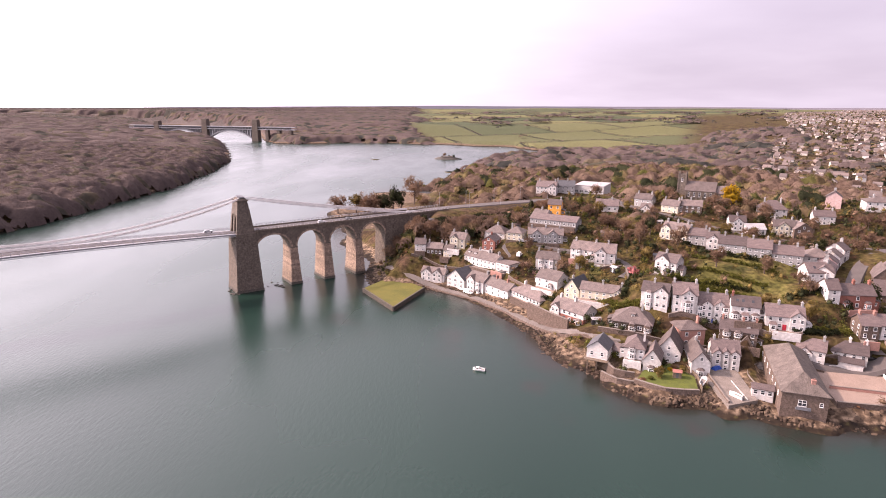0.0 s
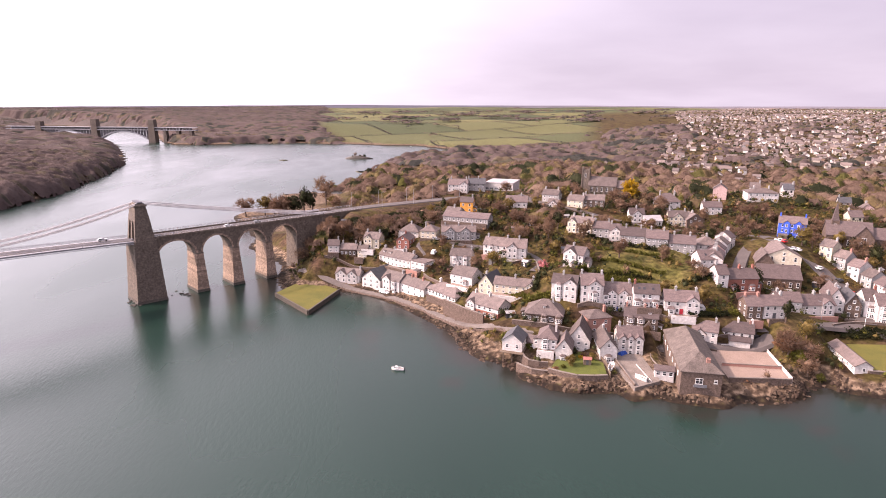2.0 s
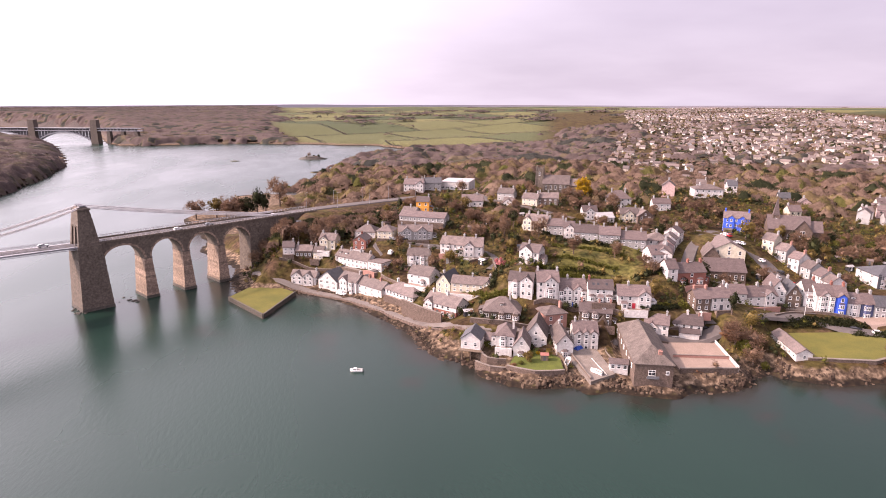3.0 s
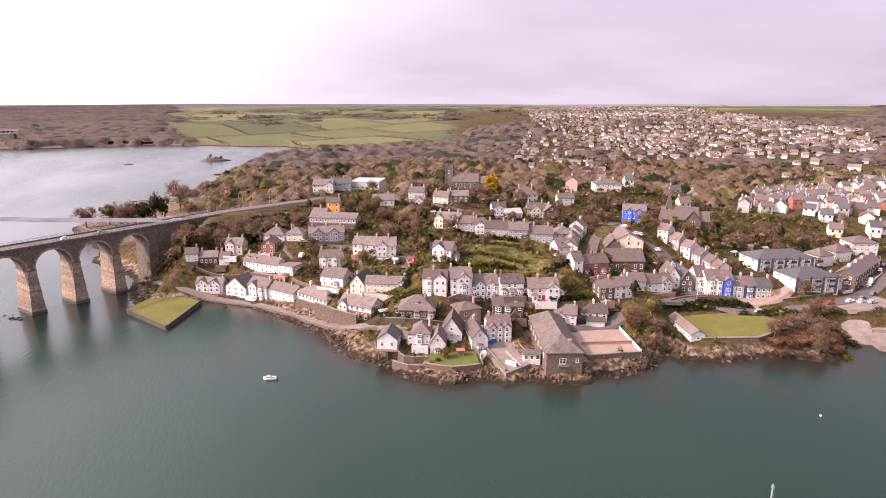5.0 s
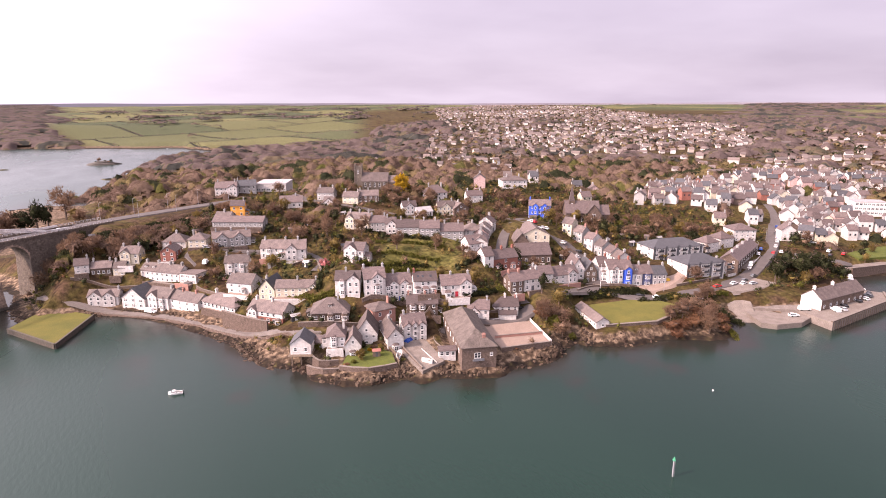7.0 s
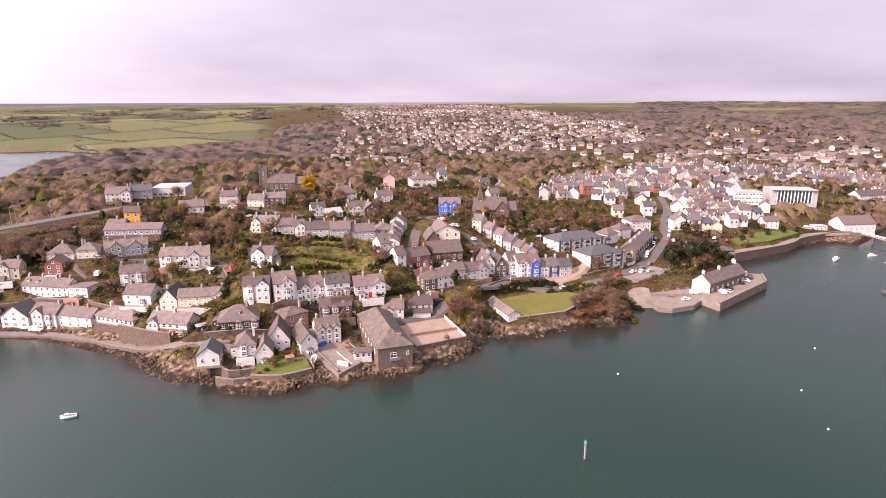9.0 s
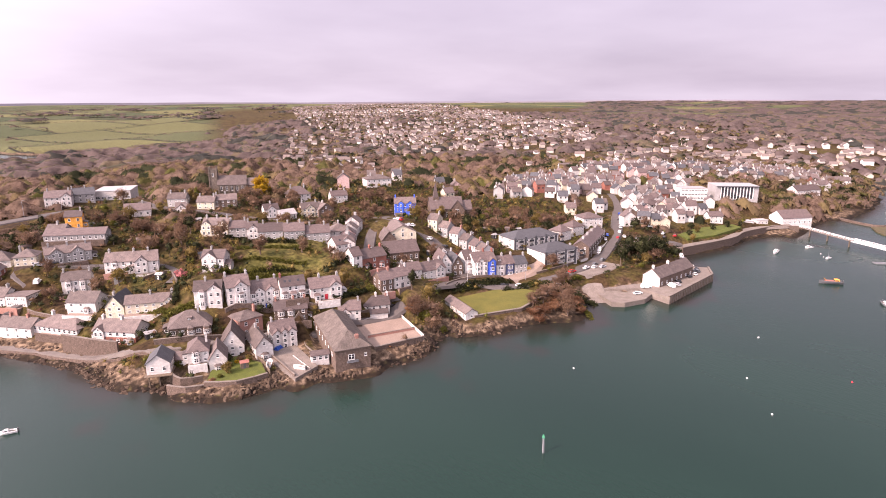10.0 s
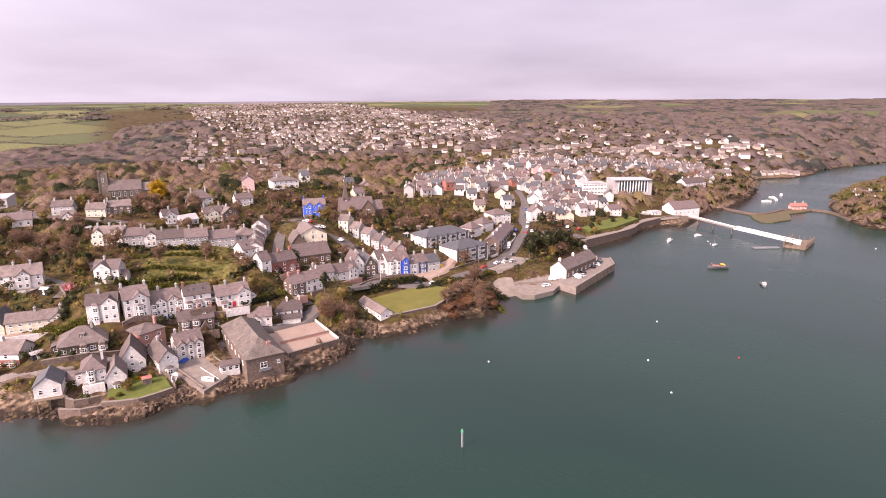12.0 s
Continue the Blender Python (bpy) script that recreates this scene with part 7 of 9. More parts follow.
def canopy(name, label, x, y, radius, tall, tone, cell, material, twigs, twig, base=0.12):
    """A wood as one closed, uneven roof of crowns, with loose twigs standing out of it."""
    if not len(x):
        return
    zt = height(x, y)
    x0, y0 = x.min() - 20 - radius.max(), y.min() - 20 - radius.max()
    nx, ny = int((x.max() + 20 + radius.max() - x0) / cell) + 2, int((y.max() + 20 + radius.max() - y0) / cell) + 2
    top, tint = np.full((ny, nx), -1e9), np.zeros((ny, nx))
    wob = rng.normal(0, 0.16 * cell, (2, ny, nx))
    for px, py, pr, ph, pz, pt in zip(x, y, radius, tall, zt, tone):
        i0, i1 = max(0, int((px - pr - x0) / cell)), int((px + pr - x0) / cell) + 2
        j0, j1 = max(0, int((py - pr - y0) / cell)), int((py + pr - y0) / cell) + 2
        gx, gy = np.meshgrid(x0 + np.arange(i0, i1) * cell, y0 + np.arange(j0, j1) * cell)
        gx, gy = gx + wob[0, j0:j1, i0:i1], gy + wob[1, j0:j1, i0:i1]
        d = np.hypot(gx - px, gy - py) / (pr * (1 + 0.25 * np.sin(3 * np.arctan2(gy - py, gx - px) + px)))
        zz = np.where(d < 1, pz + ph * (base + (1 - base) * np.sqrt(np.maximum(0, 1 - d ** 2.2))), -1e9)
        cur = top[j0:j1, i0:i1]
        win = zz > cur
        cur[win] = zz[win]
        tint[j0:j1, i0:i1][win] = pt
    full = top > -1e8
    jj, ii = np.nonzero(full)
    idx = np.full((ny, nx), -1)
    idx[jj, ii] = np.arange(len(jj))
    amp = float(np.mean(tall)) * 0.025
    if base > 0.3:
        # soften the roof of crowns and bring the edge of the wood down to the ground
        deep, inner = np.zeros((ny, nx)), full.copy()
        for _ in range(4):
            pad = np.pad(inner, 1)
            inner = inner & pad[:-2, 1:-1] & pad[2:, 1:-1] & pad[1:-1, :-2] & pad[1:-1, 2:]
            deep += inner
        low = height(x0 + ii * cell, y0 + jj * cell)
        rise = np.array([0.0, 0.45, 0.75, 0.92, 1.0])[deep.astype(int)]
        for _ in range(2):
            pr_ = np.pad(rise, 1, "edge")
            rise = sum(pr_[a:a + ny, b:b + nx] for a in range(3) for b in range(3)) / 9
        share = rise[jj, ii]
        soft = np.where(full, top, 0.0)
        pt, pf = np.pad(soft, 1), np.pad(full.astype(float), 1)
        num = sum(pt[a:a + ny, b:b + nx] for a in range(3) for b in range(3))
        den = sum(pf[a:a + ny, b:b + nx] for a in range(3) for b in range(3))
        mean = (num / np.maximum(den, 1))[jj, ii]
        skirt = low - 0.4 - 0.5 * cell
        top[jj, ii] = skirt + (0.5 * mean + 0.5 * top[jj, ii] - skirt) * share
    v = np.stack([x0 + ii * cell + wob[0, jj, ii], y0 + jj * cell + wob[1, jj, ii], top[jj, ii] + rng.normal(0, amp, len(jj))], 1)
    q = np.stack([idx[:-1, :-1], idx[:-1, 1:], idx[1:, 1:], idx[1:, :-1]], -1).reshape(-1, 4)
    q = q[(q >= 0).all(1)]
    f = np.concatenate([q[:, [0, 1, 2]], q[:, [0, 2, 3]]])
    t = tint[jj, ii]
    pick = rng.integers(0, len(v), twigs)
    c = v[pick] + np.stack([rng.normal(0, cell * 0.45, twigs), rng.normal(0, cell * 0.45, twigs), rng.uniform(-0.35, 0.75, twigs) * twig], 1)
    a = rng.normal(size=(twigs, 3)) * 0.7 + np.array([0, 0, 0.7])
    a /= np.linalg.norm(a, axis=1, keepdims=True)
    b = np.cross(a, rng.normal(size=(twigs, 3)))
    b /= np.linalg.norm(b, axis=1, keepdims=True)
    s = twig * rng.uniform(0.6, 1.4, (twigs, 1))
    tri = np.stack([c - b * s * 0.2, c + b * s * 0.2, c + a * s], 1)
    me = crown_mesh(name, [(v, f)], tri, M[material], M[material])
    at = me.attributes.new("tone", "FLOAT", "POINT")
    at.data.foreach_set("value", np.concatenate([t, np.repeat(np.clip(t[pick] + rng.normal(0, 0.04, twigs), 0, 1), 3)]).astype(np.float32))
    tagged(new(name, me), label, "woodland", kind="stuff")
# ---- the further town ----
TOWN = np.array([(358.6, 355.3), (525.5, 370), (636, 308), (716, 242), (712, 208), (617.1, 200.1), (519.5, 260), (455.5, 245.8), (442.3, 208.4), (415.6, 198.7), (371.4, 199.1), (333.9, 193.2), (315.9, 196.2), (350, 234.4), (364, 263), (346.9, 298.7)], float)
EAST = np.array([(602, 556), (804, 430), (923, 308), (951, 186), (794, 197), (629.9, 243.2), (525.9, 368.3), (457.4, 400.8)], float)
ESTATE = np.array([(1173, 2378), (2131, 3141), (1797, 2081), (1054, 781), (858, 587), (631, 566), (489, 610), (498, 770), (694, 1379)], float)
ROW_LEFT = np.array([(258, 746), (340, 726), (349, 529), (317.2, 482.2), (233, 620)], float)
MID = np.array([(590, 1198), (488, 755), (475, 616), (337, 561), (336, 711)], float)
FAR_EAST = np.array([(1084, 662), (1094, 478), (961, 197), (899, 307), (801, 438), (816, 575)], float)
HILLTOP = np.array([(213, 322), (250, 308.4), (315.5, 321), (321.3, 359.8), (250.4, 403.1), (209.3, 378.4)], float)
island_wall = island_mat("mixed_house_walls", [(0.60, 0.57, 0.55), (0.48, 0.43, 0.38), (0.33, 0.26, 0.22), (0.62, 0.59, 0.57), (0.28, 0.19, 0.16)])
island_roof = island_mat("mixed_house_roofs", [(0.07, 0.062, 0.064), (0.12, 0.098, 0.094), (0.165, 0.128, 0.118), (0.095, 0.078, 0.076)])


def house_spots(ring, dx, dy, turn, share, seed):
    r = np.random.default_rng(seed)
    c = ring.mean(0)
    R = np.abs(ring - c).max() * 1.5
    gx, gy = np.meshgrid(np.arange(-R, R, dx), np.arange(-R, R, dy))
    gx, gy = gx.ravel() + r.uniform(-0.15, 0.15, gx.size) * dx, gy.ravel() + r.uniform(-0.3, 0.3, gx.size) * dy
    a = radians(turn)
    bend = 14 * np.sin(gx / 90.0)
    x, y = c[0] + gx * np.cos(a) - (gy + bend) * np.sin(a), c[1] + gx * np.sin(a) + (gy + bend) * np.cos(a)
    ok = inside(x, y, ring) & (r.random(x.size) < share * np.where(np.hypot(x, y) > 560, 0.55 + 0.9 * np.clip(value_noise(x, y, 0.006, 4.4) + 0.45, 0, 1), 1.0)) & (shore_dist(x, y, TOWN_SHORE) > 14)
    return x[ok], y[ok], turn + r.normal(0, 11, ok.sum()) + 90 * (r.random(ok.sum()) < 0.25)


far_rnd = random.Random(11)
FAR_LABELS = {"render_white": "white rendered house with a slate roof in the town", "render_cream": "cream rendered house with a slate roof in the town", "render_pink": "pink rendered house with a slate roof in the town",
              "rubble": "stone house with a slate roof in the town", "red_brick": "red brick house with a slate roof in the town", "render_grey": "grey pebbledashed house with a slate roof in the town"}
FAR_POOL = ["render_white"] * 8 + ["render_cream"] * 2 + ["render_pink"] + ["rubble", "red_brick", "render_grey", "render_grey"]
FAR_MESH = {}


def far_house(x, y, yaw, w, d, h):
    wall, roof = far_rnd.choice(FAR_POOL), far_rnd.choice(["slate", "slate", "slate_pink", "slate_dark"])
    w, d, h = round(w), round(d), round(h * 2) / 2
    key = (wall, roof, w, d, h)
    if key not in FAR_MESH:
        a, b = Shape(), Shape()
        gable_body(a, b, -w / 2, w / 2, 0, d, h, d * 0.38, "x")
        FAR_MESH[key] = a.mesh("wall", M[wall]), b.mesh("roof", M[roof])
    o = thing("house", pose(x, y, hz(x, y), 0, 0, yaw), FAR_LABELS[wall], "house", "houses of the further town")
    PLANS.append((x, y, radians(yaw), w, d))
    part("wall", FAR_MESH[key][0], None, o)
    part("roof", FAR_MESH[key][1], None, o)
    part("chimney", chimney_mesh("render_grey"), None, o, at=pose(w * far_rnd.choice((-0.44, 0.44)), d / 2, h + d * 0.38, 0, 0, 90))
    for wx in (-0.25, 0.25):
        if h > 4.4 and math.hypot(x, y) < 470:
            part("window", far_window, None, o, at=pose(wx * w, 0, 3.1))


far_window = Shape().box(-0.55, 0.55, -0.06, 0.03, 0, 1.3).mesh("window", M["glass"])
# rows of houses along the contour: from, to, spacing, turn
FAR_ROWS = [((652, 454), (706, 432), 12, -32), ((706, 432), (785, 406), 13, -28), ((752, 375), (815, 351), 9, -30), ((815, 351), (886, 307), 9, -42), ((546, 380), (586, 362), 7, -32), ((501.5, 307.8), (530.3, 281.1), 6, -52),
            ((771, 183), (817, 151), 9, -45), ((892, 163), (931, 161), 12, -10), ((894, 262), (907, 237), 9, -85), ((897, 212), (902, 190), 9, -80)]


def line_spots(a, b, step, turn):
    n = max(2, int(math.dist(a, b) / step))
    u = (np.arange(n) + 0.5) / n
    return a[0] + (b[0] - a[0]) * u, a[1] + (b[1] - a[1]) * u, np.full(n, float(turn))


INFILL = np.array([(341.2, 355.4), (391.1, 302.3), (417.4, 278.1), (463.1, 237.3), (342.3, 239.1), (314, 281.1), (315, 325.4)], float)
town_spots = [house_spots(INFILL, 11.0, 19, -38, 0.62, 12), house_spots(TOWN, 8.0, 15.5, -38, 0.84, 1), house_spots(HILLTOP, 17, 22, -30, 0.3, 9)]
tx, ty, tt = (np.concatenate(q) for q in zip(*town_spots))
order = np.argsort(np.hypot(tx, ty))


def joined_houses(name, label, x, y, yaw, seed):
    r = random.Random(seed)
    zs = height(x, y)
    ws, rs = Shape(), Shape()
    for px, py, pz, pa in zip(x, y, zs, yaw):
        w, d, h = r.choice((5.5, 6.5, 7, 8.5, 12)), r.uniform(5.5, 7.0), r.choice((2.3, 2.6, 3.6, 4.6))
        a, b = Shape(), Shape()
        gable_body(a, b, -w / 2, w / 2, 0, d, h, d * 0.36, "x")
        m = pose(px, py, pz, 0, 0, pa)
        a.move(m), b.move(m)
        ws.add(a.v, a.f), rs.add(b.v, b.f)
        keep_clear(px, py, 3.5)
    tagged(new(name, ws.mesh(name, island_wall)), label, "houses", kind="stuff")
    tagged(new("far_roofs", rs.mesh("far_roofs", island_roof)), "slate and tile roofs of far houses", "roofs", kind="stuff")


# houses of the town behind, nearest first
ok = np.ones(tx.shape, bool)
for fx, fy, fr in FEET:
    ok &= (tx - fx) ** 2 + (ty - fy) ** 2 > (fr + 4.0) ** 2
for hx, hy, ha, hw, hd in PLANS:
    cx, cy = hx - math.sin(ha) * hd / 2, hy + math.cos(ha) * hd / 2
    ok &= (tx - cx) ** 2 + (ty - cy) ** 2 > (max(hw, hd) * 0.6 + 5) ** 2
for line, w in ROADS:
    for i in range(len(line)):
        ok &= (tx - line[i, 0]) ** 2 + (ty - line[i, 1]) ** 2 > (w / 2 + 6) ** 2
tx, ty, tt = tx[ok], ty[ok], tt[ok]
order = np.argsort(np.hypot(tx, ty))
for i in order[:250]:
    far_house(tx[i], ty[i], tt[i], far_rnd.uniform(5.6, 8.4), far_rnd.uniform(6.5, 8.4), far_rnd.choice((4.5, 5, 5, 6.5)))
rest = order[250:]
parts_far = [(tx[rest], ty[rest], tt[rest]), house_spots(EAST, 17, 30, -45, 0.62, 2), house_spots(ESTATE, 13, 24, -32, 0.6, 3), house_spots(ROW_LEFT, 14, 46, -30, 0.7, 4), house_spots(MID, 17, 40, -28, 0.7, 5), house_spots(FAR_EAST, 22, 42, -55, 0.4, 6)] + [line_spots(*q) for q in FAR_ROWS]
fx_, fy_, ft_ = (np.concatenate(q) for q in zip(*parts_far))
joined_houses("far_houses", "white and cream houses of the far town", fx_, fy_, ft_, 21)

# woods and gardens; yards and the building site stay open
for cx_, cy_, cr_ in ((95.8, 191.5, 6), (93, 182, 5), (89.6, 197.3, 5), (214, 194.7, 11), (210.5, 203.3, 10), (223.7, 202.4, 9), (203.8, 196.7, 6), (138.2, 365.5, 12), (146.8, 362.3, 9), (132.6, 361.3, 8)):
    keep_clear(cx_, cy_, cr_)
def zone(x, y, pts):
    return inside(x, y, np.array(pts, float))


# 1 the wooded bank beyond the bridge, and the land behind
def crowns(n, r0, r1, h0, h1):
    return rng.uniform(r0, r1, n), rng.uniform(h0, h1, n)


gx, gy = grid_spots(-1000, -240, 150, 1150, 7.5)
sel = (shore_dist(gx, gy, WOOD_SHORE) > 1.5) & (np.hypot(gx, gy) < 1050) & (shore_dist(gx, gy, WOOD_SHORE) < 420)
gx, gy = gx[sel], gy[sel]
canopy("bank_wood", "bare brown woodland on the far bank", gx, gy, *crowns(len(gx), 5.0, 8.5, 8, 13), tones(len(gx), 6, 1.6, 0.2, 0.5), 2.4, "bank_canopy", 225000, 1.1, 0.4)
gx, gy = grid_spots(-2300, -300, 500, 2700, 17)
wd = shore_dist(gx, gy, WOOD_SHORE)
far = np.hypot(gx, gy)
sel = (wd > 3) & ((far > 1030) | (wd > 410)) & (far < 2700) & (rng.random(gx.size) < 0.93)
gx, gy = gx[sel], gy[sel]
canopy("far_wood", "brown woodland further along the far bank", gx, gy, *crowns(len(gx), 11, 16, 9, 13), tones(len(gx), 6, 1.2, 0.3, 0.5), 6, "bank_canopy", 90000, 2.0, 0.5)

# 2 woods inland on the town side
gx, gy = grid_spots(-60, 1600, 165, 1500, 8.6)
sel = (gx > 345) | (gy > 330)
gx, gy = gx[sel], gy[sel]
far = np.hypot(gx, gy)
sd = shore_dist(gx, gy, TOWN_SHORE)
p = np.where(sd > 3, 0.75, 0.0)
p = np.where(inside(gx, gy, TOWN), 0.4, p)
p = np.where(inside(gx, gy, EAST), 0.55, p)
p = np.where(inside(gx, gy, ESTATE), 0.5, p)
p = np.where(inside(gx, gy, ROW_LEFT), 0.35, p)
p = np.where(inside(gx, gy, MID), 0.40, p)
p = np.where(inside(gx, gy, FAR_EAST), 0.55, p)
past = (gy - 1250 + 0.25 * gx > 0) & (gx < 0.37 * gy)
p = np.where(past, 0.015, p)
p = np.where((far < 470) & (sd > 3), np.where(gx < 60, 0.9, 0.62), p)
p = np.where((far > 450) & (far < 700) & (gx < 330), 1.0, p)
p *= np.where(value_noise(gx, gy, 0.012, 3.0) > -0.25, 1.0, 0.6)
sel = (rng.random(gx.size) < p) & (far < 1900)
gx, gy = gx[sel], gy[sel]
sel = free_spot(gx, gy, 3.6) & ~((gx < -14) & (gy < 640)) & ~((seg_dist(gx, gy, ROAD_A4 + np.array([9.0, -12.0]), False) < 25) & (gx < 85))
gx, gy = gx[sel], gy[sel]
far = np.hypot(gx, gy)
near = far < 760
n = int(near.sum())
canopy("wood", "bare and budding woodland inland of the town", gx[near], gy[near], *crowns(n, 3.8, 7.0, 6, 10.5), kinds_at(gx[near], gy[near], tones(n, 7, 2.0, 0.5, 0.9)), 1.8, "canopy", 330000, 1.0, 0.34)
canopy("far_trees", "far trees among fields and houses", gx[~near], gy[~near], *crowns(int((~near).sum()), 5.5, 9, 6.5, 11), kinds_at(gx[~near], gy[~near], tones(int((~near).sum()), 7, 1.6, 0.4, 1.0), 0.01), 3.2, "far_canopy", 190000, 1.4, 0.58)

# garden trees and copses among the far streets
gx, gy = grid_spots(330, 1900, 330, 2500, 15)
sel = (inside(gx, gy, ESTATE) | inside(gx, gy, MID) | inside(gx, gy, EAST) | inside(gx, gy, FAR_EAST)) & (rng.random(gx.size) < np.where(value_noise(gx, gy, 0.007, 7.7) > 0.0, 0.85, 0.25))
gx, gy = gx[sel], gy[sel]
sel = free_spot(gx, gy, 1.0)
gx, gy = gx[sel], gy[sel]
canopy("street_trees", "garden trees and dark conifers among the far streets", gx, gy, *crowns(len(gx), 3.0, 5.5, 4.5, 9), tones(len(gx), 4, 1.6, 0.8, 3.4), 2.2, "canopy", 60000, 1.2)

# 3 distant woods and hedgerow lines
gx, gy = grid_spots(-2200, 200, 1430, 3000, 16)
sel = (shore_dist(gx, gy, TOWN_SHORE) > 2) & (gx < -0.09 * gy - 40 * np.sin(gy / 130)) & (shore_dist(gx, gy, WOOD_SHORE) < -20)
gx, gy = gx[sel], gy[sel]
canopy("hill_wood", "dark bare woodland on the far headland", gx, gy, *crowns(len(gx), 12, 17, 6, 8), tones(len(gx), 5, 0.6, 0.3, 1.6), 5, "far_canopy", 60000, 1.8, 0.5)
hx, hy = [], []
fc, fs = math.cos(FIELD_TURN), math.sin(FIELD_TURN)
for row in range(2, 14):
    us = [np.stack([np.arange(-600, 2400, 3.6), np.full(834, row * FIELD_D)], 1)]
    us += [np.stack([np.full(70, (k + 0.5 * (row % 2 == 0)) * FIELD_W), row * FIELD_D + np.arange(70) * FIELD_D / 70], 1) for k in range(-3, 12)]
    for q in us:
        hx.append(q[:, 0] * fc - q[:, 1] * fs), hy.append(q[:, 0] * fs + q[:, 1] * fc)
hx, hy = np.concatenate(hx), np.concatenate(hy)
sel = (hy + 0.25 * hx > 1290) & (hx > -0.09 * hy) & (hx < 0.37 * hy) & (rng.random(hx.size) < 0.8)
hx, hy = hx[sel] + rng.normal(0, 1.5, sel.sum()), hy[sel] + rng.normal(0, 1.5, sel.sum())
sel = shore_dist(hx, hy, TOWN_SHORE) > 5
stand("hedgerows", "dark hedges between far fields", hx[sel], hy[sel], {"ever": 3, "bare": 2}, 6, 0.42, "far_twig", 1, 1.8)
gx, gy = grid_spots(900, 4300, 250, 4300, 27)
far = np.hypot(gx, gy)
sel = (far > 1500) & (far < 4400) & (shore_dist(gx, gy, TOWN_SHORE) > 10) & ~inside(gx, gy, ESTATE) & ((gy < 0.75 * gx) | (value_noise(gx, gy, 0.006, 2.0) > 0.42)) & ((value_noise(gx, gy, 0.0022, 6.0) > -0.12) | (gy > 0.75 * gx))
gx, gy = gx[sel], gy[sel]
canopy("distant_wood", "distant bare woodland along the horizon", gx, gy, *crowns(len(gx), 15, 23, 7, 10), kinds_at(gx, gy, tones(len(gx), 5, 0.9, 0.6, 2.0), 0.004), 9, "far_canopy", 110000, 2.4, 0.72)
gx, gy = grid_spots(850, 2000, -160, 175, 12)
sel = (shore_dist(gx, gy, TOWN_SHORE) > 3) & (np.hypot(gx, gy) < 1900)
gx, gy = gx[sel], gy[sel]
canopy("inlet_wood", "bare brown woodland on the hill above the inlet", gx, gy, *crowns(len(gx), 7, 11, 8, 12), kinds_at(gx, gy, tones(len(gx), 6, 1.5, 0.4, 1.2), 0.008), 3.5, "far_canopy", 60000, 1.6, 0.5)
gx, gy = grid_spots(-4300, -150, 900, 4500, 34)
far = np.hypot(gx, gy)
wd = shore_dist(gx, gy, WOOD_SHORE)
sel = (far > 2650) & (far < 4700) & ((wd > 10) | ((shore_dist(gx, gy, TOWN_SHORE) > 10) & (gy > 2850) & (gx < -0.09 * gy)))
gx, gy = gx[sel], gy[sel]
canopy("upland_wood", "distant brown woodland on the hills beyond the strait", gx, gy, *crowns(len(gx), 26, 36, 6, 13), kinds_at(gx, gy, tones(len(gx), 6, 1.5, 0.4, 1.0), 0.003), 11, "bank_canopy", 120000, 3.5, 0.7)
gx, gy = grid_spots(480, 760, 150, 300, 7)
sel = (shore_dist(gx, gy, TOWN_SHORE) > 4) & (rng.random(gx.size) < 0.62)
gx, gy = gx[sel], gy[sel]
sel = free_spot(gx, gy, 2.5)
canopy("shore_trees", "garden trees on the slope above the inlet", gx[sel], gy[sel], *crowns(int(sel.sum()), 3, 5.5, 5, 8.5), tones(int(sel.sum()), 4, 3, 1.5, 2.0), 1.9, "canopy", 30000, 1.1)
gx, gy = grid_spots(480, 780, 5, 110, 8)
sel = shore_dist(gx, gy, ISLE_SHORE) > 3
gx, gy = gx[sel], gy[sel]
sel = free_spot(gx, gy, 2)
canopy("island_wood", "olive and brown trees on the wooded island", gx[sel], gy[sel], *crowns(int(sel.sum()), 3, 5.5, 5, 8.5), tones(int(sel.sum()), 2, 4, 2, 1.5), 1.9, "canopy", 40000, 1.1)


# 4 scrub between the houses
gx, gy = grid_spots(-50, 345, 165, 440, 3.6)
sd = shore_dist(gx, gy, TOWN_SHORE)
clump = value_noise(gx, gy, 0.05, 8.0)
sel = (sd > 5.5) & (rng.random(gx.size) < np.where(clump > -0.1, 0.97, 0.8)) & (np.hypot(gx, gy) < 440) & (~inside(gx, gy, np.array([(87.2, 237.6), (107.1, 269.8), (137.7, 283.4), (140.4, 250.6), (122.5, 222.9), (101.0, 223.7)], float)) | (rng.random(gx.size) < 0.4))
gx, gy = gx[sel], gy[sel]
sel = free_spot(gx, gy, 0.2) & ~((seg_dist(gx, gy, ROAD_A4, False) < 26) & (height(gx, gy) > 21))
stand("garden_scrub", "garden shrubs and rough scrub between the houses", gx[sel], gy[sel], {"bud": 2.0, "green": 5, "russet": 1.4, "ever": 5.5, "bare": 0.8}, 64, 0.5, "", 1, 1.45)

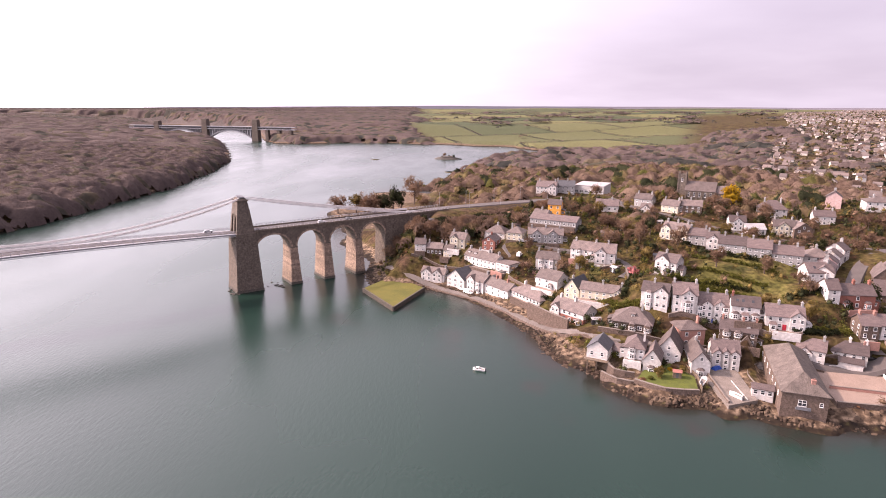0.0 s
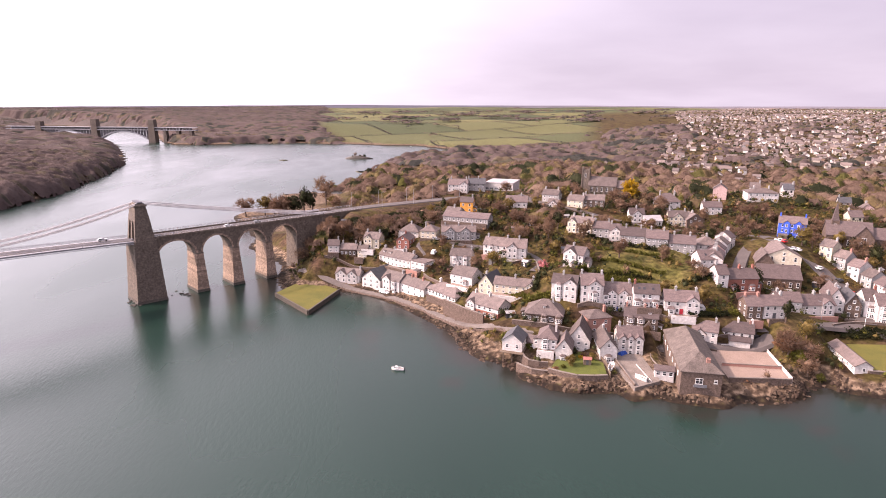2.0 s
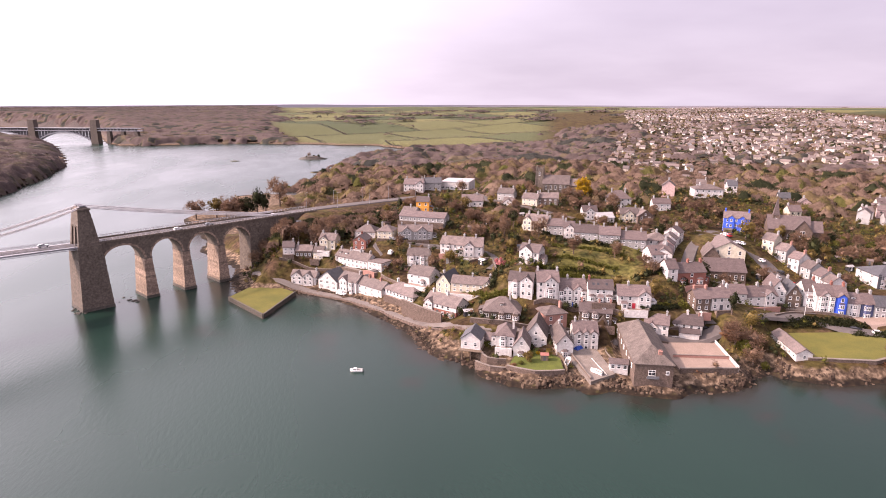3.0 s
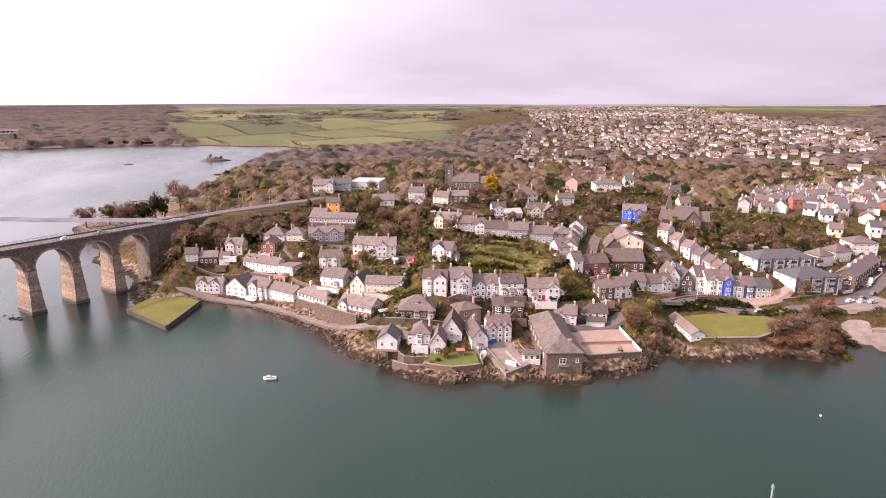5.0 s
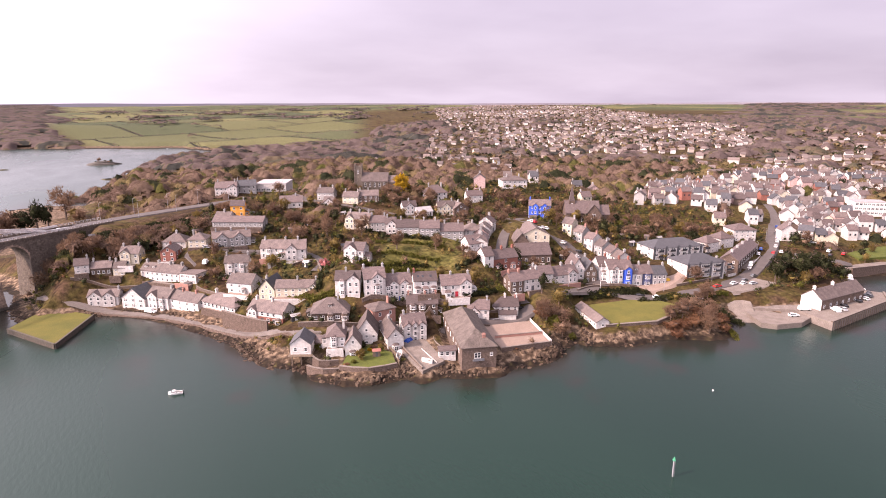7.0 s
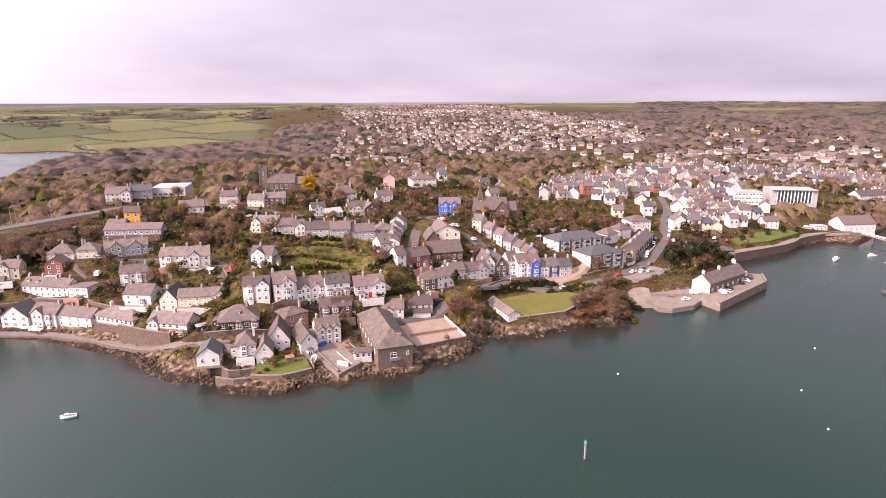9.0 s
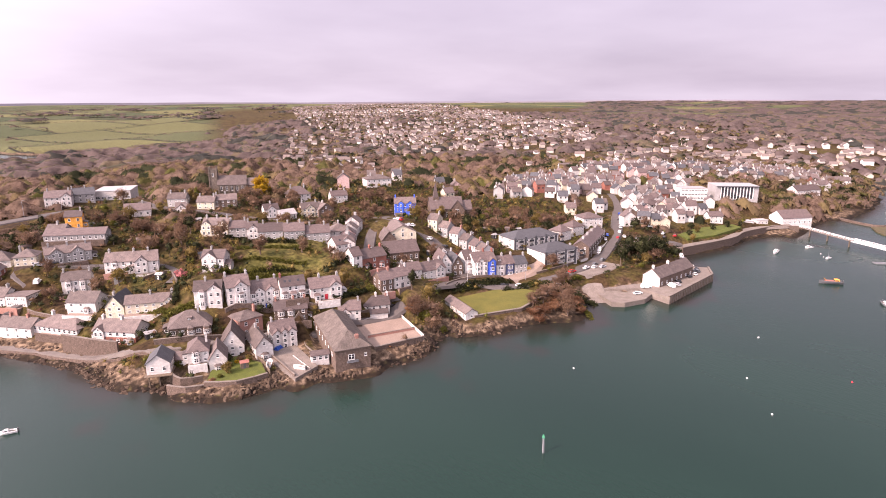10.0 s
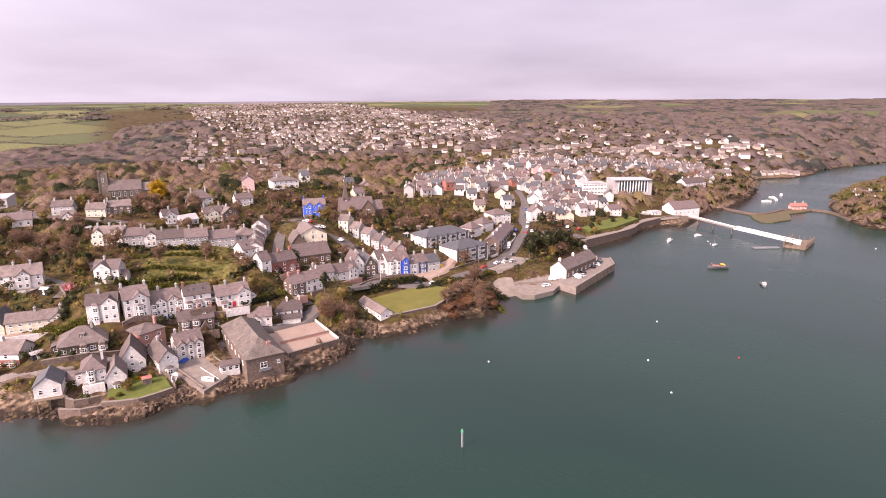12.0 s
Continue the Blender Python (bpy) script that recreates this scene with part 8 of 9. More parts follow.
# 5 single trees near the shore and between the houses
gx, gy = grid_spots(-45, 345, 168, 420, 8.2)
sd = shore_dist(gx, gy, TOWN_SHORE)
clump = value_noise(gx, gy, 0.03, 4.0)
pn = np.where(clump > 0.0, 0.8, 0.42)
pn = np.where(zone(gx, gy, [(-53.5, 364.6), (-51.1, 313.5), (-30.2, 298.9), (-10.7, 321.7), (45.7, 356.2), (33.8, 368.4), (-24.1, 343)]), 1.0, pn)
pn = np.where(zone(gx, gy, [(52.5, 293), (67.7, 266.7), (86.1, 277.1), (88.5, 302.1), (77, 340.7), (54.1, 321.1)]), 1.0, pn)
pn = np.where(zone(gx, gy, [(224.5, 253.2), (266.1, 227), (316.3, 233.9), (341.3, 264.8), (274.4, 286.1)]), 0.95, pn)
pn = np.where(zone(gx, gy, [(87.2, 237.6), (107.1, 269.8), (137.7, 283.4), (140.4, 250.6), (122.5, 222.9), (101.0, 223.7)]), 0.04, pn)
pn = np.where(zone(gx, gy, [(150.7, 196.5), (217.1, 176.7), (237.6, 176.5), (221.3, 190), (155.4, 203.9)]), 0.15, pn)
sel = (sd > 6) & (rng.random(gx.size) < pn) & (np.hypot(gx, gy) < 430)
gx, gy = gx[sel], gy[sel]
sel = free_spot(gx, gy, 2.2) & ~((seg_dist(gx, gy, ROAD_A4, False) < 30) & (height(gx, gy) > 19))
gx, gy = gx[sel], gy[sel]
for k in np.argsort(np.hypot(gx, gy))[:215]:
    kind = rng.choice(["bare", "bare_wide", "bud", "ever", "green", "pine"], p=[0.34, 0.22, 0.17, 0.14, 0.09, 0.04])
    tree(str(kind), gx[k], gy[k], float(rng.uniform(0.55, 0.95)))

# garden sheds and small glasshouses
gx, gy = grid_spots(-20, 320, 175, 340, 11)
sel = (shore_dist(gx, gy, TOWN_SHORE) > 12) & free_spot(gx, gy, 1.8) & (np.hypot(gx, gy) < 350)
for ring in MEADOWS:
    sel &= ~inside(gx, gy, np.array(ring, float))
for k in rng.permutation(np.flatnonzero(sel))[:46]:
    sw, sd_, sh_ = rng.uniform(1.1, 1.9), rng.uniform(0.9, 1.5), rng.uniform(1.8, 2.2)
    glassy = rng.random() < 0.2
    o = thing("greenhouse" if glassy else "garden_shed", pose(gx[k], gy[k], hz(gx[k], gy[k]), 0, 0, rng.uniform(-60, 40)), "small garden glasshouse with a pitched roof" if glassy else "small weathered garden shed with a pitched roof", "greenhouse" if glassy else "shed")
    part("shed_body", Shape().box(-sw, sw, -sd_, sd_, -1.0, sh_), M["glass" if glassy else str(rng.choice(["timber", "render_grey", "timber", "timber"]))], o)
    part("shed_roof", Shape().loft([(-sw - 0.2, -sd_ - 0.2, sh_), (sw + 0.2, -sd_ - 0.2, sh_), (sw + 0.2, sd_ + 0.2, sh_), (-sw - 0.2, sd_ + 0.2, sh_)],
         [(-sw - 0.2, -0.05, sh_ + 0.8), (sw + 0.2, -0.05, sh_ + 0.8), (sw + 0.2, 0.05, sh_ + 0.8), (-sw - 0.2, 0.05, sh_ + 0.8)]), M["flat_roof" if glassy else str(rng.choice(["slate", "slate_old", "slate_dark", "slate_pink"]))], o)
    part("shed_door", Shape().box(-0.4, 0.4, -sd_ - 0.05, -sd_ + 0.02, 0.0, 1.7), M["white_paint" if glassy else "dark_paint"], o)

# dark trees on the bank between the viaduct and the cottages
gx, gy = grid_spots(-56, 20, 305, 362, 5.6)
sel = zone(gx, gy, [(-52, 340), (-40, 318), (-24, 310), (-8, 316), (12, 334), (14, 352), (-10, 346), (-30, 346)])
gx, gy = gx[sel], gy[sel]
sel = free_spot(gx, gy, 1.2) & (height(gx, gy) < 25)
for x, y in zip(gx[sel], gy[sel]):
    tree(str(rng.choice(["ever", "bare", "bare_wide", "green"], p=[0.4, 0.34, 0.16, 0.1])), x, y, min(0.95, (30.5 - hz(x, y)) / 10) * float(rng.uniform(0.8, 1.1)))

# trees that stand out
tree("gold", 151.8, 355.9, 1.25)
tree("pink", 68.1, 246, 1.0)
for x, y, k, s in ((146.2, 181.2, "bare_wide", 1.0), (142.4, 175.4, "bare_wide", 0.8), (149.1, 187.1, "bud", 0.8), (139.1, 184.2, "russet", 1.1), (146.8, 195.7, "pine", 0.75), (144.5, 171.6, "green", 0.6),
                   (-112, 489, "bare_wide", 1.6), (-98, 495, "bud", 1.6), (-91, 499, "bare_wide", 1.9), (-82, 495, "bare_wide", 2.0), (-86, 486, "bare", 1.75), (-74, 496, "ever", 2.1), (-66, 493, "pine", 2.0), (-60, 492, "pine", 1.8), (-52, 531, "bare", 2.4), (-45, 516, "bud", 1.2), (-41, 505, "bare", 1.2),
                   (266.6, 172.1, "pine", 0.9), (274.5, 175.8, "ever", 1.5), (283.1, 171.8, "ever", 1.6), (291.1, 173.6, "ever", 1.5), (299.7, 169.6, "ever", 1.3), (288.4, 181.3, "pine", 1.0), (305.2, 177.1, "ever", 1.4), (280.4, 166.1, "bud", 0.7), (270.4, 162.4, "green", 0.7), (312, 167.1, "ever", 0.9), (316.8, 184.6, "ever", 1.0)):
    tree(k, x, y, s)
for x, y in ((184.5, 158.9), (189.6, 158.3), (194.8, 157.3), (200, 155.8), (205.1, 155.1), (187.4, 162.8), (193.6, 162.3), (199.8, 161.2), (205.9, 159.5), (210, 156.4), (202.5, 165.4), (183.6, 155.4), (197.1, 151.8), (204.3, 150.2)):
    tree(str(rng.choice(["russet", "bare_wide", "bud"], p=[0.6, 0.25, 0.15])), x, y, float(rng.uniform(0.8, 1.0)))
for x, y in ((360.4, 183.9), (372.7, 185.6), (389.7, 183.4), (404.6, 181.3), (424, 179.1), (365.7, 192.4), (380.1, 194.1), (399.3, 192), (352.6, 178.2), (415.6, 177.2)):
    tree(str(rng.choice(["green", "ever", "bud"])), x, y, 0.6)

# bushes on the lawn above the rocks
for x, y, k, q in ((64.9, 190.4, "green", 0.5), (67.9, 191.3, "gold", 0.2), (62.5, 185.7, "bud", 0.5), (69.8, 193.1, "russet", 0.45), (59.5, 183.8, "green", 0.4), (71.4, 189.3, "bud", 0.4), (66.3, 195.1, "ever", 0.45), (56.6, 183.5, "russet", 0.35)):
    tree(k, x, y, q)
# low scrub and trees on the point behind the bridge
gx, gy = grid_spots(-98, -10, 405, 655, 6)
sel = (shore_dist(gx, gy, TOWN_SHORE) > 4) & (seg_dist(gx, gy, ROAD_A4, False) > 24) & (gx > -0.055 * gy) & (rng.random(gx.size) < 0.9)
gx, gy = gx[sel], gy[sel]
canopy("point_scrub", "brown scrub and low trees on the point", gx, gy, *crowns(len(gx), 3.4, 5.4, 5.0, 9.0), kinds_at(gx, gy, tones(len(gx), 6, 2.5, 0.8, 1.0)), 1.9, "canopy", 14000, 1.1)
# trees on the steep bank below the bridge road
gx, gy = grid_spots(-60, 62, 290, 402, 4.6)
bank = seg_dist(gx, gy, ROAD_A4, False)
sel = (bank > 15) & (bank < 46) & zone(gx, gy, [(-52, 322), (-30, 312), (0, 318), (34, 342), (62, 382), (50, 396), (10, 374), (-44, 336)])
gx, gy, bank = gx[sel], gy[sel], bank[sel]
sel = free_spot(gx, gy, 1.6)
gx, gy, bank = gx[sel], gy[sel], bank[sel]
canopy("bank_trees", "dark bare trees and ivy on the steep bank below the road", gx, gy, rng.uniform(2.4, 4.4, len(gx)), np.clip(28.0 - height(gx, gy), 1.0, 7.0) * rng.uniform(0.8, 1.1, len(gx)), tones(len(gx), 5, 1.0, 0.8, 3.0), 1.3, "canopy", 30000, 0.9)
# copses and field trees on the far pastures
gx, gy = grid_spots(-150, 1350, 1480, 3100, 17)
sel = (shore_dist(gx, gy, TOWN_SHORE) > 6) & (gx > -0.09 * gy) & ~inside(gx, gy, ESTATE) & ((value_noise(gx, gy, 0.007, 9.0) > 0.36) | (rng.random(gx.size) < 0.012) | (shore_dist(gx, gy, TOWN_SHORE) < 28))
gx, gy = gx[sel], gy[sel]
canopy("copse", "dark copses and field trees on the far pastures", gx, gy, *crowns(len(gx), 8, 13, 7, 11), tones(len(gx), 4, 1, 0.4, 2.2), 5, "far_canopy", 12000, 2.2)
# ---- far bridge, pier, boats, cars and small things ----
def far_bridge():
    a, b = Vector((-697, 1557, 0)), Vector((-551, 1522, 0))
    ax = (b - a).normalized()
    m = Matrix(((ax.x, -ax.y, 0, a.x), (ax.y, ax.x, 0, a.y), (0, 0, 1, 0), (0, 0, 0, 1)))
    br = thing("arch_bridge", m, "distant steel arch bridge between tall square stone towers", "bridge")
    L = (b - a).length
    for k in (-1, 0, 1):
        t = Shape().loft(rect(k * L, 0, 9, 8, -3), rect(k * L, 0, 7, 6.5, 54 if k in (0, 1) else 48)).loft(rect(k * L, 0, 7.8, 7.3, 42), rect(k * L, 0, 7.8, 7.3, 43.5))
        part("tower", t, M["limestone"], br, "square stone tower")
    # deck, columns and arches in a lighter grey, chosen to imitate haze
    part("deck", Shape().box(-L * 1.6, L * 1.75, -6, 6, 28.5, 30.5).box(-L * 1.6, L * 1.75, -6.5, 6.5, 34.5, 36), M["steel"], br)
    for k in (1.22, 1.44, 1.66):
        part("approach_pier", Shape().loft(rect(k * L, 0, 4.5, 6, -3), rect(k * L, 0, 3.5, 5, 28.5)), M["limestone"], br, "plain stone approach pier")
    st = Shape()
    for k in range(58):
        x = -L * 1.5 + k * L * 3.2 / 58
        st.box(x - 0.6, x + 0.6, -5, 5, 30.5, 34.5)
    part("columns", st, M["steel"], br)["kind"] = "stuff"
    for k in (-1, 0):
        s, n = Shape(), 18
        for i in range(n):
            u, v = i / n, (i + 1) / n
            za, zb = 3 + 22 * (1 - (2 * u - 1) ** 2), 3 + 22 * (1 - (2 * v - 1) ** 2)
            xa, xb = k * L + 7 + (L - 14) * u, k * L + 7 + (L - 14) * v
            s.loft([(xa, -5, za), (xb, -5, zb), (xb, 5, zb), (xa, 5, za)], [(xa, -5, za + 3), (xb, -5, zb + 3), (xb, 5, zb + 3), (xa, 5, za + 3)])
            s.box(xa - 0.5, xa + 0.5, -4, 4, za, 29)
        part("arch", s, M["steel"], br, "dark steel arch")


far_bridge()

# far ridge that closes the view, glowing faintly in place of haze
ridge, rows_ = Shape(), []
for k in range(97):
    a = radians(-100 + k * 200 / 96)
    side = 26 * max(0, min(1, (radians(-2) - a) / 0.55)) + 14 * max(0, min(1, (a - radians(70)) / 0.3))
    top = 88 - side + 4 * noise.noise((k * 0.22, 1.5, 0)) + 2 * noise.noise((k * 0.9, 4.5, 0)) + 5 * math.exp(-((a - 1.08) / 0.16) ** 2)
    rows_.append((4950 * math.sin(a), 4950 * math.cos(a), top))
rv = []
for x, y, t in rows_:
    rv += [(x, y, -5), (x, y, t), (x * 1.06, y * 1.06, -5)]
rf = []
for k in range(96):
    i = 3 * k
    rf += [(i, i + 3, i + 4, i + 1), (i + 1, i + 4, i + 5, i + 2)]


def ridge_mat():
    m = mat("glowing_ridge", (0.16, 0.14, 0.155), (0.13, 0.115, 0.13), 1.0, 400, 0.05, 0.0)
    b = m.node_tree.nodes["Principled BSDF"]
    # lilac emission imitates haze in front of the hills
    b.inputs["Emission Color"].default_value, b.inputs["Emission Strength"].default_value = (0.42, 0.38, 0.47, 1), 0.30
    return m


solid("backdrop", ridge.add(rv, rf), ridge_mat(), "backdrop ridge of distant hills, its haze given by a faint glow", "hills", kind="structure")


def islet(x, y, r, h, label):
    rnd = random.Random(int(x * 3))
    s, n = Shape(), 18
    rings = []
    for k, (q, z) in enumerate(((1.0, -1.0), (0.9, 0.6), (0.62, h * 0.55), (0.25, h))):
        rings.append([(x + q * r * math.cos(6.283 * i / n) * rnd.uniform(0.85, 1.15), y + q * r * 0.5 * math.sin(6.283 * i / n) * rnd.uniform(0.85, 1.15), z) for i in range(n)])
    for a, b in zip(rings, rings[1:]):
        s.loft(a, b)
    solid("islet", s, M["wet_stone"] if h > 2 else M["weed"], label, "islet", smooth=True)


islet(-45, 1048, 27, 5, "low dark rocky islet with scrub")
islet(-166, 1022, 8, 1.2, "bare low rock in the strait")
islet(-84, 622, 22, 1.0, "flat muddy bank bared by the tide")
islet(-20, 838, 20, 0.9, "flat muddy bank bared by the tide")
for k in range(7):
    tree(("ever", "bare", "russet")[k % 3], -54 + k * 3.1 + (k * 5 % 4), 1046 + (k * 7 % 5) * 1.6, 0.45 + 0.1 * (k * 3 % 4), 2.4)


def boulder_band():
    """Weathered rocks strewn along the shore."""
    r = np.random.default_rng(77)
    ring = np.array(COAST_TOWN[9:37], float)
    seg = np.diff(ring, axis=0)
    ln = np.hypot(*seg.T)
    out = Shape()
    for i in range(3800):
        k = r.choice(len(seg), p=ln / ln.sum())
        u = r.random()
        p = ring[k] + seg[k] * u
        nrm = np.array([-seg[k][1], seg[k][0]]) / ln[k]
        q = p + nrm * (r.uniform(-3.0, 8.0) if i % 2 else r.normal(0.5, 1.6))
        if any(inside(np.array([q[0]]), np.array([q[1]]), np.array(g, float))[0] for g, _ in LEVELS):
            continue
        z, s = hz(q[0], q[1]), float(r.choice([0.22, 0.38, 0.6, 1.0], p=[0.42, 0.34, 0.17, 0.07]))
        if z > 4.2 or z < -0.9:
            continue
        a = r.uniform(0, 6.28)
        ca, sa = math.cos(a), math.sin(a)
        lo, hi = [], []
        for j in range(6):
            b = 6.283 * j / 6
            for lst, f, dz in ((lo, 1.0, -0.5), (hi, r.uniform(0.45, 0.75), r.uniform(0.15, 0.6))):
                px, py = math.cos(b) * s * f * 1.4 * r.uniform(0.8, 1.2), math.sin(b) * s * f * r.uniform(0.8, 1.2)
                lst.append((q[0] + px * ca - py * sa, q[1] + px * sa + py * ca, z + dz * s))
        out.loft(lo, hi)
    tagged(new("shore_rocks", out.mesh("shore_rocks", M["shore_rock"])), "brown weathered rocks along the shore", "rocks", kind="stuff")


M["shore_rock"] = island_mat("strewn_rocks", [(0.017, 0.011, 0.008), (0.04, 0.026, 0.019), (0.085, 0.059, 0.042), (0.2, 0.145, 0.1)], 0.85)
boulder_band()
foot_rocks = Shape()
for k in range(26):
    rr = random.Random(k)
    p = BRIDGE @ Vector((rr.choice([rr.uniform(-34, -30), rr.uniform(-15, -6)]), rr.uniform(-9, 4), 0))
    s = rr.uniform(0.4, 1.1)
    foot_rocks.loft([(p.x + s * 1.5 * math.cos(j), p.y + s * math.sin(j), -0.5) for j in (0, 1, 2, 3, 4, 5)], [(p.x + s * 0.7 * math.cos(j), p.y + s * 0.5 * math.sin(j), s * 0.45) for j in (0, 1, 2, 3, 4, 5)])
tagged(new("tower_rocks", foot_rocks.mesh("tower_rocks", M["wet_stone"])), "dark rocks awash at the foot of the bridge tower", "rocks", kind="stuff")


# ---- pier with its white footbridge and pontoon ----
def make_pier():
    a, c, b = Vector((454.7, 152.5, 0)), Vector((434.8, 115.2, 0)), Vector((419.1, 76.2, 0))
    p = thing("pier", Matrix(), "white steel footbridge pier with timber-piled pontoon head", "pier")
    for k, (s, e, w, z0, z1) in enumerate(((a, c, 2.6, 4.8, 4.4), (c, b, 3.2, 4.4, 3.6))):
        d = (e - s).normalized()
        n = Vector((d.y, -d.x, 0)) * w / 2
        sh = Shape().loft([(*(s - n).xy, z0 - 0.4), (*(e - n).xy, z1 - 0.4), (*(e + n).xy, z1 - 0.4), (*(s + n).xy, z0 - 0.4)], [(*(s - n).xy, z0), (*(e - n).xy, z1), (*(e + n).xy, z1), (*(s + n).xy, z0)])
        part("walkway", sh, M["concrete"] if k == 0 else M["white_paint"], p, "" if k == 0 else "white steel walkway")
        for side in (-1, 1):
            r, m = Shape(), 22
            hgt = 1.0 if k == 0 else 1.5
            for i in range(m):
                u, v = s.lerp(e, i / m) + n * side, s.lerp(e, (i + 1) / m) + n * side
                zu, zv = z0 + (z1 - z0) * i / m, z0 + (z1 - z0) * (i + 1) / m
                r.bar((u.x, u.y, zu), (u.x, u.y, zu + hgt), 0.1, 4)
                r.bar((u.x, u.y, zu + hgt), (v.x, v.y, zv + hgt), 0.13, 4)
                if k:
                    r.bar((u.x, u.y, zu), (v.x, v.y, zv + hgt), 0.08, 4)
            part("railing", r, M["white_paint"], p, "white lattice railing")
    for q in (0.2, 0.55, 0.95):
        o = a.lerp(c, q)
        for off in (-0.9, 0.9):
            part("pile", Shape().bar((o.x + off, o.y, -3), (o.x + off, o.y, 4.2), 0.25, 8), M["timber"], p)
        part("crosshead", Shape().box(o.x - 1.6, o.x + 1.6, o.y - 0.3, o.y + 0.3, 3.8, 4.3), M["timber"], p)
    part("pontoon", Shape().box(416, 441, 69, 80, -0.3, 1.2), M["timber"], p, "square timber pontoon")
    part("float", Shape().loft([(400.1, 92.4, -0.3), (411.6, 81.5, -0.3), (413.4, 83.5, -0.3), (401.9, 95.4, -0.3)][::-1], [(400.1, 92.4, 0.6), (411.6, 81.5, 0.6), (413.4, 83.5, 0.6), (401.9, 95.4, 0.6)][::-1]), M["steel_dark"], p, "low dark mooring float")
    for x in range(415, 443, 2):
        for y in (68.5, 80.5):
            part("fender_post", Shape().bar((x, y, -3), (x, y, 3.8 + (x * 7 % 3) * 0.4), 0.24, 6), M["timber"], p)
    for y in range(71, 80, 3):
        for x in (415.5, 441.5):
            part("fender_post", Shape().bar((x, y, -3), (x, y, 3.8 + (y * 5 % 3) * 0.4), 0.24, 6), M["timber"], p)
    part("pontoon_hut", Shape().box(424, 428, 73, 77, 1.2, 3.6), M["white_paint"], p)


make_pier()


# ---- boats ----
def hull_shape(L, B, H, sheer=0.25):
    s, n, rings = Shape(), 9, []
    for i in range(n + 1):
        u = i / n
        w = B / 2 * (0.82 + 0.18 * math.sin(u * 2.2)) * (1 if u < 0.55 else max(0.03, 1 - ((u - 0.55) / 0.45) ** 2))
        z = H + sheer * u * u
        x = -L / 2 + L * u
        rings.append([(x, -w * 0.55, -0.25), (x, w * 0.55, -0.25), (x, w, z * 0.6), (x, w, z), (x, w * 0.86, z), (x, w * 0.8, z * 0.55), (x, -w * 0.8, z * 0.55), (x, -w * 0.86, z), (x, -w, z), (x, -w, z * 0.6)])
    m = len(rings[0])
    for a in rings:
        s.v += a
    for k in range(n):
        s.f += [(k * m + j, k * m + (j + 1) % m, k * m + m + (j + 1) % m, k * m + m + j) for j in range(m)]
    s.f += [tuple(reversed(range(m))), tuple(range(n * m, n * m + m))]
    return s


def boat(label, x, y, yaw, L, B, H, hull="white_paint", cabin=None, mast=0, z=0.0):
    b = thing("boat", pose(x, y, z, 0, 0, yaw), label, "boat")
    part("hull", hull_shape(L, B, H), M[hull], b)
    part("deck", Shape().box(-L * 0.42, L * 0.3, -B * 0.36, B * 0.36, H * 0.45, H * 0.62), M["timber"] if hull != "white_paint" else M["concrete"], b)
    if cabin:
        cx, cl, ch, cm = cabin
        c = part("cabin", Shape().loft(rect(cx * L, 0, cl / 2, B * 0.36, H * 0.5), rect(cx * L - 0.1, 0, cl / 2 - 0.25, B * 0.3, H * 0.5 + ch)), M[cm], b)
        part("windscreen", Shape().box(cx * L - cl * 0.3, cx * L + cl / 2 - 0.08, -B * 0.345, B * 0.345, H * 0.5 + ch * 0.5, H * 0.5 + ch * 0.8), M["glass"], c)
    if mast:
        part("mast", Shape().bar((0.05 * L, 0, H), (0.05 * L, 0, H + mast), 0.07, 6, 0.04), M["steel"], b)
        part("boom", Shape().bar((0.05 * L, 0, H + 1.0), (-0.35 * L, 0, H + 1.1), 0.06, 5), M["steel"], b)
    else:
        part("outboard_motor", Shape().box(-L / 2 - 0.35, -L / 2 + 0.02, -0.25, 0.25, 0.1, H + 0.45), M["dark_paint"], b)
    return b


boat("white open motor launch moored in the strait", 3.3, 195.8, 166, 4.4, 1.8, 0.75, cabin=(0.12, 1.5, 0.9, "white_paint"))
red = boat("red-orange and dark blue workboat moored in the bay", 339.2, 96.4, 129, 11, 3.6, 1.5, hull="dark_paint", cabin=(-0.22, 2.4, 1.7, "render_orange"))
part("gunwale", Shape().box(-1.6, 2.6, -1.2, 1.2, 1.0, 1.62), M["tile_red"], red, "faded red hatch cover")
part("derrick", Shape().bar((2.0, 0, 1.6), (3.6, 0, 2.9), 0.1, 6), M["render_orange"], red)
boat("grey open fishing boat with white wheelhouse", 320.7, 68.6, -151, 7, 2.4, 1.0, hull="steel_dark", cabin=(0.15, 1.8, 1.5, "white_paint"))
boat("white motor cruiser moored in the bay", 385.2, 141.1, -172, 8, 2.8, 1.3, cabin=(0.0, 3.2, 1.4, "white_paint"))
boat("small white cabin boat moored in the bay", 413.6, 132.6, 152, 5.5, 2.1, 0.9, cabin=(0.1, 1.8, 1.1, "white_paint"))
boat("small white sailing dinghy moored in the bay", 393.3, 115.1, 169, 5, 1.9, 0.8, mast=6)
boat("white boat drawn up on the boat yard", 82.7, 174.1, 122, 4.6, 1.8, 0.8, z=3.55)
boat("white boat laid up in the garden", 75.8, 182.4, 59, 5.2, 1.9, 0.9, z=4.2)
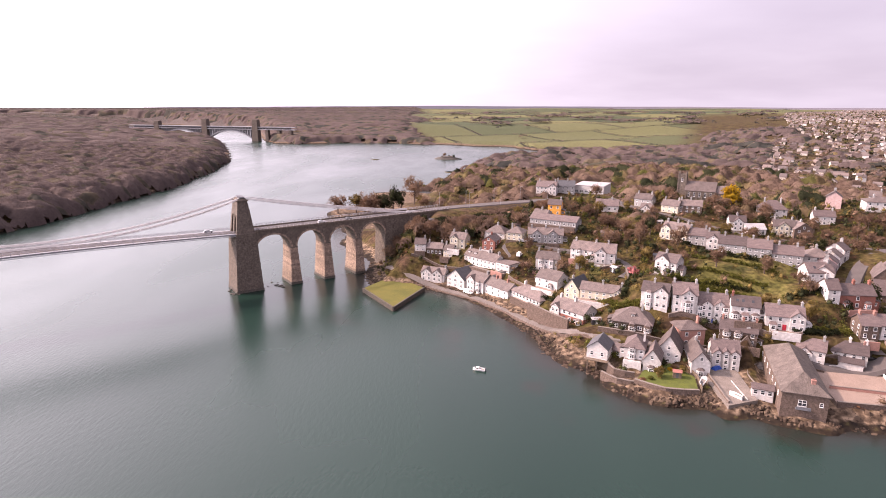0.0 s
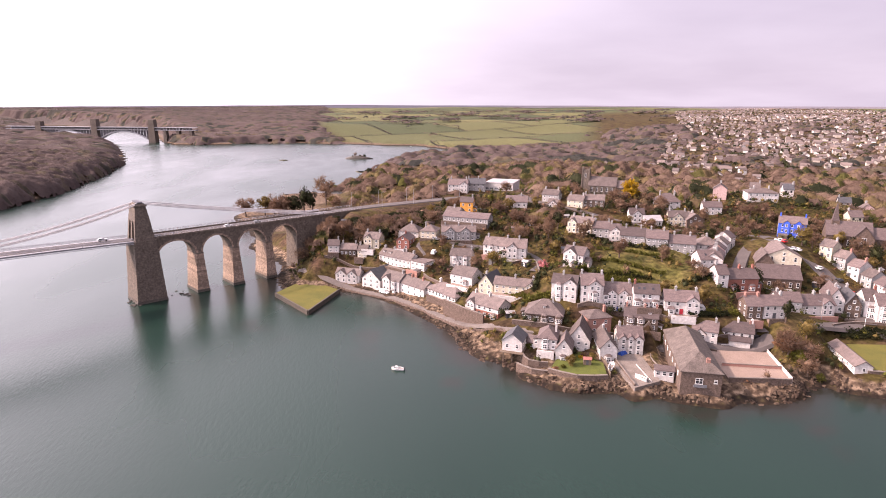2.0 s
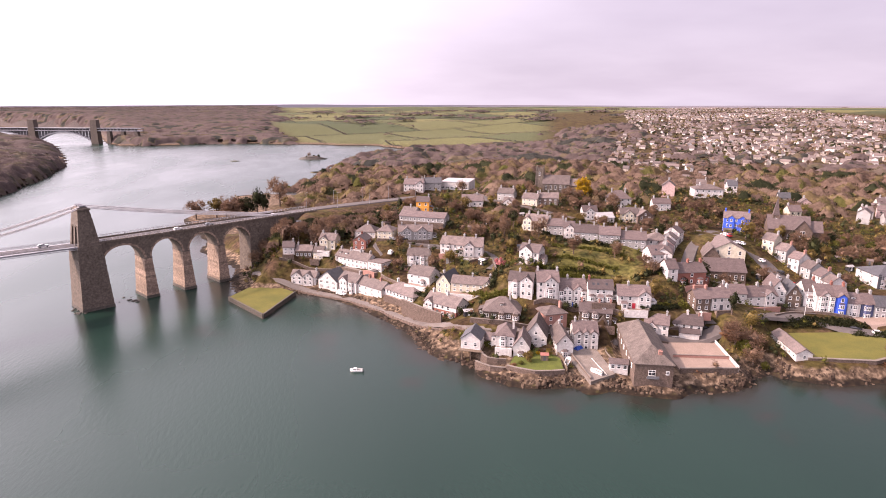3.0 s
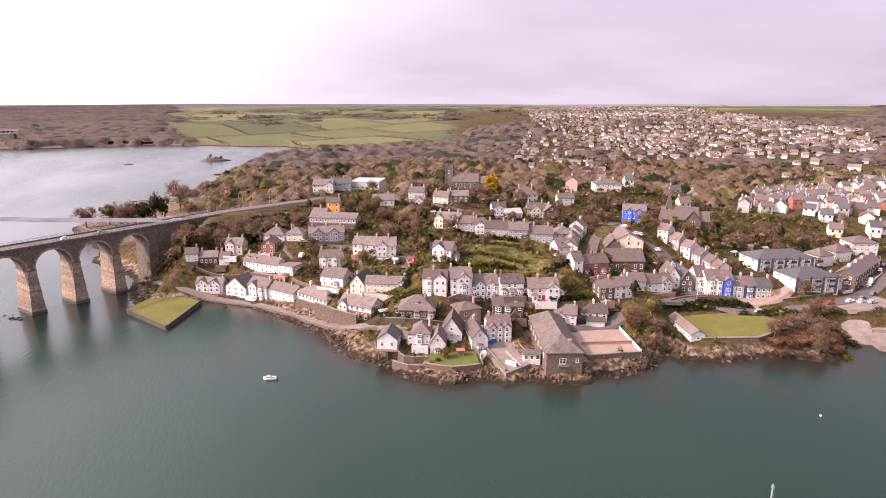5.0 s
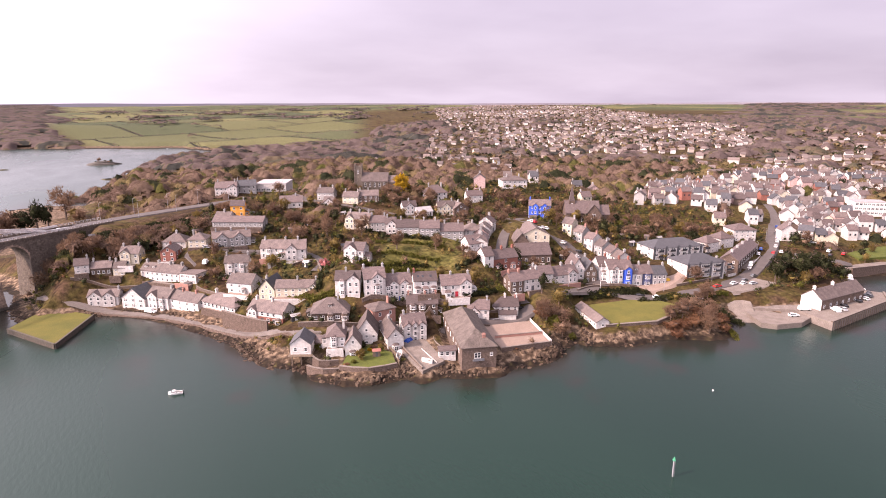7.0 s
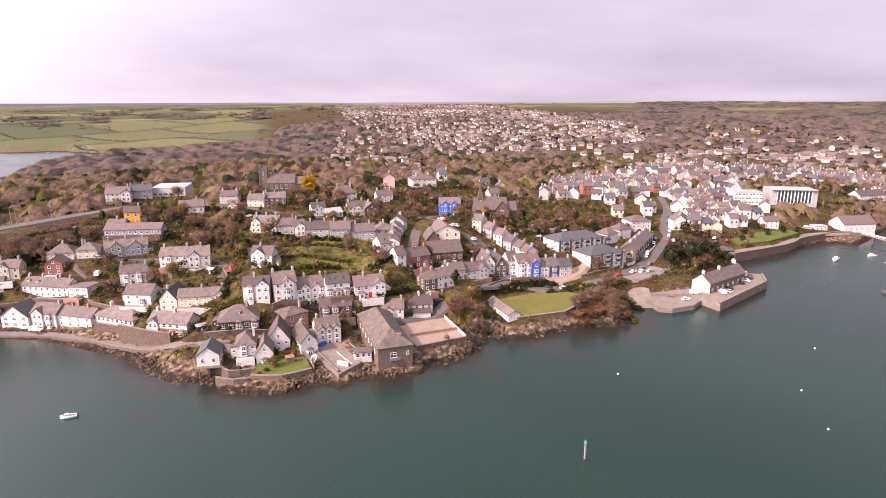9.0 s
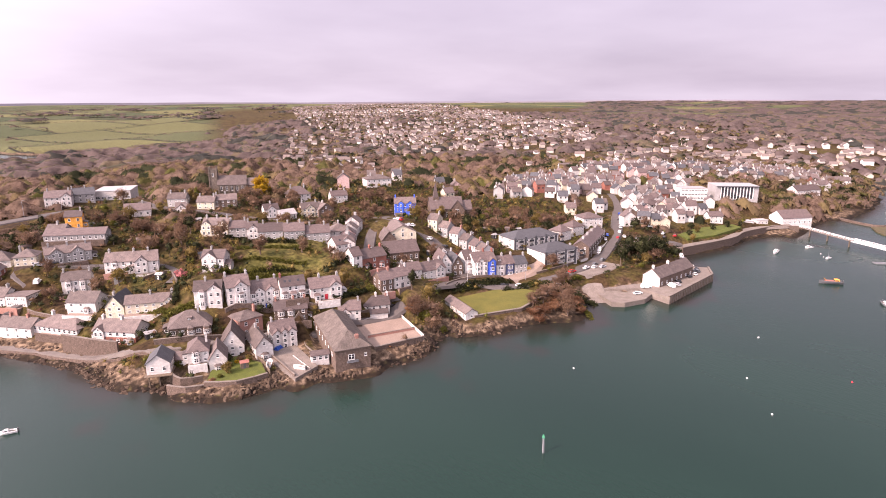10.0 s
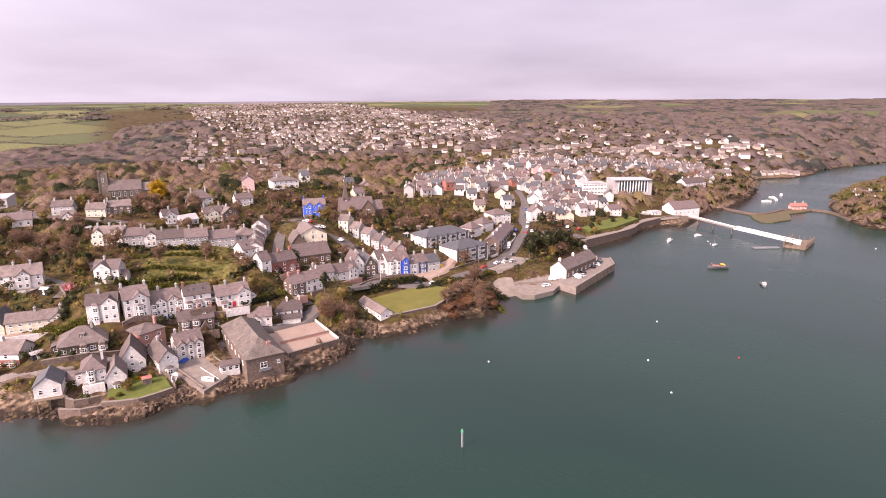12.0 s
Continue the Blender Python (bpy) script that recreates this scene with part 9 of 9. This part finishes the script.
for k, (bx, by, ba) in enumerate(((313.4, 161.1, 40), (318.2, 164.9, 29), (322, 168.7, 62), (309.7, 155.3, 18), (327.9, 171.5, 34))):
    boat("white boat laid up ashore beside the quay", bx, by, ba, 6 + k % 3, 2.2, 1.1, cabin=(0.1, 2.0, 1.0, "white_paint"), z=max(hz(bx, by), 0) + 0.45)
for k, (bx, by, ba) in enumerate(((609.7, 129.4, 18), (621.9, 135.1, 65), (594.8, 133.7, 119), (644.2, 132.7, 8))):
    boat("white cabin boat moored in the inlet", bx, by, ba, 8, 2.6, 1.2, cabin=(0.0, 3, 1.3, "white_paint"))

buoy_mesh = Shape()
for k in range(6):
    z0, z1 = -0.5 + k * 0.2, -0.3 + k * 0.2
    f = lambda z: math.sqrt(max(0.02, 0.42 - (z - 0.1) ** 2))
    buoy_mesh.loft([(f(z0) * math.cos(6.283 * i / 10), f(z0) * math.sin(6.283 * i / 10), z0) for i in range(10)], [(f(z1) * math.cos(6.283 * i / 10), f(z1) * math.sin(6.283 * i / 10), z1) for i in range(10)])
buoy_mesh.bar((0, 0, 0.65), (0, 0, 0.95), 0.08, 6)
for k, (x, y) in enumerate(((237.1, 89), (159.1, 118.6), (197.3, 76), (220.7, 52.1), (402.1, 121.9), (178.5, 60.4), (395.1, 118.1), (447.8, 36.2))):
    solid("buoy", buoy_mesh, M["white_paint"] if k % 5 != 3 else M["red_paint"], "white mooring buoy floating on the water" if k % 5 != 3 else "red mooring buoy floating on the water", "buoy", "mooring buoys", m=pose(x, y, 0) @ Matrix.Diagonal((0.5, 0.5, 0.5, 1)))


def beacon(x, y):
    b = thing("beacon", pose(x, y, 0), "green and white channel beacon post standing in the water", "beacon")
    part("post", Shape().bar((0, 0, -4), (0, 0, 4.6), 0.2, 8), M["steel"], b)
    part("topmark", Shape().loft([(0.55 * math.cos(i), 0.55 * math.sin(i), 4.6) for i in (0, 1.57, 3.14, 4.71)], [(0.04 * math.cos(i), 0.04 * math.sin(i), 5.6) for i in (0, 1.57, 3.14, 4.71)]), M["beacon_green"], b, "green cone topmark")
    part("ladder", Shape().box(0.22, 0.3, -0.25, -0.2, 0, 4.4).box(0.22, 0.3, 0.2, 0.25, 0, 4.4), M["steel_dark"], b)


M["beacon_green"] = mat("green_beacon_paint", (0.05, 0.28, 0.16), (0.04, 0.22, 0.12), 0.5, 1, 20, 0.05)
beacon(111.2, 91.4)


# ---- vehicles ----
CAR_PAINT = {"white": (0.75, 0.75, 0.74), "silver": (0.42, 0.43, 0.45), "black": (0.02, 0.02, 0.022), "red": (0.42, 0.02, 0.025), "blue": (0.03, 0.08, 0.35), "grey": (0.13, 0.135, 0.14)}
for k, c in CAR_PAINT.items():
    M["car_" + k] = mat("car_paint_" + k, c, tuple(q * 0.92 for q in c), 0.25, 2, 10, 0.0, spec=0.5)
M["tyre"] = mat("tyre_rubber", (0.02, 0.02, 0.02), (0.015, 0.015, 0.015), 0.9, 1, 30, 0.1)


def car(colour, x, y, yaw, z=None, van=False):
    L, W = (5.0, 1.95) if van else (4.2, 1.75)
    c = thing("van" if van else "car", pose(x, y, (hz(x, y) + 0.32) if z is None else z, 0, 0, yaw), f"parked {colour} " + ("panel van with dark windows" if van else "hatchback car with dark windows"), "van" if van else "car", "parked cars")
    key = ("car", colour, van)
    if key not in _mesh_cache:
        body = Shape()
        prof = [(-L / 2, 0.3), (L / 2, 0.3), (L / 2 + 0.05, 0.62), (L / 2 - 0.15, 0.86), (L * 0.22, 0.95), (-L / 2, 0.98)]
        body.loft([(px, -W / 2, pz) for px, pz in prof][::-1], [(px, W / 2, pz) for px, pz in prof][::-1])
        top = 2.0 if van else 1.45
        gl = Shape().loft(rect(-L * 0.12, 0, L * (0.36 if van else 0.33), W * 0.47, 0.93), rect(-L * 0.16, 0, L * (0.32 if van else 0.2), W * 0.40, top - 0.08))
        rf = Shape().loft(rect(-L * 0.16, 0, L * (0.325 if van else 0.21), W * 0.41, top - 0.08), rect(-L * 0.16, 0, L * (0.30 if van else 0.19), W * 0.38, top))
        wh = Shape().bar((0, -0.1, 0), (0, 0.1, 0), 0.32, 10)
        _mesh_cache[key] = body.mesh("body", M["car_" + colour]), gl.mesh("windows", M["glass"] if not van else M["car_" + colour]), rf.mesh("roof", M["car_" + colour])
        if "wheel" not in _mesh_cache:
            _mesh_cache["wheel"] = wh.mesh("wheel", M["tyre"])
    b, g, r = _mesh_cache[key]
    part("body", b, None, c)
    part("glasshouse", g, None, c)
    part("roof", r, None, c)
    for wx in (-L * 0.3, L * 0.32):
        for wy in (-W / 2 + 0.05, W / 2 - 0.05):
            part("wheel", _mesh_cache["wheel"], None, c, at=pose(wx, wy, 0.32))


for col, x, y, yaw, van in (("white", 262.5, 140.9, 62, True), ("silver", 266.7, 140.3, 67, False), ("black", 271.7, 142.7, 62, False), ("black", 284, 143.9, 73, False), ("black", 276.4, 148.2, 13, False), ("white", 290.2, 144.2, 79, False), ("grey", 296.3, 146.1, 84, False), ("black", 300.2, 147.9, 18, False), ("white", 251.7, 147.9, -28, True)):
    car(col, x, y, yaw, 3.42, van)
car("white", 243.4, 147, -20, 2.22)
for col, x, y, yaw, van in (("red", 134.2, 194, 9, False), ("black", 136.6, 196.9, 9, False), ("black", 129.6, 196.6, 13, False), ("white", 278.1, 193.9, 32, True), ("white", 274.2, 191.6, 32, False), ("silver", 296.8, 203.2, 32, False), ("blue", 303.7, 206.9, 32, False),
                            ("white", 191.7, 210.9, 82, True), ("red", 195.9, 224, 88, False), ("silver", 190.7, 227.7, 99, False), ("blue", 151, 237.6, 54, False), ("white", 144.2, 222, 71, True), ("black", 196, 232.4, 99, False), ("silver", 184, 248.2, 124, False),
                            ("white", 202.4, 184.4, -14, False), ("black", 197.1, 189.7, -33, False), ("red", 184.8, 256.3, 99, False), ("white", 23.9, 290.6, 69, True), ("silver", 26.4, 302, -5, False), ("black", 31.8, 302.5, -4, False), ("white", -1.3, 279.9, -41, True),
                            ("white", 249.8, 176.7, 13, False), ("silver", 254.1, 174.7, -1, False), ("white", 326.7, 213.3, 39, False), ("grey", 345.7, 227, 45, False), ("black", 335.4, 187.3, 18, False), ("white", 340.3, 191.2, 18, False), ("red", 345.9, 186.2, 18, False)):
    car(col, x, y, yaw, None, van)
for col, sx, sy in (("white", 17, -2.3), ("grey", 33, -2.3), ("silver", -40, 1.5), ("white", 70.8, -2.8)):
    p = BRIDGE @ Vector((sx, sy, 0))
    car(col, p.x, p.y, math.degrees(math.atan2(AX.y, AX.x)), DECK + (0.37 if sx > 0 else 0.75))


# ---- street lamps, gazebo, digger, hedges, benches ----
def street_lamp(x, y, yaw, z=None, h=9.0):
    o = thing("street_lamp", pose(x, y, hz(x, y) if z is None else z, 0, 0, yaw), "tall grey street lamp beside the road", "street lamp", "street lamps")
    part("post", Shape().bar((0, 0, -0.5), (0, 0, h), 0.11, 6, 0.07), M["steel"], o)
    part("arm", Shape().bar((0, 0, h), (1.4, 0, h + 0.3), 0.06, 5), M["steel"], o)
    part("lamp_head", Shape().box(1.2, 2.0, -0.14, 0.14, h + 0.22, h + 0.36), M["steel_dark"], o)


for x, y in ((-20.2, 364), (-4, 373.3), (13.9, 383.6), (31.5, 393.7), (50.8, 403.7), (-1.8, 363.3), (18, 374.9)):
    street_lamp(x, y, -50, 30.2)
for x, y in ((167.4, 203.7), (208.4, 186.4), (237, 184.1), (267, 191.2), (296.7, 204.1), (326, 219.8)):
    street_lamp(x, y, 120, None, 7)
pole = thing("flagpole", pose(181.7, 198.8, hz(186, 209)), "thin white flagpole beside the green", "flagpole")
part("shaft", Shape().bar((0, 0, -0.5), (0, 0, 11), 0.09, 6, 0.05), M["white_paint"], pole)
part("finial", Shape().bar((0, 0, 11), (0, 0, 11.3), 0.12, 6, 0.05), M["white_paint"], pole)

gz = thing("gazebo", pose(202.8, 169.2, hz(205.5, 178)), "small white octagonal garden shelter", "gazebo")
for k in range(8):
    a = k * math.pi / 4
    part("post", Shape().bar((1.7 * math.cos(a), 1.7 * math.sin(a), -0.5), (1.7 * math.cos(a), 1.7 * math.sin(a), 2.3), 0.08, 5), M["white_paint"], gz)
part("roof", Shape().loft([(2.2 * math.cos(k * math.pi / 4), 2.2 * math.sin(k * math.pi / 4), 2.3) for k in range(8)], [(0.15 * math.cos(k * math.pi / 4), 0.15 * math.sin(k * math.pi / 4), 3.5) for k in range(8)]), M["white_paint"], gz)
part("parapet", Shape().prism([(1.75 * math.cos(k * math.pi / 4), 1.75 * math.sin(k * math.pi / 4)) for k in range(8)], -0.4, 0.9), M["white_paint"], gz)

M["digger_yellow"] = mat("yellow_machine_paint", (0.62, 0.36, 0.03), (0.5, 0.29, 0.03), 0.5, 1, 20, 0.05)


def digger(x, y, yaw):
    d = thing("excavator", pose(x, y, hz(x, y) + 0.1, 0, 0, yaw), "yellow tracked excavator on the building site", "excavator")
    for sy in (-1.1, 1.1):
        part("track", Shape().loft([(px, sy - 0.28, pz) for px, pz in ((-1.7, 0.3), (-1.4, 0), (1.4, 0), (1.7, 0.3), (1.4, 0.75), (-1.4, 0.75))][::-1], [(px, sy + 0.28, pz) for px, pz in ((-1.7, 0.3), (-1.4, 0), (1.4, 0), (1.7, 0.3), (1.4, 0.75), (-1.4, 0.75))][::-1]), M["tyre"], d)
    part("house", Shape().loft(rect(-0.4, 0, 1.6, 1.2, 0.85), rect(-0.5, 0, 1.4, 1.1, 1.8)), M["digger_yellow"], d)
    part("cab", Shape().loft(rect(0.5, 0.55, 0.6, 0.5, 1.8), rect(0.4, 0.55, 0.5, 0.45, 2.9)), M["glass"], d)
    part("boom", Shape().bar((1.0, -0.3, 1.5), (3.0, -0.3, 3.8), 0.22, 5).bar((3.0, -0.3, 3.8), (4.6, -0.3, 2.6), 0.18, 5), M["digger_yellow"], d)
    part("stick", Shape().bar((4.6, -0.3, 2.6), (4.3, -0.3, 0.9), 0.15, 5), M["digger_yellow"], d)
    part("bucket", Shape().loft(rect(4.1, -0.3, 0.45, 0.5, 0.3), rect(4.35, -0.3, 0.3, 0.5, 1.0)), M["steel_dark"], d)


digger(217.9, 194.7, 152)
digger(210.6, 201.4, 39)


def hedge(label, pts, h, w, leaf="green", seed=0):
    r = np.random.default_rng(seed)
    pts = [np.array(p, float) for p in pts]
    t = []
    for a, b in zip(pts, pts[1:]):
        L = np.hypot(*(b - a))
        m = int(L * (10 + 9 * h * w))
        u, v = r.random((m, 1)), r.uniform(-0.5, 0.5, (m, 1))
        q = a + (b - a) * u + np.array([-(b - a)[1], (b - a)[0]]) / L * v * w
        lump = 0.8 + 0.3 * np.sin(u[:, 0] * L * 0.9 + seed)
        c = np.column_stack([q, height(q[:, 0], q[:, 1]) + h * lump * np.sqrt(r.random(m))])
        t.append(c[:, None, :] + r.normal(size=(m, 3, 3)) * 0.35)
    ob = new("hedge", tri_mesh("hedge", np.concatenate(t), M[leaf]))
    tagged(ob, label, "hedge")


hedge("clipped bright green hedge along the shore road", [(43.7, 208.8), (47.8, 203.9), (52.8, 200.9)], 2.4, 3.0, "green", 1)
hedge("dark green garden hedge", [(112.5, 201.9), (120.5, 202.2), (128.5, 202.5)], 1.8, 2.2, "ever", 2)
hedge("green garden hedge below the field", [(82.9, 241.6), (95.8, 234.4), (112.8, 227.3)], 1.6, 2.0, "green", 3)
hedge("green garden hedge below the cottages", [(55.4, 230.2), (63.4, 227.1), (69.4, 224)], 1.8, 1.8, "green", 4)
hedge("dark hedge behind the bowling green", [(169.7, 196.1), (185.9, 193.6), (202.2, 190.1)], 1.6, 2.4, "ever", 5)
hedge("green shrub border beside the street", [(204.6, 180.7), (219.3, 174.7), (231.8, 170.8)], 1.6, 2.6, "green", 6)
hedge("dark leafy hedge below the tall villas", [(121.5, 225.6), (139.3, 223.7), (143.2, 206.9)], 2, 2.4, "ever", 60)
hedge("green hedge at the foot of the meadow", [(79.2, 236.2), (93.5, 239.3), (108.5, 235.9)], 1.8, 2.2, "green", 61)
hedge("rounded shrub border behind the green", [(192.3, 185.8), (211.7, 178.6), (219.6, 164.7), (220.4, 152.7)], 1.9, 3.4, "ever", 62)
hedge("bright shrub bed beside the green", [(206.9, 166.0), (210.5, 154.4), (203.7, 143.4)], 1.2, 2.6, "green", 63)
hedge("dark garden hedge beside the hill lane", [(60.5, 231.6), (73.5, 255.0), (84.7, 285.9)], 2, 2.2, "ever", 64)
hedge("green garden hedge along the terrace", [(91.4, 233.7), (102.8, 235.2), (111.0, 223.5)], 1.6, 1.8, "green", 65)
hedge("dark hedge along the hill road", [(90.4, 348.9), (108, 331.2), (129.7, 311.7)], 2.6, 3.0, "ever", 7)


# ---- garden boundaries, yard clutter ----
for pts, hh in (([(74.5, 217.1), (84.3, 216.8), (94.3, 213.6), (102.5, 204.9), (114.6, 199.9)], 1.5), ([(83.5, 207.1), (88.4, 206.9), (101.5, 201.8)], 1.4), ([(18, 277.8), (23.1, 268.8), (28.1, 260.8)], 1.2), ([(28, 281.1), (40.9, 274.6), (46.1, 258.2)], 1.2), ([(58, 263.5), (68.7, 264.8), (66.1, 244.2)], 1.1),
                ([(112.6, 197.8), (126.6, 197.1)], 1.3), ([(-32.2, 308.6), (-24, 306.9), (-5.5, 298.4)], 1.0), ([(168.6, 199), (181.4, 203.5), (200.9, 195.8)], 1.0), ([(218.4, 188.1), (233.9, 185.1), (252.9, 189.5)], 1.0)):
    wall_run("rough stone garden wall between the plots", pts, hh, 0.45, "rubble", depth=2.0)
for k, (pts, leaf, hh) in enumerate((([(113.5, 203.7), (123.4, 204.5), (132.5, 202.4)], "green", 2.0), ([(84, 237.8), (97.7, 238.1), (111.6, 233)], "ever", 1.6), ([(46.3, 243.8), (52.3, 238.8), (58.4, 231)], "green", 1.8), ([(90.5, 299.1), (101.7, 276.2), (121.9, 252.3)], "ever", 1.7),
                                     ([(90.6, 250.7), (104.5, 242.6), (118.5, 234.7)], "green", 1.3), ([(98.1, 263.4), (112, 253.5), (126.1, 243.8)], "green", 1.3), ([(31.2, 253), (39.3, 245), (45.4, 235.2)], "ever", 1.6), ([(167.7, 197.1), (183.8, 196), (200, 192.1)], "ever", 1.5))):
    hedge("trimmed leafy garden hedge between the plots", pts, hh, 1.7, leaf, 20 + k)
M["tarpaulin"] = mat("blue_tarpaulin", (0.02, 0.07, 0.32), (0.015, 0.05, 0.22), 0.5, 0.6, 20, 0.5)
tarp = Shape().loft([(-2.2, -1.0, 0), (2.2, -1.0, 0), (2.2, 1.0, 0), (-2.2, 1.0, 0)], [(-1.8, -0.45, 1.0), (1.7, -0.3, 1.25), (1.9, 0.35, 1.2), (-1.9, 0.5, 0.9)])
solid("covered_boat", tarp, M["tarpaulin"], "small boat under a blue tarpaulin in the yard", "boat", m=pose(85.1, 195, 3.3, 0, 0, 30))
hut = thing("garden_shed", pose(68.5, 186, 4.0, 0, 0, -15), "small dark red-brown timber garden shed", "shed")
part("shed_body", Shape().box(-1.3, 1.3, -1.0, 1.0, -0.2, 2.0), M["timber"], hut)
part("shed_roof", Shape().loft([(-1.5, -1.2, 2.0), (1.5, -1.2, 2.0), (1.5, 1.2, 2.0), (-1.5, 1.2, 2.0)], [(-1.5, -0.05, 2.7), (1.5, -0.05, 2.7), (1.5, 0.05, 2.7), (-1.5, 0.05, 2.7)]), M["tile_red"], hut)
part("shed_door", Shape().box(-0.4, 0.4, -1.05, -0.99, 0.0, 1.85), M["dark_paint"], hut)
for col, x, y, yaw in (("white", 313.4, 201.5, 39), ("grey", 319, 196.2, 39), ("silver", 322.8, 187.4, 62), ("white", 328.3, 183.4, 62), ("black", 310.2, 189.5, 62), ("white", 344.3, 203.6, -40)):
    car(col, x, y, yaw)


def park_along(pts, side, step, seed):
    """Cars parked nose to tail along a kerb."""
    r = random.Random(seed)
    line = smooth_line(pts, 1.0)
    run = 0.0
    for a, b in zip(line, line[1:]):
        run += (b - a).length
        if run >= step:
            run = r.uniform(-2.0, 0.0)
            d = (b - a).normalized()
            car(r.choice(["white", "silver", "black", "grey", "white", "blue", "red"]), b.x + d.y * side, b.y - d.x * side, math.degrees(math.atan2(d.y, d.x)))


park_along([(223, 180.5), (243.4, 180.2), (265.4, 185.5)], 2.4, 9, 1)
park_along([(297.1, 199.3), (314.8, 208.7), (337, 222.5), (364.4, 242.6)], 2.4, 10, 2)
park_along([(194.6, 220.3), (192.7, 237.1), (186.9, 250), (186, 264.4)], -1.9, 8, 3)
park_along([(144.8, 219.1), (150.1, 234), (159.4, 247.6)], 1.6, 7, 4)
park_along([(314.1, 192.3), (327.3, 184.5), (339.7, 179.1)], 0.0, 4.5, 5)
